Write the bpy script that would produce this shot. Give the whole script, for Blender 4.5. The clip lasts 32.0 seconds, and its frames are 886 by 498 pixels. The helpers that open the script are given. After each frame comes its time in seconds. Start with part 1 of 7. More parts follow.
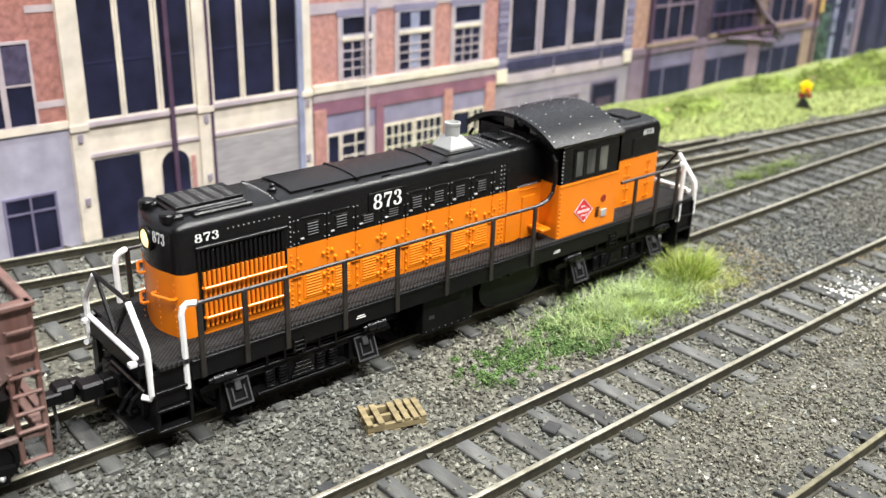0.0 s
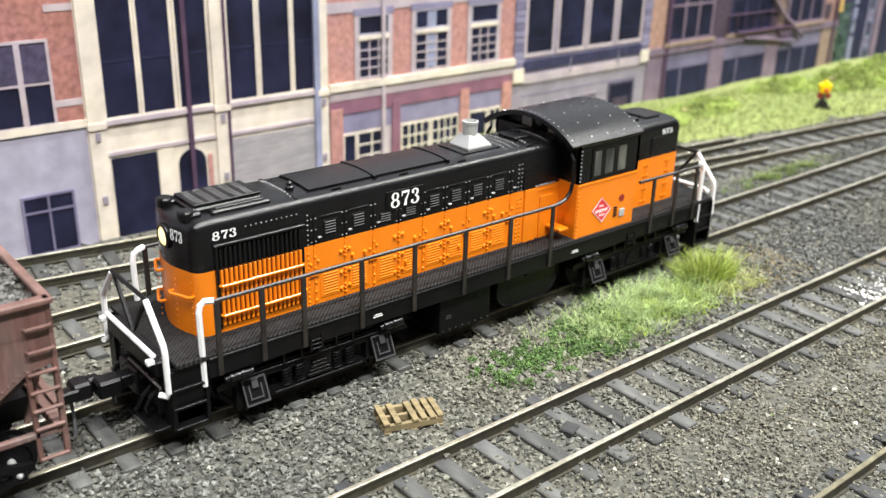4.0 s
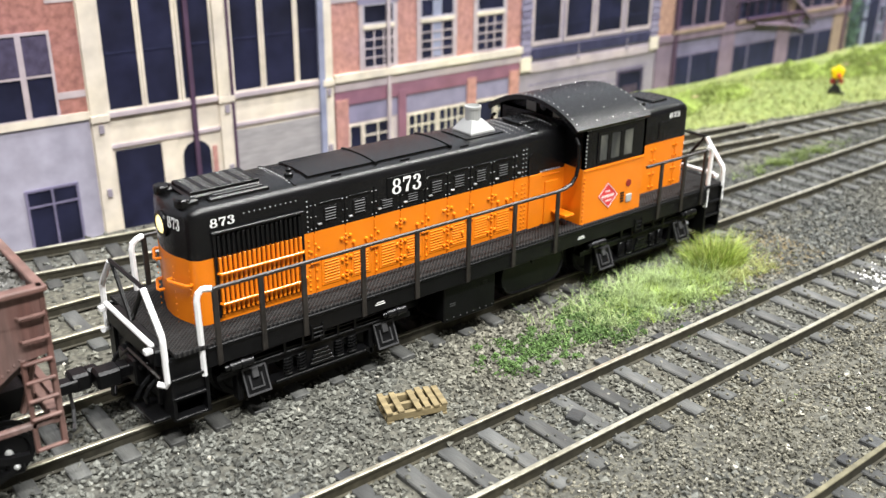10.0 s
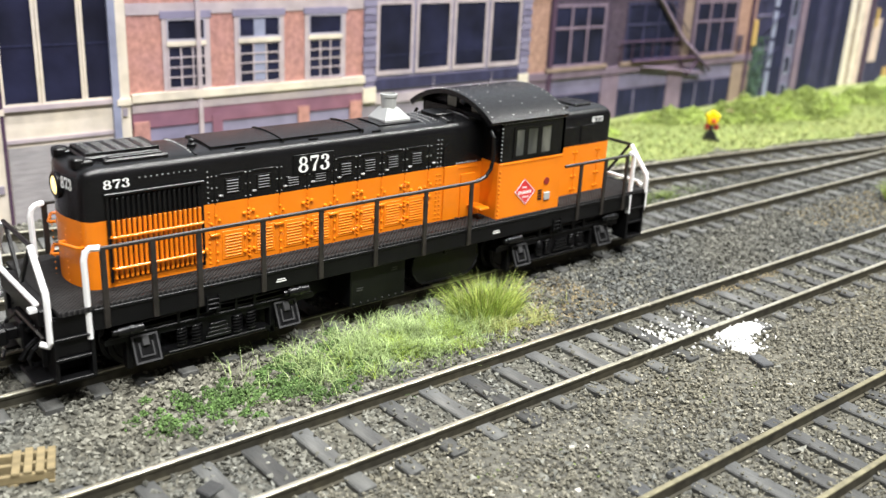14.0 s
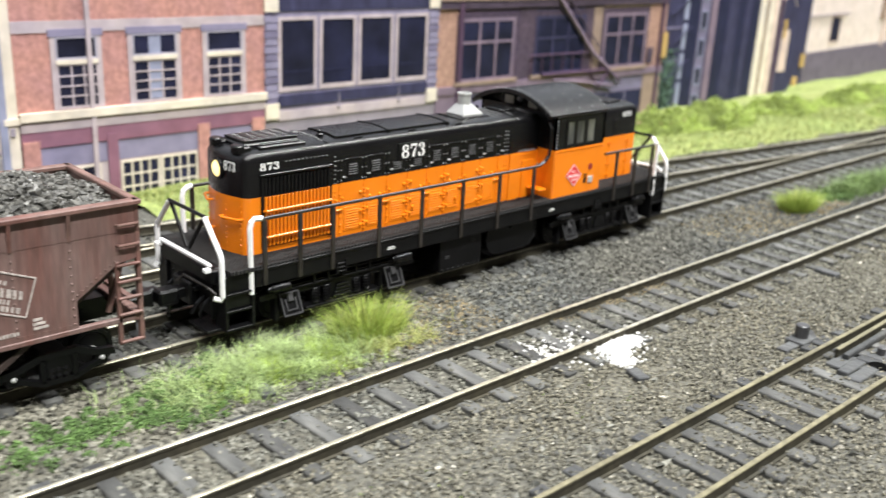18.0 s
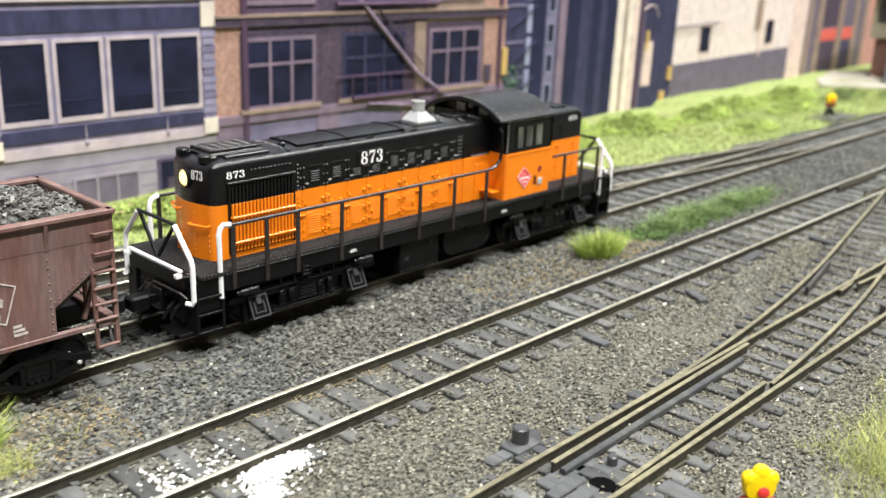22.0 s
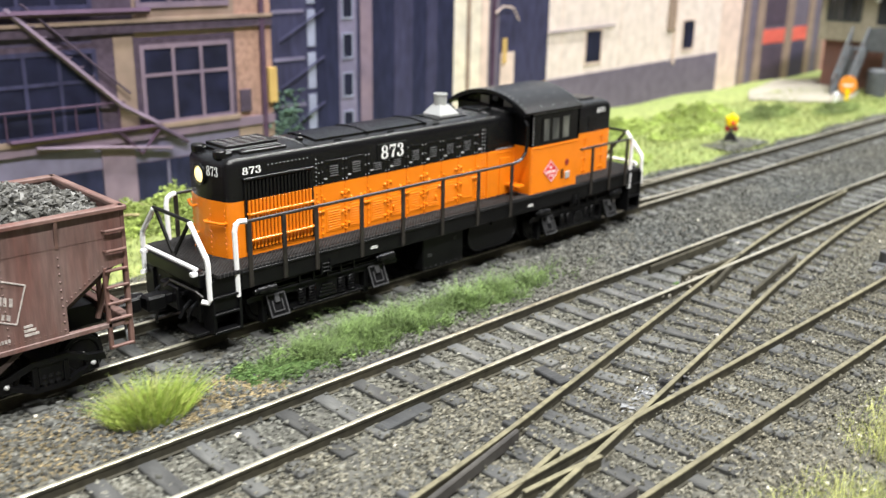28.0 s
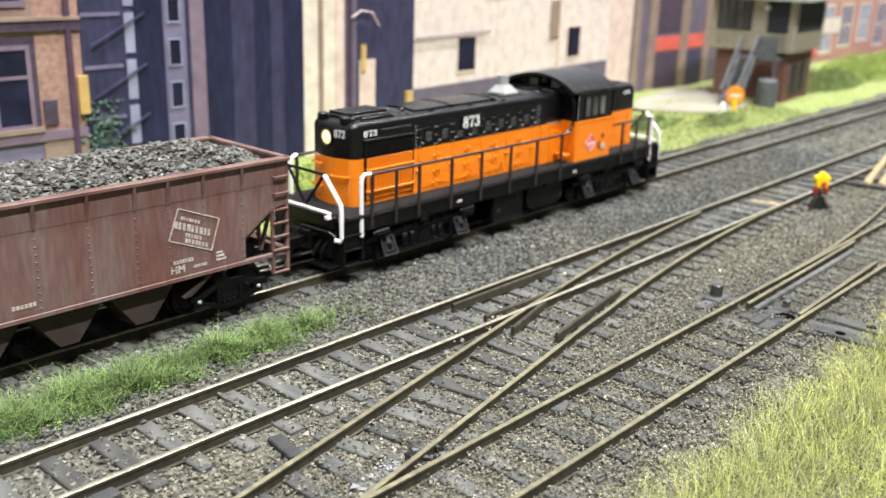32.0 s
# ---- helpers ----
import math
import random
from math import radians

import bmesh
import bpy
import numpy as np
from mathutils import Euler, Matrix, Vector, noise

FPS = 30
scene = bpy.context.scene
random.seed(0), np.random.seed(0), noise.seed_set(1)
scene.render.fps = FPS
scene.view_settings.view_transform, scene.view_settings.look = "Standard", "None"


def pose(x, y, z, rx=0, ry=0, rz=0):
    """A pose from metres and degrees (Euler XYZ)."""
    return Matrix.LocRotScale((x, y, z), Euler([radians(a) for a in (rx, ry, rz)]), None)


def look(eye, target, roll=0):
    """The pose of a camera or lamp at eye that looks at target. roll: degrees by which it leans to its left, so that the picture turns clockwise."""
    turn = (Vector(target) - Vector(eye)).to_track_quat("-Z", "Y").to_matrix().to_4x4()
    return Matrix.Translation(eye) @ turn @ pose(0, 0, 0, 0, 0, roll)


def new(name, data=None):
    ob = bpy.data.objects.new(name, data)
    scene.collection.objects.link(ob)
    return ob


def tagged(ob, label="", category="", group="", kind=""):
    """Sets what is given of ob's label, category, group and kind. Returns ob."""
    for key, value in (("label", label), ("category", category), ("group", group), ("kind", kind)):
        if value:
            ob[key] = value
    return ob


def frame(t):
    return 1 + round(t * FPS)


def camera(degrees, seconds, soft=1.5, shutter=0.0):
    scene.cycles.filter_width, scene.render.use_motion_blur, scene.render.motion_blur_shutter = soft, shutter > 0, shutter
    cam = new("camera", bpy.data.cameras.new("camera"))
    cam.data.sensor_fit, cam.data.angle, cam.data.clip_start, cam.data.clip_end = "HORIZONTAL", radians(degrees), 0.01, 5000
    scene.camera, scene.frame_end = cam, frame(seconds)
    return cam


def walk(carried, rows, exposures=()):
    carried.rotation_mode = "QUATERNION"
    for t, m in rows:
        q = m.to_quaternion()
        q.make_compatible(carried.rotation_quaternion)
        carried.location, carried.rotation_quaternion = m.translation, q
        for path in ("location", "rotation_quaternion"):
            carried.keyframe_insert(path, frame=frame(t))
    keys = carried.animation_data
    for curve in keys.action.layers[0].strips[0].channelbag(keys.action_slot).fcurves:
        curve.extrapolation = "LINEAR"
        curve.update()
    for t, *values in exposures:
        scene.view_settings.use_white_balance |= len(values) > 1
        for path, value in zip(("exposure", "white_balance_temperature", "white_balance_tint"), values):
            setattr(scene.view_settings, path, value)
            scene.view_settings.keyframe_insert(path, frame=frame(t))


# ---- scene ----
cam = camera(50.09, 32.0, soft=1.35, shutter=0.5)
PATH = [
    (0, look((-0.08125, -0.09452, 0.06028), (0.00929, 0.01049, 0.00305), 1.64)),
    (0.5, look((-0.08127, -0.09431, 0.06032), (0.00914, 0.01079, 0.00305), 1.74)),
    (1, look((-0.08147, -0.09429, 0.06049), (0.00878, 0.01107, 0.00346), 1.80)),
    (1.5, look((-0.08159, -0.09407, 0.06049), (0.00846, 0.01148, 0.00347), 1.82)),
    (2, look((-0.08168, -0.09399, 0.06046), (0.00826, 0.01160, 0.00334), 1.85)),
    (2.5, look((-0.08167, -0.09412, 0.06050), (0.00828, 0.01148, 0.00341), 1.86)),
    (4.5, look((-0.08081, -0.09379, 0.05942), (0.00745, 0.01306, 0.00203), 1.35)),
    (5, look((-0.08036, -0.09362, 0.05902), (0.00750, 0.01335, 0.00126), 1.30)),
    (5.5, look((-0.08050, -0.09351, 0.05892), (0.00758, 0.01330, 0.00117), 1.43)),
    (6, look((-0.08039, -0.09382, 0.05887), (0.00784, 0.01288, 0.00116), 1.38)),
    (6.5, look((-0.08018, -0.09379, 0.05881), (0.00791, 0.01292, 0.00087), 1.27)),
    (7, look((-0.07997, -0.09379, 0.05869), (0.00773, 0.01325, 0.00081), 1.14)),
    (7.5, look((-0.07986, -0.09370, 0.05866), (0.00750, 0.01367, 0.00088), 0.98)),
    (8, look((-0.07980, -0.09373, 0.05867), (0.00738, 0.01382, 0.00095), 0.87)),
    (8.5, look((-0.07977, -0.09376, 0.05848), (0.00725, 0.01393, 0.00077), 0.82)),
    (9, look((-0.07974, -0.09375, 0.05831), (0.00729, 0.01397, 0.00068), 0.80)),
    (9.5, look((-0.07962, -0.09391, 0.05823), (0.00741, 0.01380, 0.00059), 0.67)),
    (10, look((-0.07941, -0.09389, 0.05814), (0.00755, 0.01378, 0.00029), 0.57)),
    (10.5, look((-0.07925, -0.09417, 0.05813), (0.00764, 0.01352, 0.00024), 0.48)),
    (11, look((-0.07892, -0.09398, 0.05930), (0.00779, 0.01355, 0.00084), 0.73)),
    (11.5, look((-0.07221, -0.09879, 0.05863), (0.01444, 0.00918, 0.00088), 0.81)),
    (12, look((-0.06892, -0.10051, 0.05736), (0.01695, 0.00873, 0.00085), 1.08)),
    (12.5, look((-0.06396, -0.10328, 0.06097), (0.01906, 0.00872, 0.00563), 0.99)),
    (13, look((-0.04587, -0.10694, 0.05639), (0.03951, 0.00349, 0.00149), 1.97)),
    (13.5, look((-0.04211, -0.10357, 0.05111), (0.04859, 0.00426, -0.00034), 3.21)),
    (15.5, look((-0.04060, -0.10121, 0.05014), (0.05077, 0.00716, 0.00109), 2.60)),
    (16, look((-0.04011, -0.10230, 0.05037), (0.05288, 0.00498, 0.00198), 2.40)),
    (16.5, look((-0.03922, -0.10350, 0.05020), (0.05563, 0.00229, 0.00213), 2.29)),
    (17, look((-0.03905, -0.10392, 0.04998), (0.05672, 0.00090, 0.00161), 2.28)),
    (17.5, look((-0.03870, -0.10395, 0.05048), (0.05760, 0.00037, 0.00209), 2.58)),
    (18, look((-0.03491, -0.10723, 0.05198), (0.06303, -0.00444, 0.00358), 2.99)),
    (18.5, look((-0.02247, -0.10849, 0.05087), (0.07722, -0.00736, 0.00257), 2.97)),
    (19, look((-0.01766, -0.10894, 0.05160), (0.08256, -0.00807, 0.00384), 2.67)),
    (19.5, look((-0.01202, -0.10900, 0.05188), (0.08957, -0.00938, 0.00437), 2.52)),
    (20, look((-0.00908, -0.10939, 0.05181), (0.09351, -0.01064, 0.00465), 2.21)),
    (20.5, look((-0.00461, -0.11094, 0.05317), (0.09862, -0.01280, 0.00614), 2.04)),
    (21, look((0.00254, -0.11156, 0.05256), (0.10624, -0.01393, 0.00550), 2.10)),
    (21.5, look((0.00709, -0.11021, 0.05251), (0.11090, -0.01254, 0.00577), 2.29)),
    (22, look((0.01252, -0.11041, 0.05266), (0.11676, -0.01314, 0.00605), 2.40)),
    (22.5, look((0.01958, -0.11135, 0.05307), (0.12410, -0.01433, 0.00658), 2.29)),
    (23, look((0.02662, -0.11181, 0.05297), (0.13123, -0.01475, 0.00675), 2.13)),
    (23.5, look((0.03716, -0.11155, 0.05250), (0.14153, -0.01414, 0.00647), 2.01)),
    (24, look((0.04682, -0.11078, 0.05235), (0.15099, -0.01311, 0.00641), 2.07)),
    (24.5, look((0.05556, -0.11018, 0.05217), (0.15987, -0.01255, 0.00648), 2.15)),
    (25, look((0.06349, -0.11196, 0.05230), (0.16822, -0.01481, 0.00654), 2.26)),
    (25.5, look((0.07036, -0.11183, 0.05187), (0.17486, -0.01447, 0.00602), 2.22)),
    (27.5, look((0.10065, -0.11010, 0.05061), (0.20152, -0.00918, 0.00436), 1.20)),
    (28, look((0.10976, -0.10962, 0.05044), (0.20996, -0.00805, 0.00416), 0.97)),
    (28.5, look((0.12000, -0.11207, 0.05072), (0.22005, -0.01018, 0.00483), 0.94)),
    (29, look((0.12710, -0.11178, 0.04855), (0.22702, -0.00965, 0.00289), 0.85)),
    (29.5, look((0.13095, -0.11083, 0.04863), (0.23221, -0.00989, 0.00327), 1.26)),
    (30, look((0.13101, -0.11102, 0.04813), (0.23391, -0.01162, 0.00305), 1.52)),
    (30.5, look((0.13405, -0.11264, 0.04787), (0.23884, -0.01518, 0.00291), 1.73)),
    (31, look((0.13659, -0.11251, 0.04761), (0.24193, -0.01582, 0.00229), 1.83)),
    (31.5, look((0.13790, -0.11388, 0.04965), (0.24398, -0.01822, 0.00388), 2.27)),
    (32, look((0.13985, -0.11469, 0.05046), (0.24585, -0.01895, 0.00467), 1.75)),
]
# a small phone lens, focused on the train
cam.data.dof.use_dof = True
cam.data.dof.focus_distance = 0.114
cam.data.dof.aperture_fstop = 42.0
walk(cam, PATH)

# how far the train has rolled along its track, in metres, by the second
ROLL = [(0.0, 0.0), (9.9, 0.0), (10, 0), (10.5, 0.0028), (11, 0.00746), (11.5, 0.01136), (12, 0.01511), (12.5, 0.01922), (13, 0.02352), (13.5, 0.02784), (15.5, 0.04458), (16, 0.04909), (16.5, 0.05335), (17, 0.05818), (17.5, 0.06339), (18, 0.0689), (18.5, 0.07422), (19, 0.08032), (19.5, 0.08685), (20, 0.09309), (20.5, 0.10002), (21, 0.10721), (21.5, 0.11432), (22, 0.1221), (22.5, 0.12928), (23, 0.13696), (23.5, 0.14471), (24, 0.1524), (24.5, 0.16022), (25, 0.16808), (25.5, 0.17572), (27.5, 0.20709), (28, 0.21544), (28.5, 0.22381), (29, 0.23188), (29.5, 0.24022), (30, 0.24832), (30.5, 0.25673), (31, 0.26419), (31.5, 0.27258), (32, 0.28124)]

# ---- light: a room with fluorescent ceiling panels ----
world = bpy.data.worlds.new("room_air")
world.use_nodes = True
world.node_tree.nodes["Background"].inputs[0].default_value = (0.9, 0.95, 1.0, 1)
world.node_tree.nodes["Background"].inputs[1].default_value = 0.25
scene.world = world
scene.view_settings.exposure = 0.0


def ceiling_lamp(x, y, z, sx, sy, watts, colour):
    data = bpy.data.lights.new("tube_light", "AREA")
    data.shape, data.size, data.size_y, data.energy, data.color = "RECTANGLE", sx, sy, watts, colour
    ob = new("tube_light", data)
    ob.matrix_basis = pose(x, y, z)
    return ob


ceiling_lamp(-0.15, -0.72, 1.36, 1.2, 0.07, 62, (0.99, 0.985, 0.965))
ceiling_lamp(0.75, -0.20, 1.36, 1.2, 0.07, 46, (0.99, 0.985, 0.965))

# ---- building tools: shapes are given in millimetres ----
MM = 0.001


class Geo:
    """Collects corners and faces in millimetres."""

    def __init__(self):
        self.v, self.f = [], []

    def add(self, verts, faces, m=None):
        n = len(self.v)
        if m is not None:
            verts = [tuple(m @ Vector(p)) for p in verts]
        self.v.extend(tuple(p) for p in verts)
        self.f.extend(tuple(n + i for i in q) for q in faces)
        return self

    def box(self, x0, x1, y0, y1, z0, z1, c=0.0, m=None):
        if c <= 0:
            v = [(x, y, z) for x in (x0, x1) for y in (y0, y1) for z in (z0, z1)]
            f = [(0, 1, 3, 2), (4, 6, 7, 5), (0, 4, 5, 1), (2, 3, 7, 6), (0, 2, 6, 4), (1, 5, 7, 3)]
            return self.add(v, f, m)
        bm = bmesh.new()
        bmesh.ops.create_cube(bm, size=1)
        for p in bm.verts:
            p.co = Vector(((x0 + x1) / 2 + p.co.x * (x1 - x0), (y0 + y1) / 2 + p.co.y * (y1 - y0), (z0 + z1) / 2 + p.co.z * (z1 - z0)))
        bmesh.ops.bevel(bm, geom=bm.edges[:], offset=c, segments=1, affect="EDGES")
        return self.take(bm, m)

    def take(self, bm, m=None):
        bm.verts.index_update()
        self.add([p.co for p in bm.verts], [[p.index for p in q.verts] for q in bm.faces], m)
        bm.free()
        return self

    def prism(self, poly, axis, a, b, m=None):
        """Extrudes a polygon of two coordinates along an axis."""
        def at(p, w):
            return {"x": (w, p[0], p[1]), "y": (p[0], w, p[1]), "z": (p[0], p[1], w)}[axis]
        n = len(poly)
        v = [at(p, a) for p in poly] + [at(p, b) for p in poly]
        f = [tuple(range(n)), tuple(range(2 * n - 1, n - 1, -1))]
        f += [(i, n + i, n + (i + 1) % n, (i + 1) % n) for i in range(n)]
        return self.add(v, f, m)

    def cyl(self, p, q, r, r2=None, n=10, m=None):
        p, q = Vector(p), Vector(q)
        r2 = r if r2 is None else r2
        d = (q - p).normalized()
        a = d.orthogonal().normalized()
        b = d.cross(a)
        v = []
        for c, k in ((p, r), (q, r2)):
            v += [c + (a * math.cos(2 * math.pi * i / n) + b * math.sin(2 * math.pi * i / n)) * k for i in range(n)]
        f = [tuple(range(n - 1, -1, -1)), tuple(range(n, 2 * n))] + [(i, (i + 1) % n, n + (i + 1) % n, n + i) for i in range(n)]
        return self.add(v, f, m)

    def tube(self, points, r, n=7):
        """A round bar through the points."""
        points = [Vector(p) for p in points]
        v, side = [], None
        for i, p in enumerate(points):
            d = (points[min(i + 1, len(points) - 1)] - points[max(i - 1, 0)]).normalized()
            side = d.orthogonal().normalized() if side is None else (side - d * side.dot(d)).normalized()
            up = d.cross(side)
            v += [p + (side * math.cos(2 * math.pi * k / n) + up * math.sin(2 * math.pi * k / n)) * r for k in range(n)]
        f = [tuple(range(n - 1, -1, -1)), tuple(range(len(v) - n, len(v)))]
        for i in range(len(points) - 1):
            f += [(i * n + k, i * n + (k + 1) % n, (i + 1) * n + (k + 1) % n, (i + 1) * n + k) for k in range(n)]
        return self.add(v, f)

    def dome(self, p, d, r, h, n=6):
        """A rivet head at p that stands out along d."""
        p, d = Vector(p), Vector(d).normalized()
        a = d.orthogonal().normalized()
        b = d.cross(a)
        ring = [(a * math.cos(2 * math.pi * i / n) + b * math.sin(2 * math.pi * i / n)) for i in range(n)]
        v = [p + k * r for k in ring] + [p + k * r * 0.6 + d * h * 0.8 for k in ring] + [p + d * h]
        f = [(i, (i + 1) % n, n + (i + 1) % n, n + i) for i in range(n)] + [(n + i, n + (i + 1) % n, 2 * n) for i in range(n)]
        return self.add(v, f)

    def lathe(self, profile, centre, axis="z", n=16):
        """Turns (radius, height) pairs round an axis through the centre."""
        v, f = [], []
        for r, h in profile:
            for i in range(n):
                a = 2 * math.pi * i / n
                c, s = r * math.cos(a), r * math.sin(a)
                o = {"z": (c, s, h), "y": (c, h, s), "x": (h, c, s)}[axis]
                v.append((centre[0] + o[0], centre[1] + o[1], centre[2] + o[2]))
        for k in range(len(profile) - 1):
            f += [(k * n + i, k * n + (i + 1) % n, (k + 1) * n + (i + 1) % n, (k + 1) * n + i) for i in range(n)]
        f += [tuple(range(n - 1, -1, -1)), tuple(range(len(v) - n, len(v)))]
        return self.add(v, f)


def mesh_of(name, geo, material, smooth=False):
    me = bpy.data.meshes.new(name)
    me.from_pydata([(p[0] * MM, p[1] * MM, p[2] * MM) for p in geo.v], [], geo.f)
    bm = bmesh.new()
    bm.from_mesh(me)
    bmesh.ops.recalc_face_normals(bm, faces=bm.faces[:])
    bm.to_mesh(me)
    bm.free()
    if material:
        me.materials.append(material)
    if smooth:
        me.shade_smooth()
        me.set_sharp_from_angle(angle=radians(38))
    return me


def part(name, geo, material, parent=None, label="", smooth=False):
    """Links one mesh object under a thing or a part; geo may be a mesh that alike pieces share."""
    data = geo if isinstance(geo, bpy.types.Mesh) else mesh_of(name, geo, material, smooth)
    ob = new(name, data)
    if parent is not None:
        ob.parent = parent
    if label:
        ob["label"] = label
    return ob


def thing(name, label, category, group="", kind="", at=(0, 0, 0), rz=0.0):
    """An empty at the base of a thing, in millimetres, that parents its parts."""
    ob = new(name)
    ob.empty_display_size = 0.01
    ob.matrix_basis = pose(at[0] * MM, at[1] * MM, at[2] * MM, 0, 0, rz)
    return tagged(ob, label, category, group, kind)


def cloud(name, verts, faces, material, parent=None, kind="", smooth=False):
    """A mesh from numpy arrays in millimetres, for uncountable stuff."""
    me = bpy.data.meshes.new(name)
    k = faces.shape[1]
    me.vertices.add(len(verts))
    me.vertices.foreach_set("co", (verts * MM).astype(np.float32).ravel())
    me.loops.add(faces.size)
    me.loops.foreach_set("vertex_index", faces.astype(np.int32).ravel())
    me.polygons.add(len(faces))
    me.polygons.foreach_set("loop_start", np.arange(0, faces.size, k, dtype=np.int32))
    me.update(calc_edges=True)
    me.validate()
    me.materials.append(material)
    if smooth:
        me.shade_smooth()
    else:
        me.shade_flat()
    ob = new(name, me)
    if parent is not None:
        ob.parent = parent
    if kind:
        ob["kind"] = kind
    return ob


def lettering(name, text, size, m, material, parent, bold=0.0, wide=1.0):
    """Raised letters of the built-in font, in millimetres, centred at the pose m (metres)."""
    cu = bpy.data.curves.new(name, "FONT")
    cu.body, cu.size, cu.align_x, cu.align_y = text, size * MM, "CENTER", "CENTER"
    cu.extrude, cu.offset, cu.resolution_u = 0.01 * MM, bold * MM, 3
    tmp = bpy.data.objects.new(name, cu)
    scene.collection.objects.link(tmp)
    me = bpy.data.meshes.new_from_object(tmp.evaluated_get(bpy.context.evaluated_depsgraph_get()))
    bpy.data.objects.remove(tmp)
    me.materials.clear()
    me.materials.append(material)
    me.transform(m @ Matrix.Diagonal((wide, 1, 1, 1)))
    me.name = name
    ob = new(name, me)
    ob.parent = parent
    return ob

# ---- materials ----
def material(name, colour, rough=0.5, metal=0.0, vary=0.15, scale=400.0, bump=0.0, bump_scale=1500.0, second=None,
             amount=0.5, blotch=120.0, span=(0.55, 1.5), per="", spec=0.5, stretch=None, contrast=(0.4, 0.65), coat=0.0):
    """A painted or natural surface: fine grain, broad stains in a second colour, relief."""
    mat = bpy.data.materials.new(name)
    mat.use_nodes = True
    nt = mat.node_tree
    nodes, link = nt.nodes, nt.links.new
    bsdf = nodes["Principled BSDF"]
    bsdf.inputs["Roughness"].default_value = rough
    bsdf.inputs["Metallic"].default_value = metal
    bsdf.inputs["Specular IOR Level"].default_value = spec
    bsdf.inputs["Coat Weight"].default_value = coat
    co = nodes.new("ShaderNodeTexCoord")
    space = co.outputs["Object"]
    if stretch:
        mp = nodes.new("ShaderNodeMapping")
        mp.inputs["Scale"].default_value = stretch
        link(space, mp.inputs["Vector"])
        space = mp.outputs["Vector"]

    def noise_of(sc, detail=4.0):
        n = nodes.new("ShaderNodeTexNoise")
        n.inputs["Scale"].default_value, n.inputs["Detail"].default_value = sc, detail
        link(space, n.inputs["Vector"])
        return n.outputs["Fac"]

    base = nodes.new("ShaderNodeRGB")
    base.outputs[0].default_value = (*colour, 1)
    out = base.outputs[0]
    if second:
        ramp = nodes.new("ShaderNodeMapRange")
        ramp.inputs["From Min"].default_value, ramp.inputs["From Max"].default_value = contrast
        ramp.inputs["To Max"].default_value = amount
        link(noise_of(blotch), ramp.inputs["Value"])
        mix = nodes.new("ShaderNodeMix")
        mix.data_type = "RGBA"
        link(ramp.outputs[0], mix.inputs["Factor"])
        link(out, mix.inputs[6])
        mix.inputs[7].default_value = (*second, 1)
        out = mix.outputs[2]
    hsv = nodes.new("ShaderNodeHueSaturation")
    mr = nodes.new("ShaderNodeMapRange")
    mr.inputs["From Min"].default_value, mr.inputs["From Max"].default_value = 0.3, 0.7
    mr.inputs["To Min"].default_value, mr.inputs["To Max"].default_value = 1 - vary, 1 + vary
    link(noise_of(scale), mr.inputs["Value"])
    value = mr.outputs[0]
    if per:
        if per == "island":
            g = nodes.new("ShaderNodeNewGeometry").outputs["Random Per Island"]
        else:
            g = nodes.new("ShaderNodeObjectInfo").outputs["Random"]
        m2 = nodes.new("ShaderNodeMapRange")
        m2.inputs["To Min"].default_value, m2.inputs["To Max"].default_value = span
        link(g, m2.inputs["Value"])
        mu = nodes.new("ShaderNodeMath")
        mu.operation = "MULTIPLY"
        link(value, mu.inputs[0])
        link(m2.outputs[0], mu.inputs[1])
        value = mu.outputs[0]
    link(value, hsv.inputs["Value"])
    link(out, hsv.inputs["Color"])
    link(hsv.outputs[0], bsdf.inputs["Base Color"])
    if bump:
        b = nodes.new("ShaderNodeBump")
        b.inputs["Strength"].default_value, b.inputs["Distance"].default_value = bump, 0.0003
        link(noise_of(bump_scale), b.inputs["Height"])
        link(b.outputs[0], bsdf.inputs["Normal"])
    return mat


def glowing(name, colour, strength):
    mat = bpy.data.materials.new(name)
    mat.use_nodes = True
    b = mat.node_tree.nodes["Principled BSDF"]
    b.inputs["Base Color"].default_value = (*colour, 1)
    b.inputs["Emission Color"].default_value = (*colour, 1)
    b.inputs["Emission Strength"].default_value = strength
    return mat


M_BLACK = material("black_enamel", (0.0035, 0.0035, 0.0039), 0.27, vary=0.2, bump=0.16, bump_scale=6000, second=(0.0055, 0.0055, 0.006), amount=0.5, spec=0.34)
M_FRAME = material("black_frame_plastic", (0.004, 0.004, 0.0045), 0.36, vary=0.25, bump=0.12, bump_scale=4000, spec=0.24)
M_ORANGE = material("orange_enamel", (0.78, 0.208, 0.008), 0.24, vary=0.04, bump=0.08, bump_scale=4500, second=(0.71, 0.18, 0.007), amount=0.4)
M_WHITE = material("white_enamel", (0.80, 0.80, 0.80), 0.45, vary=0.05)
M_LETTER = material("white_lettering", (0.82, 0.82, 0.80), 0.6, vary=0.08, scale=3000)
M_SILVER = material("silver_paint", (0.46, 0.465, 0.455), 0.36, metal=0.3, vary=0.08, bump=0.1)
M_RED = material("red_emblem", (0.65, 0.03, 0.03), 0.5, vary=0.1)
M_WALK = material("walkway_tread", (0.017, 0.0165, 0.017), 0.75, vary=0.5, scale=1200, spec=0.06)


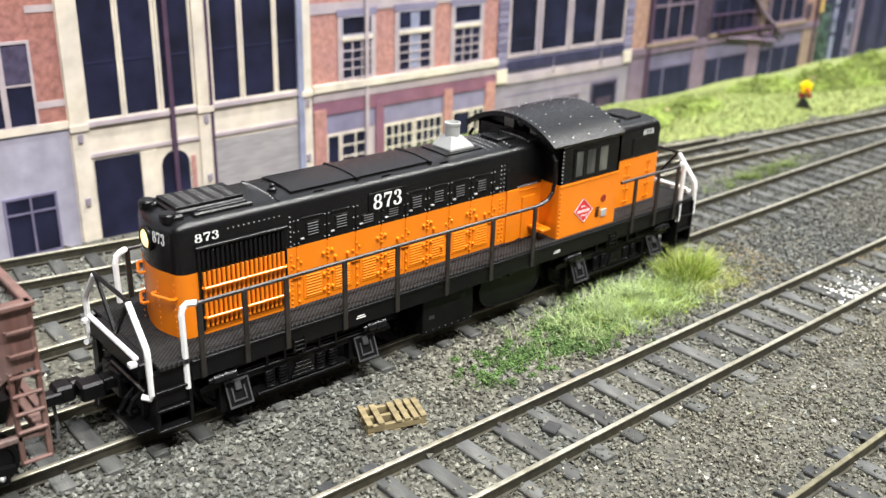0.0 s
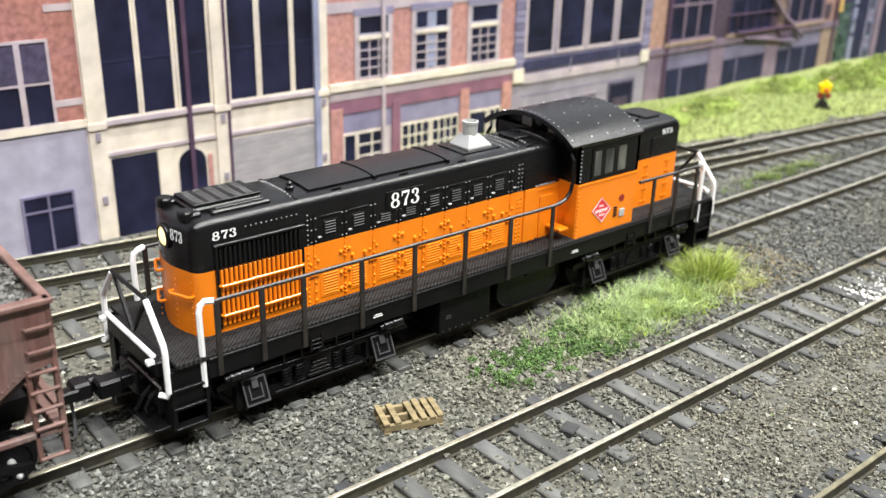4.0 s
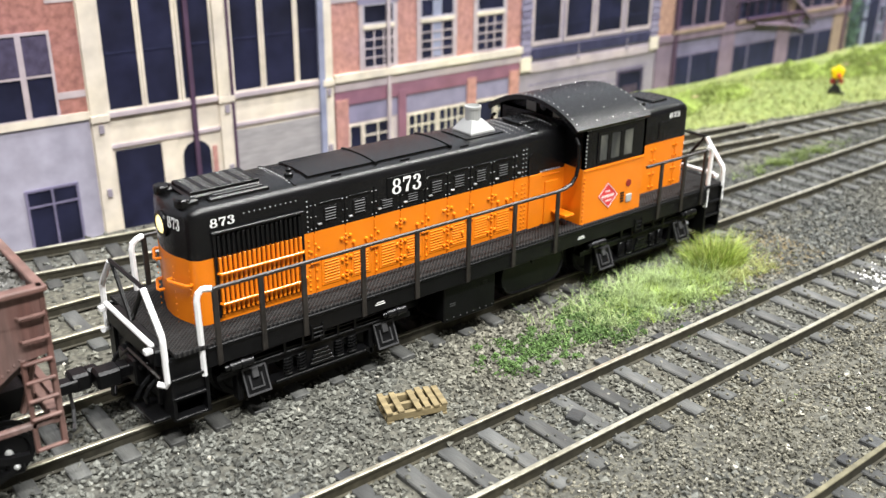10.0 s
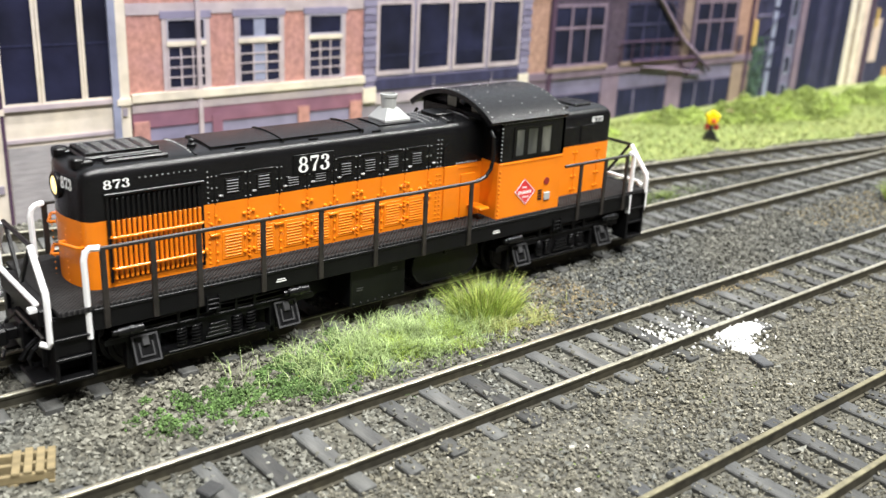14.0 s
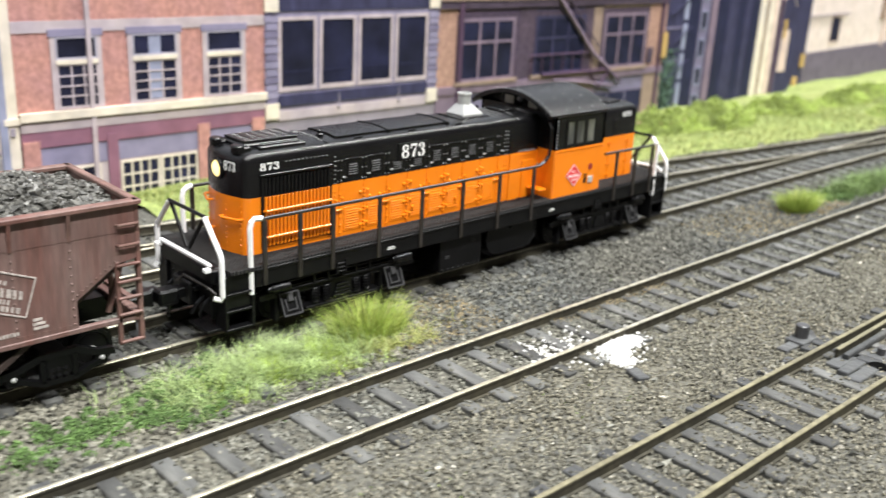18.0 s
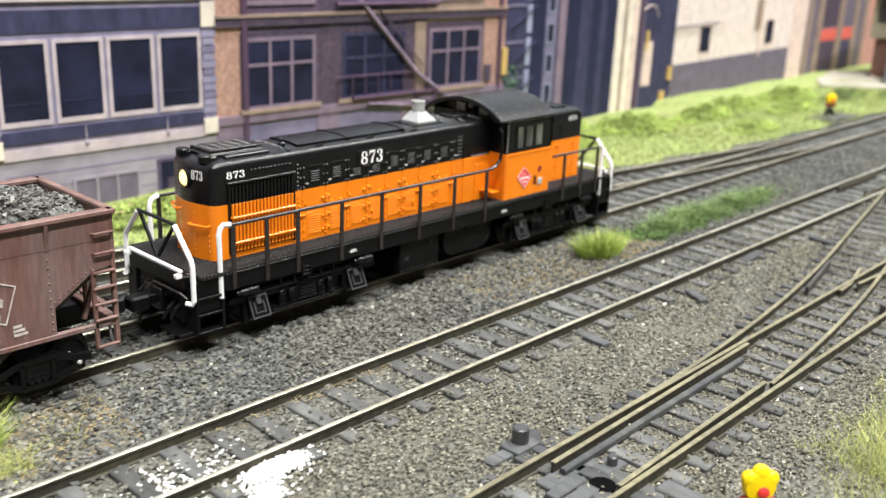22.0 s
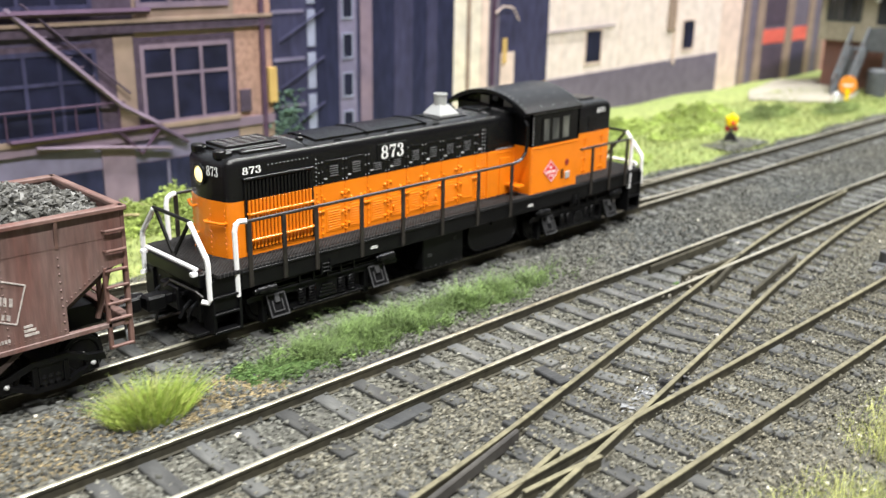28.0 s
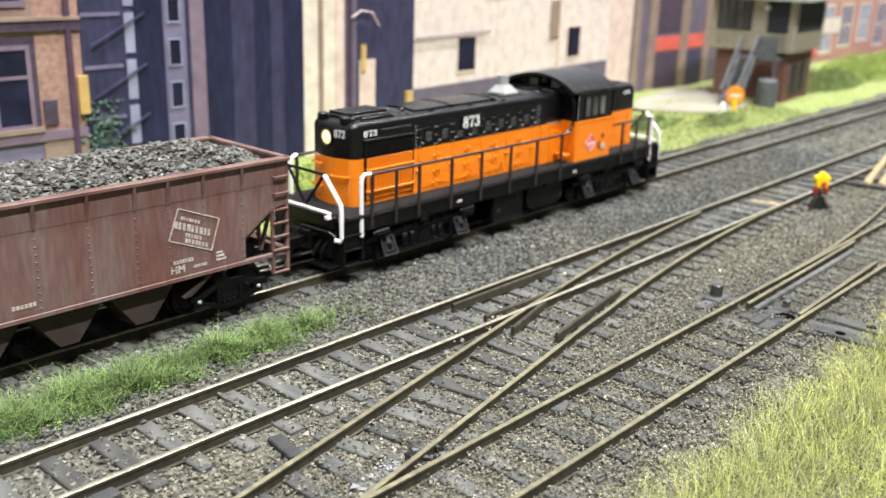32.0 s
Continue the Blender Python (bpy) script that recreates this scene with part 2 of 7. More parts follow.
def add_tread(mat, pitch):
    """Crossed diagonal ridges, the given metres apart."""
    nt = mat.node_tree
    co = nt.nodes.new("ShaderNodeTexCoord")
    total = None
    for turn in (45, -45):
        mp = nt.nodes.new("ShaderNodeMapping")
        mp.inputs["Rotation"].default_value = (0, 0, radians(turn))
        wave = nt.nodes.new("ShaderNodeTexWave")
        wave.inputs["Scale"].default_value = 0.314 / pitch
        nt.links.new(co.outputs["Object"], mp.inputs["Vector"])
        nt.links.new(mp.outputs["Vector"], wave.inputs["Vector"])
        if total is None:
            total = wave.outputs["Fac"]
        else:
            mx = nt.nodes.new("ShaderNodeMath")
            mx.operation = "MAXIMUM"
            nt.links.new(total, mx.inputs[0])
            nt.links.new(wave.outputs["Fac"], mx.inputs[1])
            total = mx.outputs[0]
    b = nt.nodes.new("ShaderNodeBump")
    b.inputs["Strength"].default_value, b.inputs["Distance"].default_value = 1.0, 0.00016
    nt.links.new(total, b.inputs["Height"])
    nt.links.new(b.outputs[0], nt.nodes["Principled BSDF"].inputs["Normal"])
    wear = nt.nodes.new("ShaderNodeMapRange")
    wear.inputs["From Min"].default_value, wear.inputs["From Max"].default_value = 0.75, 1.0
    nt.links.new(total, wear.inputs["Value"])
    mix = nt.nodes.new("ShaderNodeMix")
    mix.data_type = "RGBA"
    base = nt.nodes["Principled BSDF"].inputs["Base Color"]
    nt.links.new(wear.outputs[0], mix.inputs["Factor"])
    nt.links.new(base.links[0].from_socket, mix.inputs[6])
    mix.inputs[7].default_value = (0.036, 0.035, 0.034, 1)
    nt.links.new(mix.outputs[2], base)


add_tread(M_WALK, 0.00040)
M_STEELGREY = material("worn_metal_and_lit_edges", (0.06, 0.06, 0.062), 0.34, metal=0.3, vary=0.2)
M_GLASS = material("dark_window_glass", (0.03, 0.033, 0.035), 0.08, vary=0.1, spec=0.7)
M_HEAD = glowing("headlight_glow", (1.0, 0.80, 0.36), 1.5)
# pale upright blotches paint reflections and the bright view through the panes
M_PANE = material("cab_glazing_with_reflections", (0.06, 0.063, 0.06), 0.12, vary=0.5, scale=260, second=(0.16, 0.16, 0.135), amount=0.8, blotch=330, stretch=(1, 1, 0.4))
# light grey heads paint lamp glints along with some worn paint
M_RIVET = material("worn_glint_rivet", (0.40, 0.40, 0.405), 0.24, metal=0.4, vary=0.3, scale=900, per="island")
# opaque pale grey paints the light seen through the cab
M_CLEAR = material("pane_with_light_through", (0.24, 0.23, 0.19), 0.15, vary=0.3, scale=300)
# matte black paints the shade inside slots, bolt holes and fan gaps
M_HOLE = material("painted_hole_shade", (0.004, 0.004, 0.004), 0.95, vary=0.1, spec=0.0)
# dark brown paints the car's underside shade onto bays and slope sheets
M_CHUTE = material("shaded_brown_chute", (0.030, 0.020, 0.017), 0.7, vary=0.3, second=(0.05, 0.032, 0.026), amount=0.6)
M_GUARD = material("dark_guard_rail", (0.034, 0.031, 0.028), 0.65, vary=0.3, scale=700, second=(0.05, 0.046, 0.04), amount=0.6)
M_RAILING = material("weathered_black_railing", (0.020, 0.017, 0.015), 0.42, vary=0.4, scale=900)
M_HOPPER = material("oxide_red_car_paint", (0.125, 0.058, 0.048), 0.62, vary=0.22, scale=600, bump=0.15, second=(0.17, 0.135, 0.125),
                    amount=0.6, blotch=95, stretch=(3.0, 3.0, 0.45), contrast=(0.40, 0.68))
M_HOPPER2 = material("oxide_red_plain", (0.118, 0.054, 0.044), 0.6, vary=0.3, scale=500, second=(0.175, 0.115, 0.098), amount=0.7, blotch=90)
M_FADED = material("faded_car_lettering", (0.40, 0.36, 0.335), 0.7, vary=0.35, scale=2500)
M_COAL = material("coal", (0.082, 0.080, 0.072), 0.42, vary=0.5, scale=1500, per="island", spec=0.5)
M_RAILSIDE = material("weathered_rail_side", (0.038, 0.035, 0.026), 0.75, vary=0.3, scale=900, second=(0.062, 0.055, 0.036), amount=0.6, blotch=90, spec=0.2)
M_RAILTOP = material("worn_rail_head", (0.46, 0.44, 0.36), 0.36, metal=0.6, vary=0.25, scale=800, second=(0.25, 0.23, 0.155), amount=0.75, blotch=60)
M_RAILTAN = material("tarnished_tan_rail_head", (0.185, 0.168, 0.102), 0.5, metal=0.2, vary=0.3, scale=900, second=(0.115, 0.103, 0.066), amount=0.7, blotch=70)
M_TIE = material("dark_plastic_tie", (0.042, 0.044, 0.046), 0.7, vary=0.3, scale=900, bump=0.5, bump_scale=2500, second=(0.076, 0.076, 0.070), amount=0.8,
                 blotch=160, per="object", stretch=(1.0, 0.25, 1.0))
M_STONE = material("grey_ballast", (0.114, 0.116, 0.104), 0.88, vary=0.45, scale=1800, span=(0.4, 1.65), per="island", second=(0.155, 0.145, 0.108), amount=0.6, blotch=30, spec=0.25)
M_GROUND = material("dark_ballast_bed", (0.072, 0.071, 0.061), 0.9, vary=0.6, scale=1100, bump=1.0, bump_scale=1600, second=(0.100, 0.093, 0.068), amount=0.7, blotch=22)
M_TUFT = material("tuft_green", (0.23, 0.32, 0.045), 0.7, vary=0.25, per="island", scale=120)
M_TUFTDRY = material("tuft_yellow", (0.36, 0.39, 0.10), 0.7, vary=0.25, per="island", scale=120)
M_GRASS = material("static_grass_green", (0.125, 0.175, 0.034), 0.75, vary=0.25, per="island", scale=120)
M_EDGEDRY = material("edge_grass_yellow", (0.36, 0.375, 0.115), 0.7, vary=0.2, per="island", scale=60)
M_GRASSDRY = material("static_grass_yellow", (0.25, 0.265, 0.085), 0.7, vary=0.25, per="island", scale=120)
M_CLUMP = material("green_foam_scatter", (0.075, 0.135, 0.036), 0.85, vary=0.4, per="island", scale=200)
M_TAN = material("tan_ground_foam", (0.235, 0.185, 0.10), 0.9, vary=0.4, per="island", scale=300)
M_POWDER = material("white_plaster_powder", (0.80, 0.80, 0.78), 0.9, vary=0.1, per="")
M_PALLET = material("bare_wood_pallet", (0.21, 0.165, 0.085), 0.75, vary=0.3, scale=900, bump=0.5, stretch=(0.3, 1, 1))
M_YELLOW = material("yellow_target_paint", (0.85, 0.58, 0.0), 0.45, vary=0.08)
M_DARKRED = material("dark_red_paint", (0.25, 0.02, 0.015), 0.5, vary=0.1)

# ---- ground, tracks ----
HALF = 4.95


def build_ground():
    xs = np.concatenate([np.array([-1390, -900, -500]), np.linspace(-240, 760, 251), np.array([1200, 1700, 2190])])
    ys = np.concatenate([np.array([-420, -330, -250, -180]), np.linspace(-150, 78, 77)])
    X, Y = np.meshgrid(xs, ys, indexing="ij")
    Z = np.full(X.shape, -1.9)
    Z -= np.clip(Y - 58, 0, None) * 0.45
    rng = np.random.default_rng(3)
    Z += rng.normal(0, 0.12, Z.shape)
    n, m = X.shape
    v = np.stack([X, Y, Z], -1).reshape(-1, 3)
    i = np.arange(n * m).reshape(n, m)
    f = np.stack([i[:-1, :-1], i[1:, :-1], i[1:, 1:], i[:-1, 1:]], -1).reshape(-1, 4)
    ob = cloud("ground", v, f, M_GROUND, kind="structure", smooth=True)
    tagged(ob, "dark grey ballast bed of the model railway", "ground")
    return ob


ground = build_ground()

PROFILE = [(-0.40, -1.62), (0.40, -1.62), (0.40, -1.50), (0.15, -1.38), (0.15, -0.50), (0.26, -0.40), (0.26, -0.02), (-0.26, -0.02), (-0.26, -0.40), (-0.15, -0.50),
           (-0.15, -1.38), (-0.40, -1.50)]
HEAD = [(-0.285, -0.12), (0.285, -0.12), (0.285, 0.0), (0.22, 0.045), (-0.22, 0.045), (-0.285, 0.0)]


def sweep(points, profile):
    """A profile of (across, up) drawn along points (x, y, z) of the plan."""
    g = Geo()
    n = len(profile)
    for i, p in enumerate(points):
        a, b = points[max(i - 1, 0)], points[min(i + 1, len(points) - 1)]
        d = Vector((b[0] - a[0], b[1] - a[1], 0)).normalized()
        g.v += [(p[0] - d.y * w, p[1] + d.x * w, p[2] + h) for w, h in profile]
    for i in range(len(points) - 1):
        g.f += [(i * n + k, i * n + (k + 1) % n, (i + 1) * n + (k + 1) % n, (i + 1) * n + k) for k in range(n)]
    g.f += [tuple(range(n)), tuple(range(len(g.v) - 1, len(g.v) - n - 1, -1))]
    return g


def rail(parent, points, name="rail", tan=False):
    r = part(name, sweep(points, PROFILE), M_RAILSIDE, parent)
    part("rail_head", sweep(points, HEAD), M_RAILTAN if tan else M_RAILTOP, r, "tarnished tan rail top" if tan else "worn bright rail top")
    return r


tie_mesh = mesh_of("tie", Geo().box(-1.05, 1.05, -8.0, 8.0, -2.6, -1.33, 0.12), M_TIE)


def offset_line(centre, x0, x1, off, step=8.0):
    """Points beside a centre line y = centre(x)."""
    n = max(2, int((x1 - x0) / step) + 1)
    pts = []
    for i in range(n):
        x = x0 + (x1 - x0) * i / (n - 1)
        slope = (centre(x + 0.5) - centre(x - 0.5))
        d = Vector((1, slope)).normalized()
        pts.append((x - d.y * off, centre(x) + d.x * off, 0.0))
    return pts


def track(name, centre, x0, x1, label, pitch=3.6, skip=(), ties=True, tan=False):
    ob = thing(name, label, "railway track", "tracks of the yard", "structure")
    for off in (-HALF, HALF):
        rail(ob, offset_line(centre, x0, x1, off, 20.0), tan=tan)
    x = x0
    while ties and x < x1:
        if not any(a < x < b for a, b in skip):
            slope = math.degrees(math.atan(centre(x + 0.5) - centre(x - 0.5)))
            tie(ob, x + random.uniform(-0.15, 0.15), centre(x) + random.uniform(-0.3, 0.3), slope + random.uniform(-1.2, 1.2))
        x += pitch
    return ob


Y1, Y2, Y3 = 0.0, -31.6, -61.9


def ease(x, x0, x1):
    u = min(1.0, max(0.0, (x - x0) / (x1 - x0)))
    return u * u * (3 - 2 * u)


def back_a(x):
    return 26.0 * (1 - ease(x, 45, 330))


def back_b(x):
    return 48.4 - 0.145 * (x + 43)


RADIUS, LEAD = 489.0, 95.0


def crossing(x, x0, x1, y0, y1):
    """Centre line of a crossover: a curve, a straight, a curve back."""
    k = LEAD / RADIUS
    if x < x0:
        return y0
    if x < x0 + LEAD:
        return y0 + (x - x0) ** 2 / (2 * RADIUS)
    if x > x1:
        return y1
    if x > x1 - LEAD:
        return y1 - (x1 - x) ** 2 / (2 * RADIUS)
    return y0 + LEAD ** 2 / (2 * RADIUS) + (x - x0 - LEAD) * k


X_A, X_B = 93.0, 345.0


def cross_a(x):
    return crossing(x, X_A, X_B, Y3, Y2)


def cross_c(x):
    return crossing(x, 283.0, 900.0, Y3, 60.0)


TIES = []


def tie(parent, x, y, turn, mesh=None, length=1.0):
    ob = part("tie", mesh or tie_mesh, None, parent)
    ob.matrix_basis = pose(x * MM, y * MM, random.uniform(-0.10, 0.05) * MM, 0, 0, turn) @ Matrix.Diagonal((1, length, 1, 1))
    TIES.append((x, y, turn, 8.0 * length))
    return ob


track("main_track", lambda x: Y1, -260, 760, "brown-sided model rails on dark ties under the train", 5.2)
track("middle_track", lambda x: Y2, -260, 760, "brown-sided model rails on dark ties in grey ballast", 5.6, skip=((228, 352),))
track("front_track", lambda x: Y3, -160, 560, "rusty model rails on dark ties half sunk in ballast", 5.6, skip=((84, 200), (274, 392)), tan=True)
track("back_track", back_a, -240, 318, "grey-brown model rails behind the train", 5.4, skip=((240, 400),))
track("rear_track", back_b, -108, 112, "grey-brown model rails along the layout's rear edge", 5.4, skip=((60, 200),))

def lowered(points, d):
    """The same line, d millimetres lower, so that crossing rails do not share a plane."""
    return [(x, y, z - d) for x, y, z in points]


# crossover between the front and the middle track, and a turnout beyond it
crossover = thing("crossover_track", "model rail crossover with two turnouts and dark guard rails", "railway track", "tracks of the yard", "structure")
for off in (-HALF, HALF):
    rail(crossover, lowered(offset_line(cross_a, X_A + (2 if off > 0 else 30), X_B - (30 if off > 0 else 2), off, 6.0), 0.07), tan=True)
x = 87.0
while x < 350:
    on_a, on_b = x < 200, x > 228
    lo = Y3 if on_a else cross_a(x)
    hi = Y2 if on_b else cross_a(x)
    if on_b:
        lo = cross_a(x)
    tie(crossover, x, (lo + hi) / 2 + random.uniform(-0.3, 0.3), random.uniform(-1, 1) + (0 if on_a or on_b else 9), None, (16 + (hi - lo)) / 16)
    x += 4.6
turnout = thing("turnout_track", "model rail turnout with a dark point tie bar", "railway track", "tracks of the yard", "structure")
for off in (-HALF, HALF):
    rail(turnout, lowered(offset_line(cross_c, 285 + (0 if off > 0 else 26), 430, off, 6.0), 0.07), tan=True)
x = 278.0
while x < 420:
    tie(turnout, x, (Y3 + cross_c(x)) / 2, random.uniform(-1, 1), None, (16 + cross_c(x) - Y3) / 16)
    x += 4.6


def dark_bar(parent, name, pts, w=0.55, top=0.15, mat=None):
    return part(name, sweep([(a, b, 0.0) for a, b in pts], [(-w, -1.35), (w, -1.35), (w, top - 0.15), (w - 0.15, top), (-w + 0.15, top), (-w, top - 0.15)]), mat or M_FRAME, parent)


for own, x0 in ((crossover, X_A), (turnout, 277.8)):
    # point blades, throw bar, head block ties with black discs for holes
    for pts in ([(x0 - 6.5, Y3 + HALF - 1.75, 0), (x0 + 14, Y3 + HALF - 1.35, 0), (x0 + 40, Y3 + HALF - 0.75, 0)], [(x0 - 5, Y3 - HALF + 0.75, 0), (x0 + 30, Y3 - HALF + 1.7, 0)]):
        blade = part("point_blade", sweep(pts, PROFILE), M_RAILSIDE, own, "brown-grey point blade")
        part("rail_head", sweep(pts, HEAD), M_RAILTAN, blade)
    dark_bar(own, "blade_web", [(x0 - 6.0, Y3 + HALF - 2.75), (x0 + 36, Y3 + HALF - 2.0)], 0.42, -0.55, M_TIE)
    part("throw_bar", Geo().box(x0 - 4.2, x0 - 2.6, Y3 - 12, Y3 + 9, -1.7, -1.25, 0.1), M_TIE, own)
    plate = part("throw_plate", Geo().box(x0 - 11.5, x0 - 5.4, Y3 - 2.4, Y3 - 0.6, -2.0, -1.15, 0.12).box(x0 - 10.5, x0 - 5.0, Y3 - 0.4, Y3 + 1.1, -2.0, -1.0, 0.12)
                 .box(x0 - 9.2, x0 - 2.2, Y3 + 1.3, Y3 + 3.4, -2.0, -1.25, 0.12).box(x0 - 2.4, x0 + 1.4, Y3 - 1.3, Y3 + 1.2, -2.0, -1.2, 0.15), M_TIE, own)
    part("slot", Geo().lathe([(1.5, -1.24), (1.45, -1.18)], (x0 - 4.4, Y3 - 1.9, 0), n=12), M_HOLE, plate, "flat black disc painting the slot's shade")
    for k, dx in enumerate((-6.6, -1.2)):
        hb = part("head_block", Geo().box(x0 + dx, x0 + dx + 2.7, Y3 - 22, Y3 - 6.2, -2.3, -1.1 + 0.1 * k, 0.15), M_TIE, own)
        part("bolt_hole", Geo().lathe([(0.75, -1.08 + 0.1 * k), (0.7, -1.04 + 0.1 * k)], (x0 + dx + 1.35, Y3 - 10.5 - 2.5 * k, 0), n=12), M_HOLE, hb)
    part("head_plate", Geo().box(x0 - 3.8, x0 - 1.3, Y3 - 14, Y3 - 7, -2.2, -1.4, 0.1), M_TIE, own)
    part("pivot_pin", Geo().lathe([(0.6, -1.3), (0.6, -0.25), (0.45, -0.1)], (x0 - 0.3, Y3 - 0.3, 0), n=12), M_STEELGREY, own)
    box = thing("switch_motor_post", "small dark grey post on a base beside the switch", "track fitting", "switch posts", at=(x0 - 4.5, Y3 + 9.3, -2.0))
    part("base_block", Geo().box(-2.0, 2.0, -1.4, 1.4, 0, 1.0, 0.12).box(-5.5, -2.0, -0.8, 0.8, 0, 0.7, 0.1), M_TIE, box)
    part("post", Geo().lathe([(1.0, 0.9), (1.0, 2.7), (0.85, 2.85)], (0.3, 0.2, 0), n=14), M_STEELGREY, box)
dark_bar(crossover, "guard_rail", [(163, -53.3), (180.6, -49.8)], 0.3, 0.0, M_GUARD)
dark_bar(crossover, "guard_rail", [(164, -65.3), (180.6, -65.15)], 0.42, 0.0, M_GUARD)
dark_bar(crossover, "guard_rail", [(238.2, -28.1), (262.9, -28.0)], 0.28, 0.0, M_RAILSIDE)
dark_bar(crossover, "guard_rail", [(240.5, -45.4), (262.8, -41.4)], 0.28, 0.0, M_RAILSIDE)
dark_bar(crossover, "wing_rail", [(238.3, -34.3), (246.7, -34.6), (256, -35.0)], 0.28, 0.0, M_RAILSIDE)
dark_bar(crossover, "wing_rail", [(237.8, -39.8), (249.7, -36.6)], 0.28, 0.0, M_RAILSIDE)
for pts in ([(166, -57.65), (171, -57.35), (181.0, -55.3)], [(172, -58.3), (177, -58.6), (183, -59.3)]):
    wing = part("wing_rail", sweep([(a, b, -0.14) for a, b in pts], PROFILE), M_RAILSIDE, crossover)
    part("rail_head", sweep([(a, b, -0.14) for a, b in pts], HEAD), M_RAILTAN, wing)
# ---- an unseen, made-up room that closes in the layout ----
# unseen walls, kept dark so the black paint mirrors little
M_ROOMWALL = material("unseen_dark_wall_paint", (0.10, 0.095, 0.09), 0.8, vary=0.05, scale=20, second=(0.08, 0.075, 0.07), amount=0.4, blotch=2)
# unseen north wall, pale so that the hood roof reflects grey
M_NORTH = material("unseen_reflector_paint", (0.42, 0.42, 0.42), 0.8, vary=0.05, scale=20)
M_CEIL = material("room_ceiling_paint", (0.55, 0.55, 0.54), 0.85, vary=0.04, scale=20)
for nm, b in (("wall_north", (-1400, 2200, 360, 420, -900, 1400)), ("wall_south", (-1400, 2200, -1860, -1800, -900, 1400)), ("wall_west", (-1460, -1400, -1860, 420, -900, 1400)),
              ("wall_east", (2200, 2260, -1860, 420, -900, 1400))):
    tagged(part(nm, Geo().box(*b), M_NORTH if nm == "wall_north" else M_ROOMWALL), "unseen pale wall added to brighten roof reflections" if nm == "wall_north" else "unseen dark taupe wall that deepens black reflections", "wall", kind="structure")
tagged(part("ceiling", Geo().box(-1460, 2260, -1860, 420, 1400, 1460), M_CEIL), "unseen white room ceiling", "ceiling", kind="structure")
tagged(part("floor", Geo().box(-1460, 2260, -1860, 420, -960, -900), M_ROOMWALL), "unseen room floor", "floor", kind="structure")

# ---- the printed backdrop: flat facades on a board behind the layout ----
def paper(name, colour, second=None, scale=260.0, vary=0.14, blotch=90.0, amount=0.5, stretch=None):
    # print colours lean to violet, with the haze over the backdrop mixed in
    colour = (colour[0], colour[1] * 0.99, colour[2] * 1.03)
    return material(name, colour, 0.62, vary=vary, scale=scale, second=second, blotch=blotch, amount=amount, spec=0.15, stretch=stretch)


# unseen upper board, made pale to put sheen on the black roofs
P_BOARD = paper("unseen_pale_sky_print", (0.56, 0.60, 0.66), (0.50, 0.54, 0.62), scale=40, vary=0.05, blotch=12)
P_CREAM = paper("print_cream_stone", (0.66, 0.595, 0.475), (0.52, 0.475, 0.46))
P_CREAM2 = paper("print_beige", (0.45, 0.385, 0.385), (0.34, 0.3, 0.37))
P_BRICK = paper("print_red_brick", (0.345, 0.16, 0.13), (0.25, 0.122, 0.13), scale=900, vary=0.3)
P_SALMON = paper("print_salmon_brick", (0.44, 0.23, 0.19), (0.345, 0.186, 0.2), scale=900, vary=0.22)
P_GREYWALL = paper("print_lilac_grey", (0.36, 0.345, 0.405), (0.29, 0.28, 0.35))
P_STONE = paper("print_grey_stone", (0.28, 0.25, 0.285), (0.215, 0.195, 0.245))
P_LILAC = paper("print_dusky_lilac", (0.24, 0.222, 0.31), (0.17, 0.16, 0.25))
P_GLASS = paper("print_dark_glass", (0.011, 0.012, 0.026), (0.02, 0.022, 0.062), scale=160, vary=0.4, blotch=60)
P_BLUE = paper("print_navy", (0.02, 0.022, 0.052), (0.012, 0.013, 0.03), vary=0.25, stretch=(2.2, 1, 0.7))
P_SLATE = paper("print_slate_blue", (0.042, 0.042, 0.084), (0.026, 0.026, 0.056), vary=0.25, stretch=(2.2, 1, 0.7))
P_PALEBLUE = paper("print_pale_blue", (0.27, 0.29, 0.39), (0.20, 0.215, 0.31))
P_VIOLET = paper("print_violet_grey", (0.17, 0.155, 0.23), (0.12, 0.11, 0.18))
P_MAROON = paper("print_maroon", (0.235, 0.112, 0.15), (0.185, 0.1, 0.155))
P_ORANGE = paper("print_tan_brick", (0.35, 0.215, 0.165), (0.24, 0.16, 0.155), scale=900, vary=0.25, blotch=40)
P_UMBER = paper("print_umber_brick", (0.1, 0.072, 0.11), (0.066, 0.052, 0.098), scale=900, vary=0.25, blotch=40)
P_BROWN = paper("print_brown_stone", (0.076, 0.056, 0.078), (0.053, 0.043, 0.07), scale=700, vary=0.25)
P_DUSK = paper("print_dusky_brick", (0.072, 0.06, 0.098), (0.048, 0.043, 0.082), scale=800, vary=0.25)
P_WHITE = paper("print_pale_wall", (0.635, 0.55, 0.50), (0.595, 0.51, 0.475))
P_PINK = paper("print_pinkish_wall", (0.62, 0.49, 0.42), (0.55, 0.44, 0.40))
P_BASE = paper("print_dark_base", (0.135, 0.116, 0.15), (0.11, 0.095, 0.13))
P_ROSE = paper("print_rose_brown", (0.2, 0.15, 0.19), (0.13, 0.105, 0.16))
P_TAN = paper("print_tan", (0.27, 0.2, 0.155), (0.2, 0.152, 0.135))
P_POLE = paper("print_dark_pole", (0.075, 0.045, 0.075))
P_SHUTTER = paper("print_grey_shutter", (0.34, 0.325, 0.32), (0.27, 0.26, 0.27), stretch=(1, 1, 6))
P_REDSIGN = paper("print_red_sign", (0.60, 0.12, 0.09))
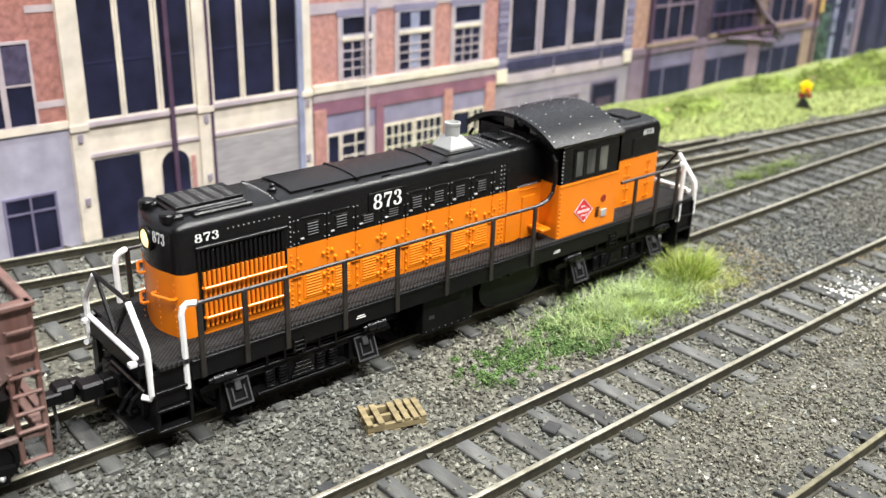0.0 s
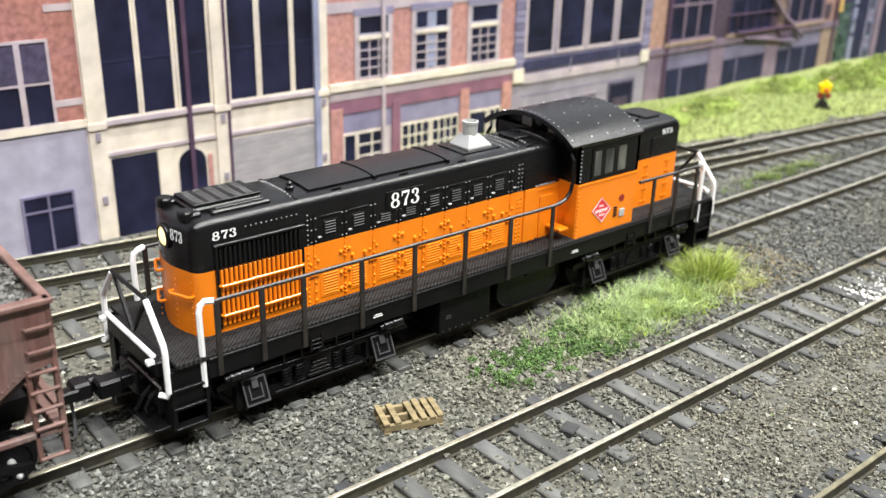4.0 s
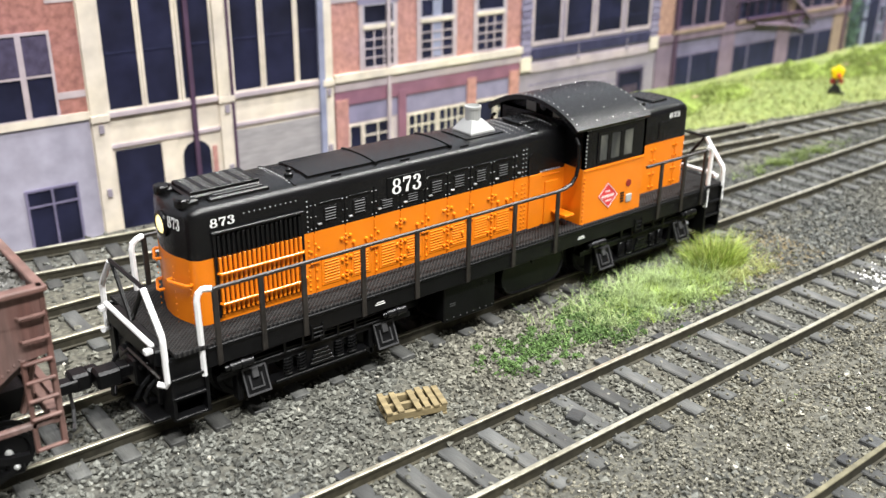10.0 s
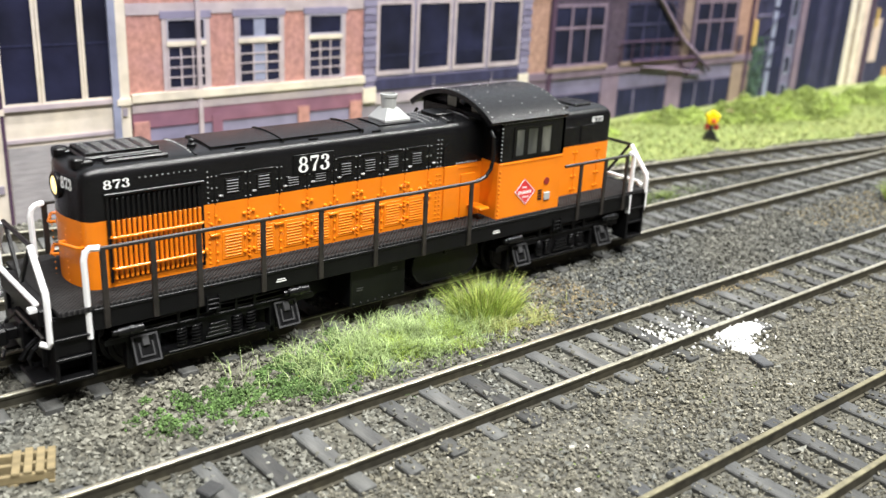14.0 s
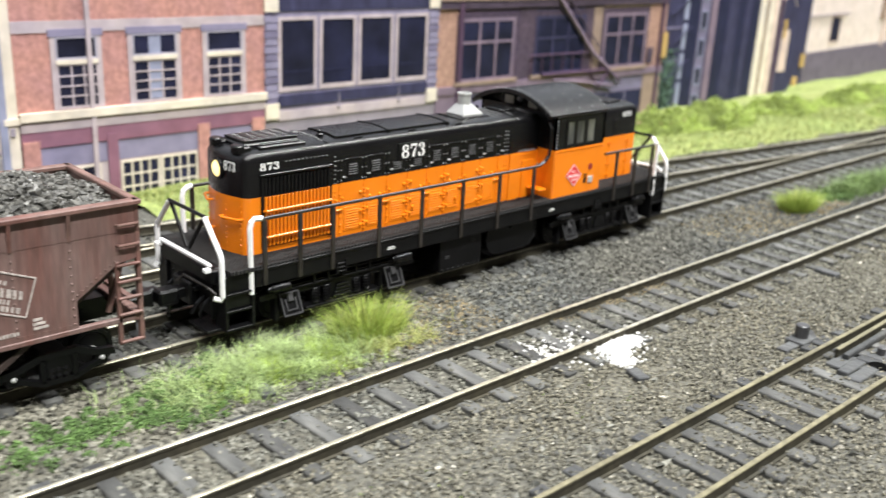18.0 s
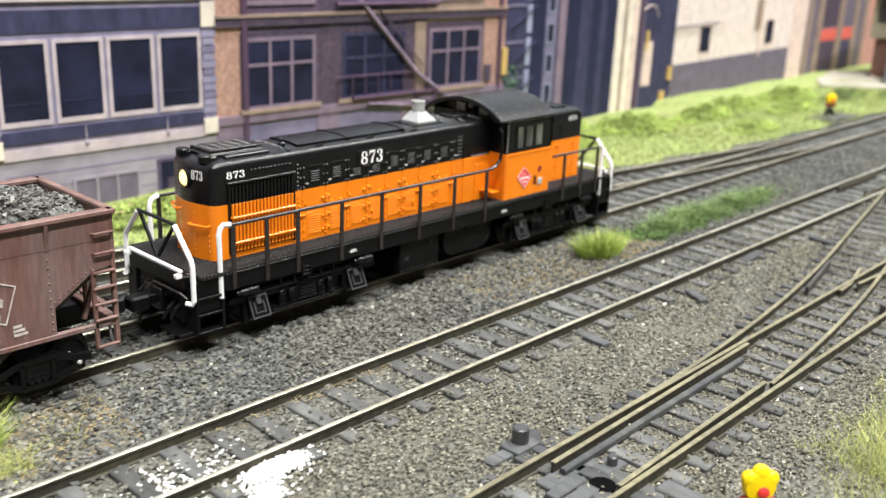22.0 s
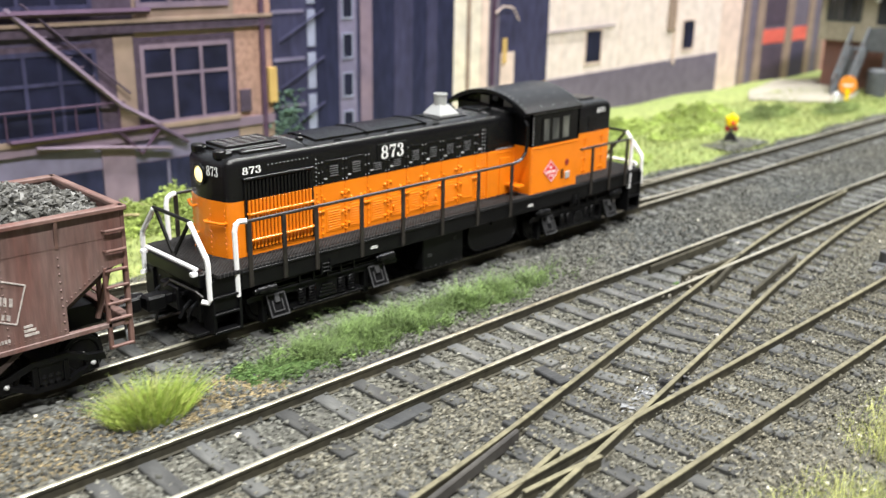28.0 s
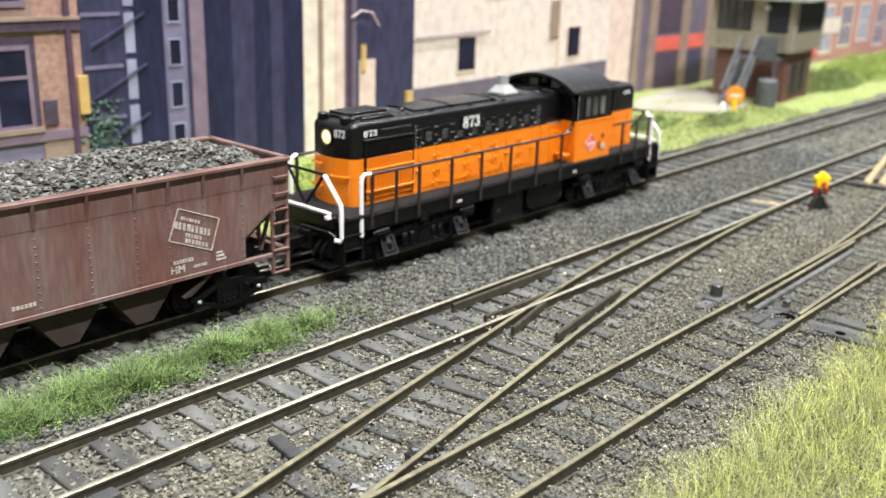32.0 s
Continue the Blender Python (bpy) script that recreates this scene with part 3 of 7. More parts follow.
P_YELLOW = paper("print_yellow", (0.50, 0.34, 0.12))
P_IVY = paper("print_ivy", (0.075, 0.125, 0.095), (0.10, 0.16, 0.11), scale=500, vary=0.5)

BACK_TURN = math.degrees(math.atan(0.00587))
BACK_M = pose(0, 76.5 * MM, 0, 0, 0, BACK_TURN)
board = part("backdrop", Geo().box(-700, 1900, 0.6, 4.0, -14, 300), P_BOARD)
board.matrix_basis = BACK_M
tagged(board, "printed street scene board standing behind the tracks", "backdrop", kind="structure")


def facade(label):
    ob = new("building_facade")
    ob.matrix_basis = BACK_M
    return tagged(ob, label, "printed facade", "printed street backdrop")


def rect(own, name, x0, x1, z0, z1, mat, d=0.2, back=0.6, label=""):
    """A flat printed piece, d millimetres proud of the sheet."""
    return part(name, Geo().box(x0, x1, -d, back, z0, z1), mat, own, label)


def window(own, x0, x1, z0, z1, nx, nz, frame_mat, pane=P_GLASS, w=0.55, d=0.3, name="window", split=None):
    """A printed window: frame bars and one pane to each light."""
    xs = [x0 + (x1 - x0) * i / nx for i in range(nx + 1)]
    zs = [z0 + (z1 - z0) * (split if (split and i == 1 and nz == 2) else i / nz) for i in range(nz + 1)]
    bw, bh = w * 0.42, w * 0.38
    ex = [x0 - w, x0] + [q for x in xs[1:-1] for q in (x - bw, x + bw)] + [x1, x1 + w]
    ez = [z0 - w * 1.3, z0] + [q for z in zs[1:-1] for q in (z - bh, z + bh)] + [z1, z1 + w]
    g = lattice(ex, ez, -d - 0.15, 0.5)
    win = part(name, g, frame_mat, own)
    for i in range(nx):
        for k in range(nz):
            part("pane", Geo().box(xs[i], xs[i + 1], -d, 0.5, zs[k], zs[k + 1]), pane, win)
    return win


def lattice(ex, ez, y0, y1):
    """A flat frame in one piece: every other cell of the grid in both directions is open."""
    g = Geo()
    n, m = len(ex), len(ez)
    g.v = [(x, y, z) for y in (y0, y1) for x in ex for z in ez]

    def at(layer, i, k):
        return layer * n * m + i * m + k
    def solid(i, k):
        return 0 <= i < n - 1 and 0 <= k < m - 1 and not (i % 2 and k % 2)
    for i in range(n - 1):
        for k in range(m - 1):
            if not solid(i, k):
                continue
            for layer in (0, 1):
                g.f.append((at(layer, i, k), at(layer, i + 1, k), at(layer, i + 1, k + 1), at(layer, i, k + 1)))
            for di, dk, p, q in ((-1, 0, (i, k), (i, k + 1)), (1, 0, (i + 1, k), (i + 1, k + 1)), (0, -1, (i, k), (i + 1, k)), (0, 1, (i, k + 1), (i + 1, k + 1))):
                if not solid(i + di, k + dk):
                    g.f.append((at(0, *p), at(0, *q), at(1, *q), at(1, *p)))
    return g


def printed_street():
    # brick corner house with a lilac ground floor
    a = facade("printed red brick house with lilac grey ground floor and sash windows")
    rect(a, "wall", -110, -24.5, 14.4, 56, P_BRICK)
    rect(a, "ground_floor", -110, -24.5, -13, 13.2, P_GREYWALL)
    rect(a, "string_course", -110, -24.3, 13.2, 14.6, P_CREAM, 0.5)
    rect(a, "stone_band", -29.4, -24.5, 17.4, 18.6, P_CREAM2, 0.3)
    rect(a, "stone_band", -29.4, -24.5, 34, 35.2, P_CREAM2, 0.3)
    for x0, x1 in ((-40.4, -35.2), (-34.2, -29.9), (-58, -52.8), (-51.8, -47.5), (-76, -71), (-70, -65.6)):
        window(a, x0, x1, 14.8, 29, 1, 2, P_CREAM2, w=0.5)
        rect(a, "blind", x0, x1, 22.2, 28.7, P_DUSK, 0.42)
    window(a, -37.2, -28.6, -9, 1.6, 2, 2, P_VIOLET, w=0.45, split=0.74)
    window(a, -60, -51, -9, 1.6, 2, 2, P_VIOLET, w=0.45, split=0.74)

    # cream stone store
    b = facade("printed cream stone store with tall dark windows and roller shutter")
    rect(b, "wall", -24.5, 27.6, -13, 56, P_CREAM)
    for x0, x1 in ((-24.3, -21.2), (0.9, 4.0), (25.0, 27.4)):
        pil = rect(b, "pilaster", x0, x1, -13, 56, P_CREAM, 0.7)
        rect(pil, "capital", x0 - 0.2, x1 + 0.2, 12.4, 13.6, P_CREAM, 1.0)
        for z in (11.2, -1.0):
            rect(pil, "bracket", (x0 + x1) / 2 - 0.45, (x0 + x1) / 2 + 0.45, z - 0.9, z + 0.6, P_STONE, 1.0)
    for x0, x1 in ((-20.6, -14.4), (-13.3, -7.2), (-5.9, 0.2), (4.7, 10.5), (11.7, 18.4), (19.5, 24.4)):
        win = window(b, x0, x1, 14.2, 58, 1, 2, P_CREAM, w=0.5, split=0.8)
        rect(win, "blue_rail", x0, x1, 24.2, 24.6, P_BLUE, 0.36)
    rect(b, "ledge", -21.2, 25, 12.9, 13.8, P_CREAM2, 0.7)
    rect(b, "ledge", -21.2, 25, 7.0, 7.7, P_CREAM2, 0.5)
    rect(b, "doorway", -20.6, -11.7, -12, 6.4, P_GLASS, 0.35)
    rect(b, "pier", -11.6, -8.4, -13, 6.6, P_CREAM, 0.5)
    arch = [(-7.4, -12), (-1.6, -12), (-1.6, 2.8)] + [(-4.5 + 2.9 * math.cos(t), 2.8 + 2.9 * math.sin(t)) for t in np.linspace(0.15, math.pi - 0.15, 9)] + [(-7.4, 2.8)]
    part("arched_doorway", Geo().prism(arch, "y", -0.35, 0.5), P_GLASS, b)
    rect(b, "red_notice", -1.2, -0.2, -3, 4, P_SALMON, 0.4)
    sh = rect(b, "roller_shutter", 4.4, 24.2, -12, 6.2, P_SHUTTER, 0.3)
    for i in range(17):
        rect(sh, "slat", 4.4, 24.2, -11.4 + i * 1.04, -10.5 + i * 1.04, P_SHUTTER, 0.33)
    rect(b, "street_pole", -4.95, -4.05, -13, 56, P_POLE, 0.9)
    rect(b, "drain_pipe", 3.5, 4.1, -13, 56, P_POLE, 0.9)
    rect(b, "pale_pole", 24.0, 25.4, -13, 56, P_PALEBLUE, 0.9)

    # salmon brick shop with maroon front
    c = facade("printed salmon brick shop with sash windows and maroon shop front")
    rect(c, "wall", 27.6, 82.2, 14, 56, P_SALMON)
    rect(c, "lintel_band", 27.6, 82.2, 29.2, 31.4, P_CREAM2, 0.35)
    for x0, x1 in ((35.9, 43.4), (51.4, 60.4), (68.1, 76.0)):
        low_sash = window(c, x0, x1, 15.0, 22.8, 3, 4, P_CREAM2, w=0.36)
        rect(low_sash, "meeting_rail", x0 - 0.4, x1 + 0.4, 23.1, 24.0, P_CREAM, 0.6)
        window(c, x0, x1, 24.4, 28.0, 1, 1, P_GREYWALL, w=0.36, name="upper_sash")
        for p, q in ((x0 - 1.3, x0 - 0.4), (x1 + 0.4, x1 + 1.3)):
            rect(low_sash, "jamb", p, q, 14.4, 28.4, P_CREAM2, 0.4)
        rect(low_sash, "lintel", x0 - 1.6, x1 + 1.6, 28.4, 29.8, P_LILAC, 0.5)
        window(c, x0, x1, 40, 54, 2, 2, P_CREAM2, w=0.45)
    rect(c, "curtain", 54.6, 57.2, 15.2, 27.8, P_PALEBLUE, 0.34)
    rect(c, "cornice", 27.8, 82.4, 12.7, 14.3, P_CREAM, 1.0)
    rect(c, "cornice_lower", 27.8, 82.2, 10.6, 12.7, P_CREAM2, 0.6)
    rect(c, "shop_fascia", 27.8, 82.0, 7.4, 10.6, P_MAROON, 0.5)
    rect(c, "sign_band", 31, 80, 3.2, 7.2, P_LILAC, 0.3)
    for x, w, mat in ((27.9, 3.2, P_SALMON), (44.6, 2.2, P_MAROON), (65.0, 2.8, P_SALMON), (78.6, 3.2, P_SALMON)):
        rect(c, "shop_pier", x, x + w, -13, 8.8, mat, 0.7)
    rect(c, "shop_wall", 27.6, 82.2, -13, 3.4, P_CREAM2, 0.2)
    for x0, x1, n in ((31.6, 34.4, 1), (35.4, 42.6, 2), (47.7, 55.4, 4), (56.7, 64.3, 4), (68.4, 73.6, 1), (75.0, 78.2, 2)):
        window(c, x0, x1, -8, 2.4, n, 1 if n == 1 else 4, P_CREAM, P_GLASS, w=0.42)
    rect(c, "street_pole", 41.6, 42.5, -13, 56, P_CREAM2, 0.9)

    # lilac stone commercial block, its violet partly lens haze put into the colour
    d = facade("printed lilac stone block with four wide dark windows and quoined piers")
    rect(d, "wall", 82.2, 134.8, 10, 56, P_LILAC)
    rect(d, "ground_floor", 82.2, 134.8, -13, 10, P_STONE)
    for x0 in (82.4, 131.6):
        for i in range(22):
            z = 11 + i * 1.7
            rect(d, "quoin", x0 - (0.3 if i % 2 else 0), x0 + 3.0 + (0.3 if i % 2 else 0), z, z + 1.45, P_LILAC if i % 3 else P_VIOLET, 0.6)
        rect(d, "quoin_block", x0 - 0.3, x0 + 3.3, 32, 37.5, P_CREAM, 0.8)
        rect(d, "quoin_block", x0 - 0.3, x0 + 3.3, 8, 11.5, P_CREAM, 0.8)
    for x0, x1 in ((86.6, 95.6), (98.0, 107.2), (109.5, 118.8), (121.2, 130.4)):
        win = window(d, x0, x1, 15, 30, 1, 1, P_CREAM2, w=0.8)
        rect(win, "blue_rail", x0, x1, 18.2, 18.6, P_BLUE, 0.36)
        window(d, x0, x1, 41, 55, 1, 1, P_CREAM2, w=0.8)
    rect(d, "fascia", 85.6, 131.4, 32, 36.4, P_SLATE, 0.4)
    rect(d, "cornice", 82.2, 134.8, 38, 39.8, P_CREAM2, 0.8)
    rect(d, "lower_fascia", 85.6, 131.4, 10.6, 13.2, P_SLATE, 0.5)
    rect(d, "band", 85.6, 131.4, 7.4, 9.6, P_CREAM2, 0.5)
    for x in (103, 122):
        part("wall_lamp", Geo().lathe([(0.25, 8.6), (0.5, 9.4), (0.25, 10.0), (0.12, 13)], (x, -0.4, 0), n=10), P_STONE, d)
    door = window(d, 119.8, 129.2, -12, 2.8, 1, 1, P_DUSK, w=0.8, name="doorway")
    rect(door, "door_leaf", 121.4, 127.6, -12, -1.0, P_BROWN, 0.42)
    for i in range(6):
        rect(d, "stone_course", 85.6, 131.4, -11 + i * 3, -10.75 + i * 3, P_VIOLET, 0.25)
    window(d, 100, 114, -12, 1.5, 3, 1, P_STONE, P_BASE, w=0.6)

    # tan brick warehouse with fire escape, violet haze mixed into its darker prints
    e = facade("printed tan brick warehouse with an iron fire escape")
    rect(e, "wall", 134.8, 237.5, 11, 56, P_UMBER)
    rect(e, "lit_brick", 134.8, 142.0, 11, 56, P_ORANGE, 0.3)
    rect(e, "lit_brick", 203.6, 237.5, 30.5, 56, P_TAN, 0.28)
    rect(e, "lit_brick", 199.0, 203.2, 11, 31, P_TAN, 0.42)
    rect(e, "lit_brick", 227.8, 237.5, 11, 56, P_ORANGE, 0.3)
    for x0, x1 in ((165.6, 172.6), (194.6, 203.6)):
        rect(e, "shaded_pier", x0, x1, 11, 56, P_BROWN, 0.35)
    rect(e, "shaded_bay", 171.6, 196.5, 10, 56, P_DUSK, 0.25)
    for x0, x1, p in ((143.6, 163.0, P_ROSE), (173.6, 194.2, P_SLATE), (205.4, 225.6, P_ROSE)):
        rect(e, "window_surround", x0 - 2.0, x1 + 2.0, 10.8, 30, P_BROWN, 0.4)
        win = window(e, x0, x1, 12.9, 28, 3, 2, p, w=0.9, d=0.5, split=0.64)
        rect(win, "sill", x0 - 2.4, x1 + 2.4, 11.2, 12.2, P_TAN, 1.1)
        window(e, x0, x1, 37.5, 52, 3, 2, p, w=0.9, d=0.5, split=0.64)
    rect(e, "cornice", 134.8, 237.5, 31.6, 33.6, P_BROWN, 0.9)
    rect(e, "cornice_lip", 134.8, 237.5, 33.6, 34.3, P_TAN, 1.2)
    rect(e, "ground_floor", 134.8, 237.5, -13, 10.6, P_ROSE, 0.2)
    rect(e, "belt_course", 134.8, 237.5, 9.2, 11.2, P_ROSE, 0.8)
    rect(e, "sign_band", 143.8, 227.6, 4.4, 9.0, P_VIOLET, 0.25)
    for x0, x1 in ((144.0, 164.3), (172.0, 194.3), (202.0, 227.6)):
        rect(e, "dark_opening", x0, x1, -13, 4.2, P_BLUE, 0.35)
    for x0, x1 in ((134.8, 143.8), (164.5, 171.8), (194.4, 201.8), (227.8, 237.5)):
        rect(e, "pale_pier", x0, x1, -13, 9.2, P_ROSE if x0 < 220 else P_TAN, 0.5)
    for x0 in (150.5, 179.0, 209.0, 218.0):
        rect(e, "dim_mullion", x0, x0 + 0.6, -13, 4.0, P_VIOLET, 0.5)
    # fire escape
    def slant(name, pts, r, mat):
        part(name, Geo().tube([(x, -1.3, z) for x, z in pts], r, 5), mat, e)
    slant("fire_stair", [(178.0, 37), (199.2, 17.2), (207.0, 12.6)], 0.6, P_ROSE)
    for i in range(9):
        slant("stair_step", [(179.6 + i * 2.2, 35.8 - i * 2.06), (180.9 + i * 2.2, 35.8 - i * 2.06)], 0.25, P_BROWN)
    slant("fire_stair_rail", [(181.0, 38), (201.4, 19.4)], 0.25, P_BROWN)
    slant("fire_platform", [(176, 12.2), (207, 12.0)], 0.5, P_POLE)
    slant("fire_platform_rail", [(170, 18.0), (200, 17.8)], 0.25, P_POLE)
    slant("fire_brace", [(198, 12), (203, 6.5), (208, 12)], 0.35, P_POLE)
    slant("fire_stair", [(206, 12.6), (214, 7.6)], 0.5, P_BROWN)
    slant("fire_platform", [(170, 36.2), (207, 36.0)], 0.7, P_POLE)
    for i in range(7):
        slant("baluster", [(171 + i * 4.6, 12), (171 + i * 4.6, 18)], 0.18, P_POLE)
    slant("fire_ladder", [(180.9, 10.5), (196, 8.8), (210.0, 6.8)], 0.4, P_ROSE)
    rect(e, "street_pole", 142.0, 143.5, -13, 56, P_POLE, 1.0)
    rect(e, "signal_pole", 234.2, 235.4, -13, 56, P_POLE, 1.0)
    rect(e, "traffic_signal", 236.0, 238.2, 14, 22, P_YELLOW, 1.2)
    rect(e, "wall_box", 228.3, 231.2, 12.5, 17.5, P_BROWN, 0.8)

    # dark glass towers
    f = facade("printed dark blue glass towers between narrow pale strips")
    rect(f, "wall", 237.5, 297.5, -13, 56, P_SLATE)
    for i in range(6):
        rect(f, "pale_strip", 247.9, 250.2, -4 + i * 10, 4.6 + i * 10, P_PALEBLUE, 0.4)
    rect(f, "dark_strip", 250.2, 257.4, -13, 56, P_BLUE, 0.3)
    rect(f, "violet_front", 257.4, 263.0, -13, 56, P_VIOLET, 0.4)
    for i in range(7):
        window(f, 258.6, 261.4, -6 + i * 9.6, -0.5 + i * 9.6, 1, 1, P_PALEBLUE, w=0.3, d=0.5)
    rect(f, "brown_strip", 264.2, 268.0, -13, 56, P_ROSE, 0.5)
    rect(f, "navy_front", 266.8, 297.5, -13, 56, P_BLUE, 0.4)
    for x, w in ((275.5, 6.5), (287, 4.0)):
        rect(f, "glass_strip", x, x + w, -13, 56, P_SLATE, 0.5)
    for i in range(4):
        part("fire_stair", Geo().tube([(239.5, -0.9, 6 + i * 11), (252.5, -0.9, 12.5 + i * 11)], 0.22, 5), P_SLATE, f)
        rect(f, "dim_landing", 238, 247, 12 + i * 11, 12.8 + i * 11, P_VIOLET, 0.4)
    rng = np.random.default_rng(5)
    n = 700
    cen = np.stack([rng.normal(241.5, 2.2, n), rng.uniform(-0.9, 0.0, n), np.clip(rng.normal(4, 6, n), -12, 16)], 1)
    v, fc = lumps_flat(cen, rng.uniform(0.25, 0.55, n), rng)
    cloud("ivy", v, fc, P_IVY, f, "stuff")

    # narrow cream fronts, poles and a dark block
    g = facade("printed narrow cream fronts with street poles before a dark block")
    rect(g, "wall", 297.5, 311.5, -13, 56, P_CREAM)
    rect(g, "tan_strip", 302.6, 304.2, -13, 56, P_TAN, 0.4)
    rect(g, "tan_strip", 308.6, 311.5, -13, 56, P_PINK, 0.4)
    rect(g, "dark_block", 311.5, 338.4, -13, 56, P_SLATE)
    rect(g, "dark_gap", 311.5, 316, -13, 40, P_BASE, 0.3)
    rect(g, "pale_sign", 317, 323, 4, 20, P_PINK, 0.4)
    rect(g, "street_pole", 312.8, 313.9, -13, 40, P_POLE, 1.0)
    part("street_lamp_arm", Geo().tube([(313.4, -1.2, 31.5), (317, -1.2, 33.2), (321, -1.2, 32.6), (323.5, -1.2, 29)], 0.22, 5), P_PINK, g)
    rect(g, "traffic_signal", 317.6, 319.2, 17, 24, P_YELLOW, 0.8)
    rect(g, "yellow_sign", 330.5, 333.5, -6, 1, P_YELLOW, 1.0)
    rect(g, "yellow_sign", 335.0, 337.5, 5, 10, P_YELLOW, 1.0)

    # pale building with dark base
    h = facade("printed pale plaster building with a dark base and small windows")
    rect(h, "wall", 338.4, 441, -13, 56, P_WHITE)
    part("base", Geo().prism([(338.6, -13), (440, -13), (440, 12.2), (338.6, 10.2)], "y", -0.5, 0.5), P_BASE, h)
    for x0, x1, z in ((357.6, 365.6, 14), (414.6, 422.0, 14.8), (372, 379, 36), (428, 435, 35)):
        window(h, x0, x1, z, z + 10, 1, 1, P_PINK, w=0.5)
    part("cable", Geo().tube([(338.4, -0.8, 24.6), (372, -0.8, 25.4)], 0.25, 5), P_BASE, h)
    rect(h, "sign", 404, 409, 22, 34, P_TAN, 0.8)
    rect(h, "street_pole", 408.5, 409.4, 10, 56, P_PINK, 0.9)
    rect(h, "corner_strip", 441, 456, -13, 56, P_PINK, 0.4)
    for x in (345, 376, 398, 430):
        rect(h, "panel_joint", x, x + 0.35, 11.5, 56, P_PINK, 0.25)

    # brown framed glass front with red band
    k = facade("printed glass front in tan piers with a red sign band")
    rect(k, "wall", 456, 530, -13, 56, P_BASE)
    for x0, x1 in ((457.5, 462), (468.5, 474.5), (493.5, 500), (513.5, 519), (526, 531)):
        rect(k, "pier", x0, x1, -13, 56, P_TAN, 0.6)
    rect(k, "red_band", 474.5, 513.5, 13, 18.6, P_REDSIGN, 0.4)
    rect(k, "glass", 475, 493, -10, 12, P_BROWN, 0.3)
    rect(k, "glass", 475, 493, 20, 40, P_BROWN, 0.3)
    rect(k, "glass", 500.5, 513, -10, 12, P_DUSK, 0.3)

    # distant warm fronts
    m = facade("printed warm brick fronts with pale blue windows")
    rect(m, "wall", 530, 900, -13, 56, P_SALMON)
    for i in range(12):
        x = 560 + i * 27
        window(m, x, x + 15, 3 + (i % 3) * 2, 26, 2, 2, P_CREAM, P_PALEBLUE if i % 2 else P_VIOLET, w=1.0)
    rect(m, "white_sign", 640, 668, 12, 20, P_WHITE, 0.5)
    rect(m, "red_sign", 628, 640, 2, 10, P_REDSIGN, 0.6)


def lumps_flat(centres, sizes, rng):
    """Small irregular lumps with eight faces, as arrays."""
    n = len(centres)
    base = np.array([(1, 0, 0), (-1, 0, 0), (0, 1, 0), (0, -1, 0), (0, 0, 1), (0, 0, -1)], float)
    tri = np.array([(0, 2, 4), (2, 1, 4), (1, 3, 4), (3, 0, 4), (2, 0, 5), (1, 2, 5), (3, 1, 5), (0, 3, 5)])
    v = (base[None] * rng.uniform(0.6, 1.2, (n, 6, 1)) + rng.normal(0, 0.2, (n, 6, 3))) * np.asarray(sizes)[:, None, None] + np.asarray(centres)[:, None]
    return v.reshape(-1, 3), (tri[None] + (np.arange(n) * 6)[:, None, None]).reshape(-1, 3)


printed_street()

# ---- locomotive: x along the track, cab end ahead, z = 0 at the rail tops ----
def outline(x0, x1, half, r0=0.0, r1=0.0, bow=0.0, n=5):
    """A plan outline, anticlockwise, with rounded corners at either end and a bowed nose."""
    pts = []
    for sx, x, r in ((-1, x0, r0), (1, x1, r1)):
        corners = ((1, -1) if sx < 0 else (-1, 1))
        for sy in corners:
            if r <= 0:
                pts.append((x, sy * half))
                continue
            arc = []
            for i in range(n + 1):
                a = math.pi / 2 * i / n
                arc.append((x - sx * r * (1 - math.sin(a)), sy * (half - r * (1 - math.cos(a)))))
            pts += arc if (sx < 0 and sy > 0) or (sx > 0 and sy < 0) else arc[::-1]
        if bow and sx < 0:
            k = len(pts) // 2
            flat = half - r
            pts[k:k] = [(x - bow * (1 - (q / 4) ** 2), -flat * q / 4) for q in range(-3, 4)]
    return pts


def rings(layers):
    """Skins a stack of equal outlines given as (outline, z), closed below and above."""
    g = Geo()
    n = len(layers[0][0])
    for poly, z in layers:
        g.v += [(p[0], p[1], z) for p in poly]
    for k in range(len(layers) - 1):
        g.f += [(k * n + i, k * n + (i + 1) % n, (k + 1) * n + (i + 1) % n, (k + 1) * n + i) for i in range(n)]
    g.f += [tuple(range(n - 1, -1, -1)), tuple(range(len(g.v) - n, len(g.v)))]
    return g


def inset(x0, x1, half, r0, r1, bow, d, front=True):
    return outline(x0 + (d if front else 0), x1, half - d, max(r0 - d * 0.3, 0.3) if r0 else 0, max(r1 - d * 0.3, 0.3) if r1 else 0, bow)


SPLIT = 17.45
loco = thing("locomotive", "orange and black model diesel road switcher with white end handrails", "locomotive")

# hood, long end
NOSE = (-42.1, 14.4, 5.05, 1.5, 0.0, 0.75)
lower = part("long_hood_lower", rings([(outline(*NOSE), 9.0), (outline(*NOSE), SPLIT)]), M_ORANGE, loco, "glossy orange lower hood", True)
top = [(inset(*NOSE, 0.0), SPLIT), (inset(*NOSE, 0.0), 22.1), (inset(*NOSE, 0.10), 22.55), (inset(*NOSE, 0.32), 22.92), (inset(*NOSE, 0.7), 23.2), (inset(*NOSE, 1.5), 23.42), (inset(*NOSE, 3.0), 23.6)]
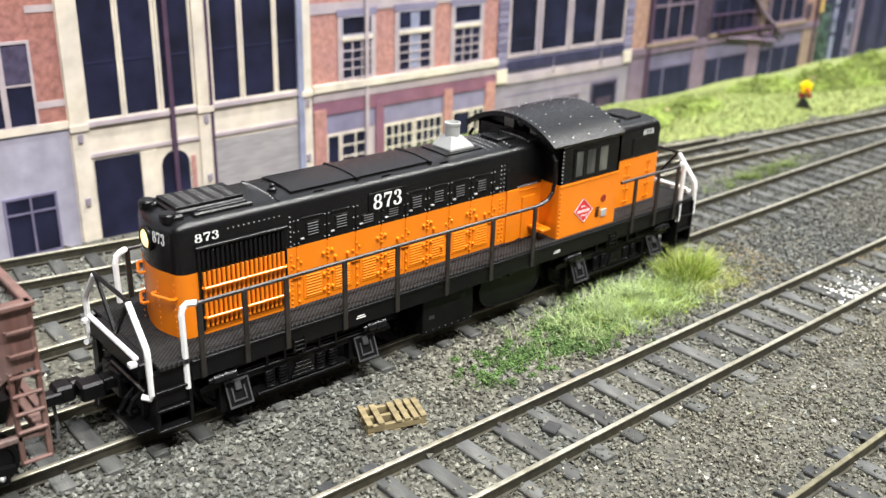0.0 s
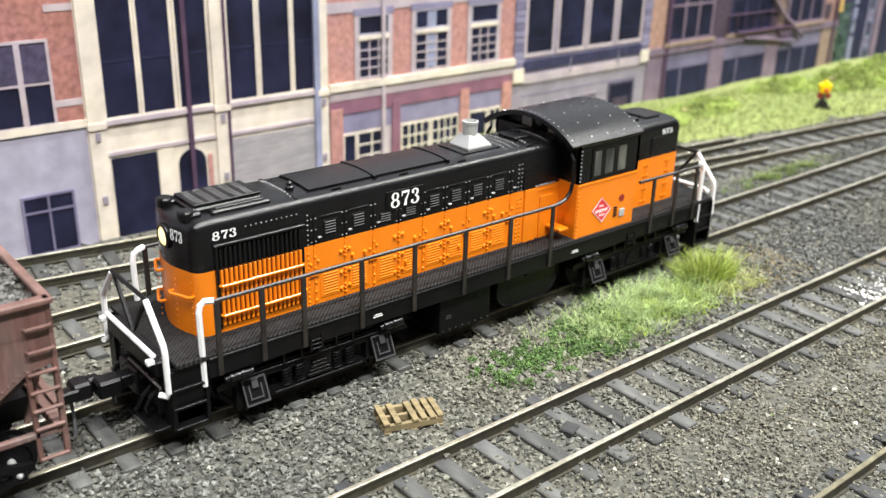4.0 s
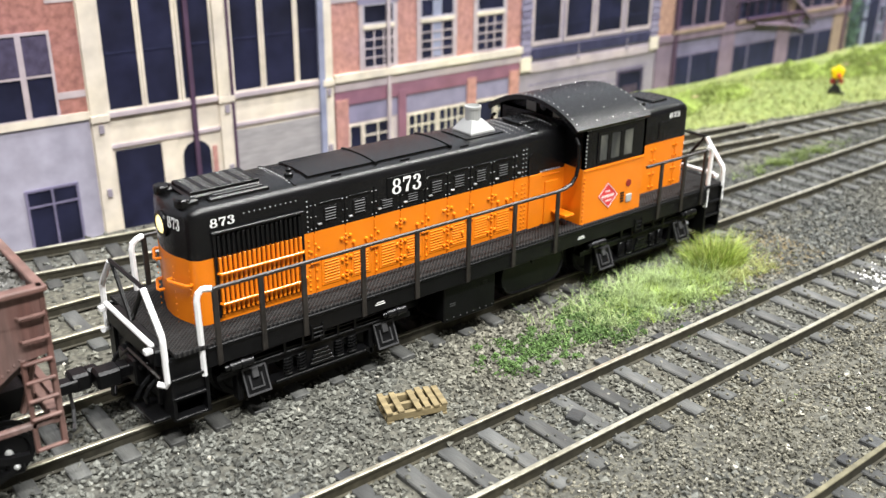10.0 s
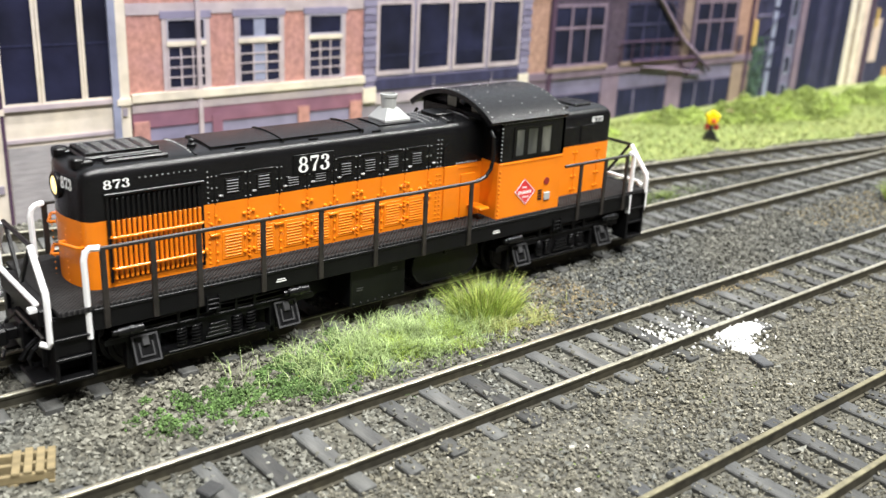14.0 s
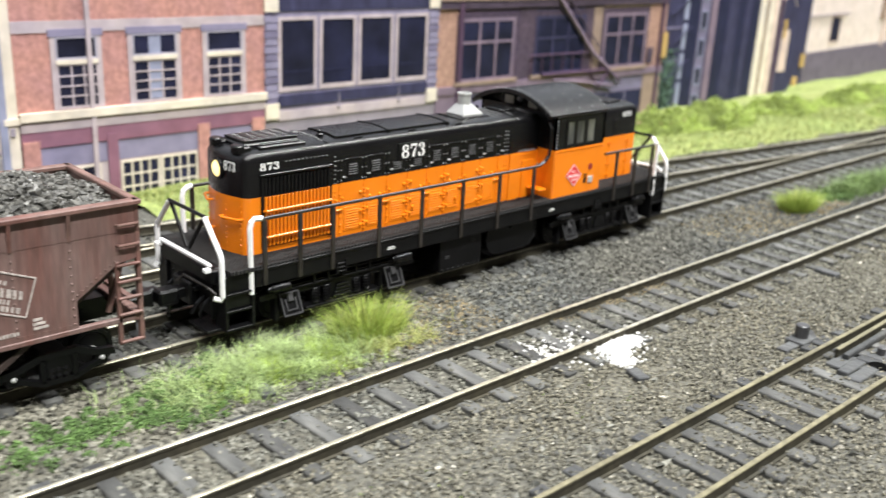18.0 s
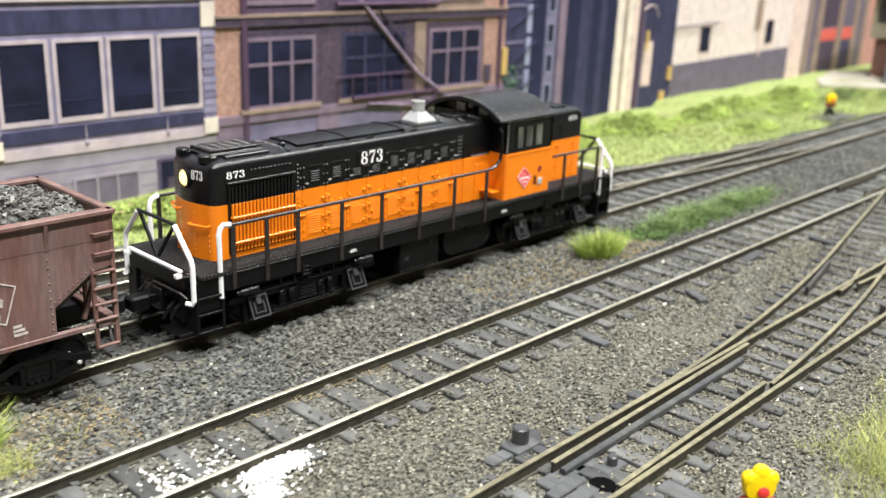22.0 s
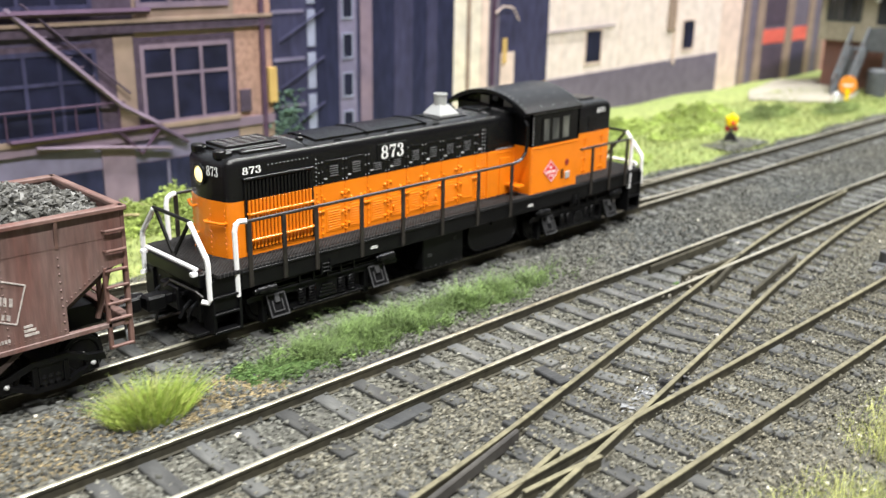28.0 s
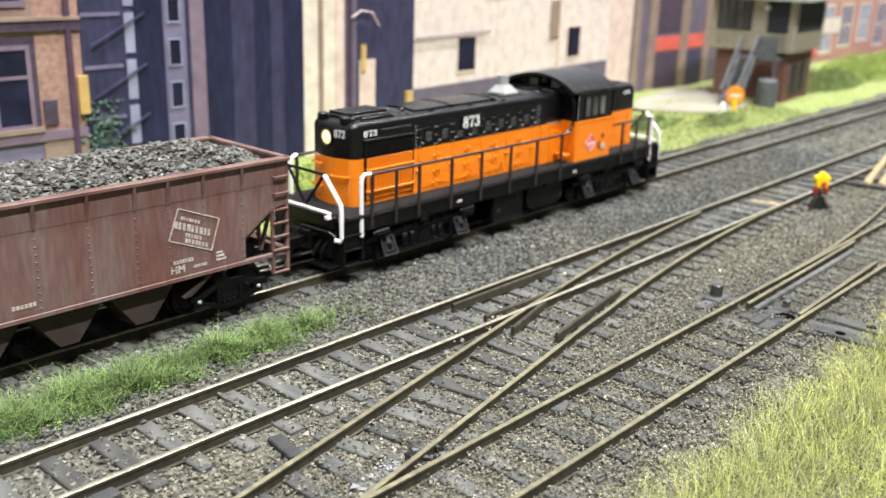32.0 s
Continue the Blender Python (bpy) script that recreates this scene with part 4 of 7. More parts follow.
upper = part("long_hood_upper", rings(top), M_BLACK, loco, "semi-gloss black upper hood", True)
TAIL = (26.8, 41.9, 5.05, 0.0, 1.4, 0.0)
tail_lower = part("short_hood_lower", rings([(outline(*TAIL), 9.0), (outline(*TAIL), SPLIT)]), M_ORANGE, loco, "glossy orange lower hood", True)
part("short_hood_upper", rings([(outline(*TAIL), SPLIT), (outline(*TAIL), 21.6), (outline(26.8, 41.7, 4.8, 0, 1.3), 22.2), (outline(26.8, 41.3, 4.2, 0, 1.2), 22.7),
                                (outline(26.8, 40.9, 3.0, 0, 1.0), 22.95)]), M_BLACK, loco, "semi-gloss black upper hood", True)
part("roof_hatch", Geo().box(29.5, 34.0, -2.6, 2.6, 22.8, 23.3, 0.15).box(35.5, 39.0, -2.6, 2.6, 22.8, 23.25, 0.15), M_BLACK, loco)

# radiator shutters on both sides, orange below and black above
for side in (-1, 1):
    y0, y1 = sorted((side * 5.0, side * 5.42))
    grille = part("radiator_frame", Geo().box(-39.6, -39.25, y0, y1, 10.3, 20.2, 0.05).box(-28.75, -28.4, y0, y1, 10.3, 20.2, 0.05), M_BLACK, loco)
    slat_o = mesh_of("slat", Geo().box(-0.17, 0.17, -0.24, 0.24, 10.6, SPLIT, 0.08), M_ORANGE)
    slat_k = mesh_of("slat", Geo().box(-0.17, 0.17, -0.24, 0.24, SPLIT, 20.0, 0.08), M_BLACK)
    # a black sheet stands for the shade between the slats
    part("radiator_backing", Geo().box(-39.3, -28.7, *sorted((side * 5.03, side * 5.09)), 10.5, 20.1), M_FRAME, loco, "black sheet painting the shade behind the shutters")
    for i in range(18):
        for me in (slat_o, slat_k):
            ob = part("slat", me, None, grille)
            ob.location = ((-38.95 + i * 0.59) * MM, side * 5.22 * MM, 0)
    for z in (12.0, 15.6):
        part("grab_rail", Geo().tube([(-39.3, side * 5.35, z), (-39.2, side * 5.75, z), (-28.8, side * 5.75, z), (-28.6, side * 5.35, z)], 0.17), M_ORANGE, loco)
    part("shutter_ledge", Geo().box(-39.8, -28.3, *sorted((side * 5.0, side * 5.6)), 20.15, 20.55, 0.1), M_BLACK, loco)

# side doors with vents, hinges and latches
VENT_X = [-24.6, -20.5, -16.5, -12.6, -8.8, -5.1, -1.4, 2.5]


def vent(parent, x, z, w, h, side, mat, n):
    y0, y1 = sorted((side * 5.0, side * 5.12))
    v = part("vent_panel", Geo().box(x - w / 2, x + w / 2, y0, y1, z - h / 2, z + h / 2, 0.08), mat, parent)
    for k in range(n):
        zz = z - h * 0.36 + k * h * 0.72 / (n - 1)
        part("louvre", Geo().prism([(side * 5.08, zz - 0.05), (side * 5.2, zz - 0.06), (side * 5.08, zz + 0.07)], "x", x - w * 0.36, x + w * 0.36), M_STEELGREY if mat is M_BLACK else mat, v)
    return v


hinge_mesh, latch_mesh = {}, {}
for side in (-1, 1):
    hg = Geo()
    for k in range(3):
        hg.dome((0, side * 5.05, -0.55 + 0.5 * k), (0, side, 0), 0.24, 0.34, 8)
    hg.dome((-0.62, side * 5.05, 0.0), (0, side, 0), 0.27, 0.36, 8).dome((0.62, side * 5.05, 0.2), (0, side, 0), 0.27, 0.36, 8)
    hg.box(-0.65, 0.65, *sorted((side * 5.0, side * 5.16)), -0.02, 0.22, 0.03)
    hinge_mesh[side] = mesh_of("hinge", hg, M_ORANGE, True)
    latch_mesh[side] = mesh_of("latch", Geo().dome((0, side * 5.05, 0), (0, side, 0), 0.3, 0.4, 8).box(-0.12, 0.12, *sorted((side * 5.0, side * 5.4)), -0.5, 0.1, 0.05), M_ORANGE, True)

for side in (-1, 1):
    for x in VENT_X:
        under_board = -17.5 < x < -11.5
        vent(upper, x, 18.75 if under_board else 19.3, 2.0, 1.3 if under_board else 1.9, side, M_BLACK, 4 if under_board else 5)
        if not under_board:
            part("door_ledge", Geo().box(x - 1.5, x + 1.4, *sorted((side * 5.0, side * 5.22)), 20.75, 20.9, 0.03), M_BLACK, upper)
    for x in [-24.7, -20.5, -16.4, -12.5, -8.8, -5.1, -1.3, 2.6]:
        vent(lower, x, 12.1, 2.9, 3.6, side, M_ORANGE, 8)
    seams = Geo()
    for i, x in enumerate([-26.9, -22.6, -18.4, -14.5, -10.6, -7.0, -3.2, 0.6, 4.6]):
        y = side * 5.05
        seams.box(x - 0.07, x + 0.07, *sorted((y, y + side * 0.12)), 9.3, 17.1)
        if i % 2:
            for z in (10.9, 13.0, 15.7):
                h = part("hinge", hinge_mesh[side], None, lower)
                h.location = (x * MM, 0, z * MM)
        else:
            for dx, z in ((-0.5, 15.0), (0.5, 15.3), (0.05, 15.9), (0.05, 14.5), (0.1, 12.6), (0.1, 11.4), (0.1, 10.3)):
                seams.dome((x + dx, y, z), (0, side, 0), 0.21, 0.27, 7)
            seams.box(x - 0.8, x + 0.5, *sorted((y, y + side * 0.3)), 13.5, 13.8, 0.06)
        h = part("latch", latch_mesh[side], None, lower)
        h.location = ((x + (1.1 if i % 2 else -1.3)) * MM, 0, (14.9 if i % 3 else 12.0) * MM)
    part("door_seams", seams, M_ORANGE, lower, "", True)["kind"] = "stuff"
    dark = Geo()
    for x in [-26.9, -22.6, -18.4, -14.5, -10.6, -7.0, -3.2, 0.6, 4.6]:
        y = side * 5.05
        part("door_seam", Geo().box(x - 0.05, x + 0.05, *sorted((y, y + side * 0.08)), 17.3, 21.2), M_BLACK, upper)
        for z in (17.8, 19.3, 20.7):
            dark.dome((x - 0.3, y, z), (0, side, 0), 0.10, 0.12).dome((x + 0.3, y, z), (0, side, 0), 0.10, 0.12)
        dark.box(x + 0.5, x + 1.0, *sorted((y, y + side * 0.25)), 18.2, 18.4, 0.03)
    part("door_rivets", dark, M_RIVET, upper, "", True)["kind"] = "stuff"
    # door before the cab with a rounded head
    part("hood_door", Geo().box(7.3, 9.6, *sorted((side * 5.0, side * 5.3)), 9.6, SPLIT, 0.06).box(10.4, 13.0, *sorted((side * 5.0, side * 5.28)), 9.6, 16.0, 0.06),
         M_ORANGE, lower)
    arch = [(7.1, SPLIT), (9.3, SPLIT), (9.3, 19.6)] + [(8.2 + 1.1 * math.cos(a), 19.6 + 1.1 * math.sin(a)) for a in np.linspace(0.2, math.pi - 0.2, 7)] + [(7.1, 19.6)]
    part("hood_door_top", Geo().prism(arch, "y", *sorted((side * 5.0, side * 5.2))), M_BLACK, upper)
    for row, mat, par in (((9.6, 16.9), M_ORANGE, lower), ((17.6, 21.4), M_BLACK, upper)):
        riv = Geo()
        for x in (6.1, 6.7, -27.7):
            z = row[0]
            while z < row[1]:
                riv.dome((x, side * 5.05, z), (0, side, 0), 0.15 if mat is M_ORANGE else 0.10, 0.15)
                z += 0.62
        for i in range(8):
            riv.dome((9.6 + i * 0.5, side * 5.05, row[1] if mat is M_ORANGE else row[0]), (0, side, 0), 0.15, 0.16)
        part("rivets", riv, M_RIVET if mat is M_BLACK else mat, par, "", True)["kind"] = "stuff"

# roof details
fan = part("fan_housing", Geo().box(-38.9, -31.6, -3.9, 3.9, 23.1, 23.8, 0.18).box(-40.6, -32.0, -2.7, 2.7, 23.2, 24.0, 0.2), M_BLACK, loco)
part("fan_bed", Geo().box(-40.3, -32.3, -2.5, 2.5, 23.9, 24.05), M_HOLE, fan)
for i in range(10):
    y = -2.34 + i * 0.52
    part("fan_slat", Geo().box(-40.3, -32.3, y - 0.14, y + 0.14, 23.95, 24.4, 0.05), M_BLACK, fan)
for i in range(6):
    part("fan_rib", Geo().box(-40.35 + i * 1.53, -39.8 + i * 1.53, -2.5, 2.5, 23.95, 24.42, 0.05), M_BLACK, fan)
for side in (-1, 1):
    part("side_louvre", Geo().box(-38.3, -32.2, *sorted((side * 2.9, side * 3.5)), 23.75, 23.98, 0.08), M_BLACK, fan)
for y in (-2.7, 2.7):
    part("marker_lamp", Geo().lathe([(0.9, -0.5), (0.95, 0.0), (0.95, 0.35), (0.8, 0.55)], (-41.4, y, 23.6), n=12).box(-41.4, -39.9, y - 0.9, y + 0.9, 22.9, 23.9, 0.2), M_BLACK, loco)
part("roof_knob", Geo().lathe([(0.55, 0), (0.55, 0.3), (0.3, 0.5), (0.38, 0.8), (0.1, 1.0)], (-27.9, -1.6, 23.6), n=10), M_BLACK, loco)
def crowned(x0, x1, half, lift, thick):
    """A thin sheet that follows the crown of the hood roof."""
    ys = [half * (k / 5 - 1) for k in range(11)]
    over_line = [(y, 23.62 - 0.018 * y * y + lift) for y in ys]
    return Geo().prism(over_line + [(y, z - thick) for y, z in over_line[::-1]], "x", x0, x1)


for x0, x1 in ((-26.4, -17.2), (-16.7, -5.6)):
    hatch = part("roof_hatch", crowned(x0, x1, 3.35, 0.30, 0.5), M_BLACK, loco, "", True)
    part("hatch_seam", crowned(x1 - 0.05, x1 + 0.32, 3.75, 0.42, 0.6), M_BLACK, hatch)
part("roof_joint", crowned(-28.7, -28.45, 4.3, 0.1, 0.4), M_BLACK, loco, "", True)
part("stack_plate", crowned(-2.0, 4.6, 2.6, 0.16, 0.4), M_BLACK, loco, "", True)
for x in (-23.0, -13.0, -3.5, 9.0):
    part("lifting_eye", Geo().tube([(x - 0.7, -4.0, 23.1), (x - 0.6, -4.05, 23.4), (x + 0.6, -4.05, 23.4), (x + 0.7, -4.0, 23.1)], 0.12), M_BLACK, loco)
riv = Geo()
for x in (-28.9, 4.9, 6.0, 7.2, 9.0, 12.6):
    for i in range(15):
        a = -1 + 2 * i / 14
        riv.dome((x, a * 4.0, 23.66 - 0.55 * a * a * a * a), (0, 0.2 * a, 1), 0.14, 0.15)
for i in range(11):
    for side in (-1, 1):
        riv.dome((-35.6 + i * 0.65, side * 5.05, 21.75), (0, side, 0), 0.10, 0.12)
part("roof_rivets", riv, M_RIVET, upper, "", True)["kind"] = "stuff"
part("cab_step_hatch", Geo().box(8.2, 11.6, -1.8, 1.8, 23.4, 24.1, 0.15), M_BLACK, loco)
stack = part("smokestack", Geo().add([(-0.6, -1.95, 23.5), (3.6, -1.95, 23.5), (3.6, 1.95, 23.5), (-0.6, 1.95, 23.5), (-0.6, -1.95, 23.95), (3.6, -1.95, 23.95), (3.6, 1.95, 23.95),
             (-0.6, 1.95, 23.95), (0.35, -0.95, 25.4), (2.25, -0.95, 25.4), (2.25, 0.95, 25.4), (0.35, 0.95, 25.4)],
             [(0, 1, 5, 4), (1, 2, 6, 5), (2, 3, 7, 6), (3, 0, 4, 7), (4, 5, 9, 8), (5, 6, 10, 9), (6, 7, 11, 10), (7, 4, 8, 11), (8, 9, 10, 11), (3, 2, 1, 0)]), M_SILVER, loco, "silver painted stack")
part("stack_pipe", Geo().lathe([(1.05, 25.2), (1.05, 26.75), (1.14, 26.8), (1.14, 27.15), (0.95, 27.2), (0.9, 26.4)], (1.3, 0, 0), n=18), M_SILVER, stack)

# cab
CX0, CX1, CY = 14.2, 26.9, 8.75
cab_low = part("cab_lower", Geo().box(CX0, CX1, -CY, CY, 9.0, 17.9, 0.15), M_ORANGE, loco, "glossy orange cab side")
part("cab_upper", Geo().box(CX0, CX1, -CY, -CY + 0.5, 17.9, 23.85).box(CX0, CX1, CY - 0.5, CY, 17.9, 23.85).box(CX1 - 0.5, CX1, -CY, CY, 17.9, 23.9)
     .box(CX0, CX0 + 0.4, -CY, -4.2, 17.9, 23.8).box(CX0, CX0 + 0.4, 4.2, CY, 17.9, 23.8).box(CX0, CX0 + 0.4, -4.3, 4.3, 17.9, 23.9), M_BLACK, loco, "semi-gloss black cab top")


def arc_section(half, z_edge, z_top, drop, n=20):
    """A circular arch of the given rise, as (y, z)."""
    rise = z_top - z_edge
    rad = (half * half + rise * rise) / (2 * rise)
    return [(y, z_top - rad + math.sqrt(rad * rad - y * y) - drop) for y in [half * (2 * i / n - 1) for i in range(n + 1)]]


over, under = arc_section(9.25, 23.85, 26.85, 0.0), arc_section(8.95, 23.85, 26.8, 0.4)
roof = part("cab_roof", Geo().prism(over + under[::-1], "x", 12.2, 27.0), M_BLACK, loco, "black arched cab roof", True)
part("roof_end_wall", Geo().prism(arc_section(8.75, 23.75, 26.75, 0.3) + [(8.75, 22.6), (-8.75, 22.6)], "x", CX1 - 0.6, CX1 - 0.1), M_BLACK, loco)
part("cab_front_wall", Geo().prism(arc_section(8.6, 23.75, 26.7, 0.3) + [(8.6, 22.6), (-8.6, 22.6)], "x", CX0 + 0.9, CX0 + 1.3), M_BLACK, loco)
part("front_visor", Geo().prism(over + arc_section(8.7, 23.85, 26.8, 0.6)[::-1], "x", 12.0, 12.25), M_BLACK, roof, "", True)
riv = Geo()
for x, pitch in ((12.7, 1), (16.6, 3), (19.9, 2), (23.4, 3), (26.6, 1)):
    for i in range(1, 20, pitch):
        y, z = over[i]
        riv.dome((x, y, z - 0.02), (0, y / 9, 1), 0.13, 0.14)
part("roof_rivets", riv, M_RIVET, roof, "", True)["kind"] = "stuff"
lamp = part("cab_headlight", Geo().lathe([(1.05, 0.9), (1.1, -0.3), (0.95, -0.5), (0.8, -0.35), (0.45, 0.1)], (CX0 + 0.4, 0, 25.15), "x", 18), M_BLACK, loco)
part("lamp_lens", Geo().lathe([(0.72, -0.2), (0.45, -0.38), (0.05, -0.42)], (CX0 + 0.4, 0, 25.15), "x", 14), M_GLASS, lamp, "unlit glass lens")
for sgn in (-1, 1):
    win = part("roof_window", Geo().box(CX0 + 0.55, CX0 + 0.9, *sorted((sgn * 1.5, sgn * 3.9)), 23.75, 25.5, 0.1), M_BLACK, loco)
    part("pane", Geo().box(CX0 + 0.5, CX0 + 0.6, *sorted((sgn * 1.75, sgn * 3.65)), 23.95, 25.25), M_CLEAR, win, "pane painted pale for light through the cab")
for sgn in (-1, 1):
    part("front_window", Geo().box(CX0 + 0.6, CX0 + 0.9, *sorted((sgn * 4.9, sgn * 7.6)), 19.4, 22.9, 0.05), M_GLASS, loco)
for side in (-1, 1):
    y0, y1 = sorted((side * (CY - 0.1), side * (CY + 0.12)))
    win = part("side_window", lattice([16.7, 17.2, 18.7, 19.5, 21.3, 22.2, 24.0, 25.0], [18.25, 18.6, 22.35, 22.75], y0, y1), M_BLACK, loco)
    for x0, x1 in ((17.1, 18.8), (19.4, 21.4), (22.1, 24.1)):
        part("pane", Geo().box(x0, x1, *sorted((side * (CY - 0.05), side * (CY + 0.03))), 18.5, 22.45), M_PANE, win, "grey glazing with pale reflections painted in")
    riv = Geo()
    for i in range(22):
        riv.dome((14.5 + i * 0.58, side * CY, 17.6), (0, side, 0), 0.19, 0.2)
    for i in range(12):
        riv.dome((14.5, side * CY, 9.8 + i * 0.62), (0, side, 0), 0.19, 0.2)
    part("cab_rivets", riv, M_ORANGE, cab_low, "", True)["kind"] = "stuff"
    riv = Geo()
    for i in range(22):
        riv.dome((14.5 + i * 0.58, side * CY, 23.4), (0, side, 0), 0.14, 0.15)
        if i < 9:
            riv.dome((14.5, side * CY, 18.3 + i * 0.55), (0, side, 0), 0.14, 0.15)
    part("cab_top_rivets", riv, M_RIVET, loco, "", True)["kind"] = "stuff"
    # emblem, notices and fuel filler
    a, b = sorted((side * (CY + 0.02), side * (CY + 0.07)))
    emblem = part("emblem", Geo().prism([(17.5, 13.2), (19.4, 15.1), (21.7, 12.95), (19.8, 11.05)], "y", a, b), M_RED, loco, "red diamond emblem with white border")
    w0, w1 = sorted((side * (CY + 0.05), side * (CY + 0.10)))
    edge = Geo()
    ring = [(17.65, 13.2), (19.42, 14.93), (21.55, 12.95), (19.78, 11.22)]
    for i in range(4):
        p, q = ring[i], ring[(i + 1) % 4]
        edge.tube([(p[0], side * (CY + 0.07), p[1]), (q[0], side * (CY + 0.07), q[1])], 0.055, 4)
    for z, x0, count, step, h in ((13.75, 19.05, 3, 0.32, 0.14), (13.0, 18.3, 8, 0.33, 0.24), (12.3, 19.15, 4, 0.32, 0.14)):
        for k in range(count):
            edge.box(x0 + k * step, x0 + k * step + 0.2, w0, w1, z - h + 0.03 * (k % 2), z + h - 0.03 * (k % 3))
    part("emblem_bars", edge, M_LETTER, emblem)["kind"] = "stuff"
    part("fuel_filler", Geo().lathe([(0.55, -0.1), (0.55, 0.25), (0.35, 0.3)], (23.9, side * CY, 14.1), "y", 10), M_DARKRED, loco)
    for k in range(4):
        part("grille_slot", Geo().box(22.3, 23.1, a, b, 11.4 + k * 0.42, 11.66 + k * 0.42), M_FRAME, loco)
    part("builder_plate", Geo().box(23.5, 24.7, *sorted((side * CY, side * (CY + 0.2))), 11.2, 12.4, 0.08), M_SILVER, loco)
    part("cab_foot_step", Geo().box(11.6, 13.4, *sorted((side * 5.4, side * 8.3)), 11.2, 11.6, 0.1), M_ORANGE, loco)
    part("cab_pipe", Geo().tube([(12.7, side * 8.3, 22.6), (12.7, side * 8.9, 21.8), (12.8, side * 8.95, 18.6), (12.5, side * 8.95, 17.3), (11.6, side * 9.0, 16.4), (10.0, side * 9.0, 16.0)],
         0.28), M_BLACK, loco)
    # small door outlines on the short hood
    for x in (29.6, 34.4):
        part("hood_panel", Geo().box(x, x + 3.2, *sorted((side * 5.0, side * 5.18)), 18.0, 20.6, 0.06), M_BLACK, loco)
    bumps = Geo()
    for x in (28.6, 33.6, 38.8):
        bumps.box(x - 0.05, x + 0.05, *sorted((side * 5.05, side * 5.15)), 9.3, 17.0)
        for z in (10.5, 12.6, 14.7, 16.4):
            bumps.dome((x - 0.4, side * 5.05, z), (0, side, 0), 0.22, 0.24).dome((x + 0.4, side * 5.05, z), (0, side, 0), 0.22, 0.24)
    part("hinge_rivets", bumps, M_ORANGE, tail_lower, "", True)["kind"] = "stuff"

# road numbers in white slab figures
def stroke(g, pts, widths, depth):
    """A flat pen stroke through (u, v) points with its own width at each."""
    n0, n = len(g.v), len(pts)
    for i, (u, w) in enumerate(pts):
        a, b = pts[max(i - 1, 0)], pts[min(i + 1, n - 1)]
        d = Vector((b[0] - a[0], b[1] - a[1])).normalized()
        for k in (-0.5, 0.5):
            for z in (0.0, depth):
                g.v.append((u - d.y * widths[i] * k, w + d.x * widths[i] * k, z))
    for i in range(n - 1):
        p, q = n0 + 4 * i, n0 + 4 * i + 4
        g.f += [(p + 1, q + 1, q + 3, p + 3), (p, p + 2, q + 2, q), (p, q, q + 1, p + 1), (p + 2, p + 3, q + 3, q + 2)]


def bowl(cu, cv, ru, rv, a0, a1, thin, thick, n=18):
    angles = [radians(a0 + (a1 - a0) * i / n) for i in range(n + 1)]
    return [(cu + ru * math.cos(a), cv + rv * math.sin(a)) for a in angles], [thin + (thick - thin) * abs(math.cos(a)) ** 1.5 for a in angles]


def figures(size, m, parent, wide=1.0):
    """The road number 873 as thin raised figures, centred at the pose m."""
    g = Geo()
    stroke(g, *bowl(0.30, 0.73, 0.185, 0.215, 0, 360, 0.07, 0.15), 0.010)
    stroke(g, *bowl(0.30, 0.27, 0.225, 0.225, 0, 360, 0.07, 0.17), 0.013)
    stroke(g, [(0.76, 0.90), (1.25, 0.90)], [0.15, 0.15], 0.010)
    stroke(g, [(0.78, 0.98), (0.76, 0.66)], [0.09, 0.05], 0.013)
    stroke(g, [(1.25, 0.92), (1.16, 0.66), (1.03, 0.40), (0.98, 0.03)], [0.06, 0.08, 0.15, 0.19], 0.016)
    stroke(g, *bowl(1.66, 0.75, 0.185, 0.20, 165, -90, 0.07, 0.16), 0.010)
    stroke(g, *bowl(1.65, 0.28, 0.225, 0.235, 90, -165, 0.07, 0.17), 0.013)
    for u, w in ((1.52, 0.76), (1.47, 0.24)):
        stroke(g, [(u - 0.08, w), (u, w), (u + 0.08, w)], [0.10, 0.17, 0.10], 0.016)
    g.v = [((u - 0.98) * size, (w - 0.5) * size, z * 2.0) for u, w, z in g.v]
    me = mesh_of("road_number", g, M_LETTER)
    me.transform(m @ Matrix.Diagonal((wide, 1, 1, 1)))
    return part("road_number", me, None, parent)


black_plate = mesh_of("number_plate", Geo().box(-2.9, 2.9, -0.05, 0.05, -1.25, 1.25, 0.04), M_FRAME)
for side in (-1, 1):
    turn = 0 if side < 0 else 180
    for x, z, size in ((-13.6, 20.65, 2.05), (-38.2, 21.4, 1.02), (38.0, 21.25, 0.85)):
        big = size > 2
        if big:
            ob = part("number_board", black_plate, None, loco)
            ob.matrix_basis = pose(x * MM, side * 5.16 * MM, z * MM)
        figures(size, pose(x * MM, side * (5.22 if big else 5.07) * MM, z * MM, 90, 0, turn), loco, 1.1 if big else 1.45)
figures(1.35, pose(-42.72 * MM, -2.75 * MM, 21.5 * MM, 90, 0, -79), loco, 0.8)

# headlight and nose rails
lamp = part("headlight", Geo().lathe([(1.45, 0.3), (1.5, -0.35), (1.2, -0.5), (1.1, -0.2)], (-42.75, 0, 20.7), "x", 20), M_BLACK, loco)
part("headlight_lens", Geo().lathe([(1.12, -0.2), (0.95, -0.42), (0.45, -0.55), (0.05, -0.58)], (-42.75, 0, 20.7), "x", 18), M_HEAD, lamp, "glowing warm white lens")
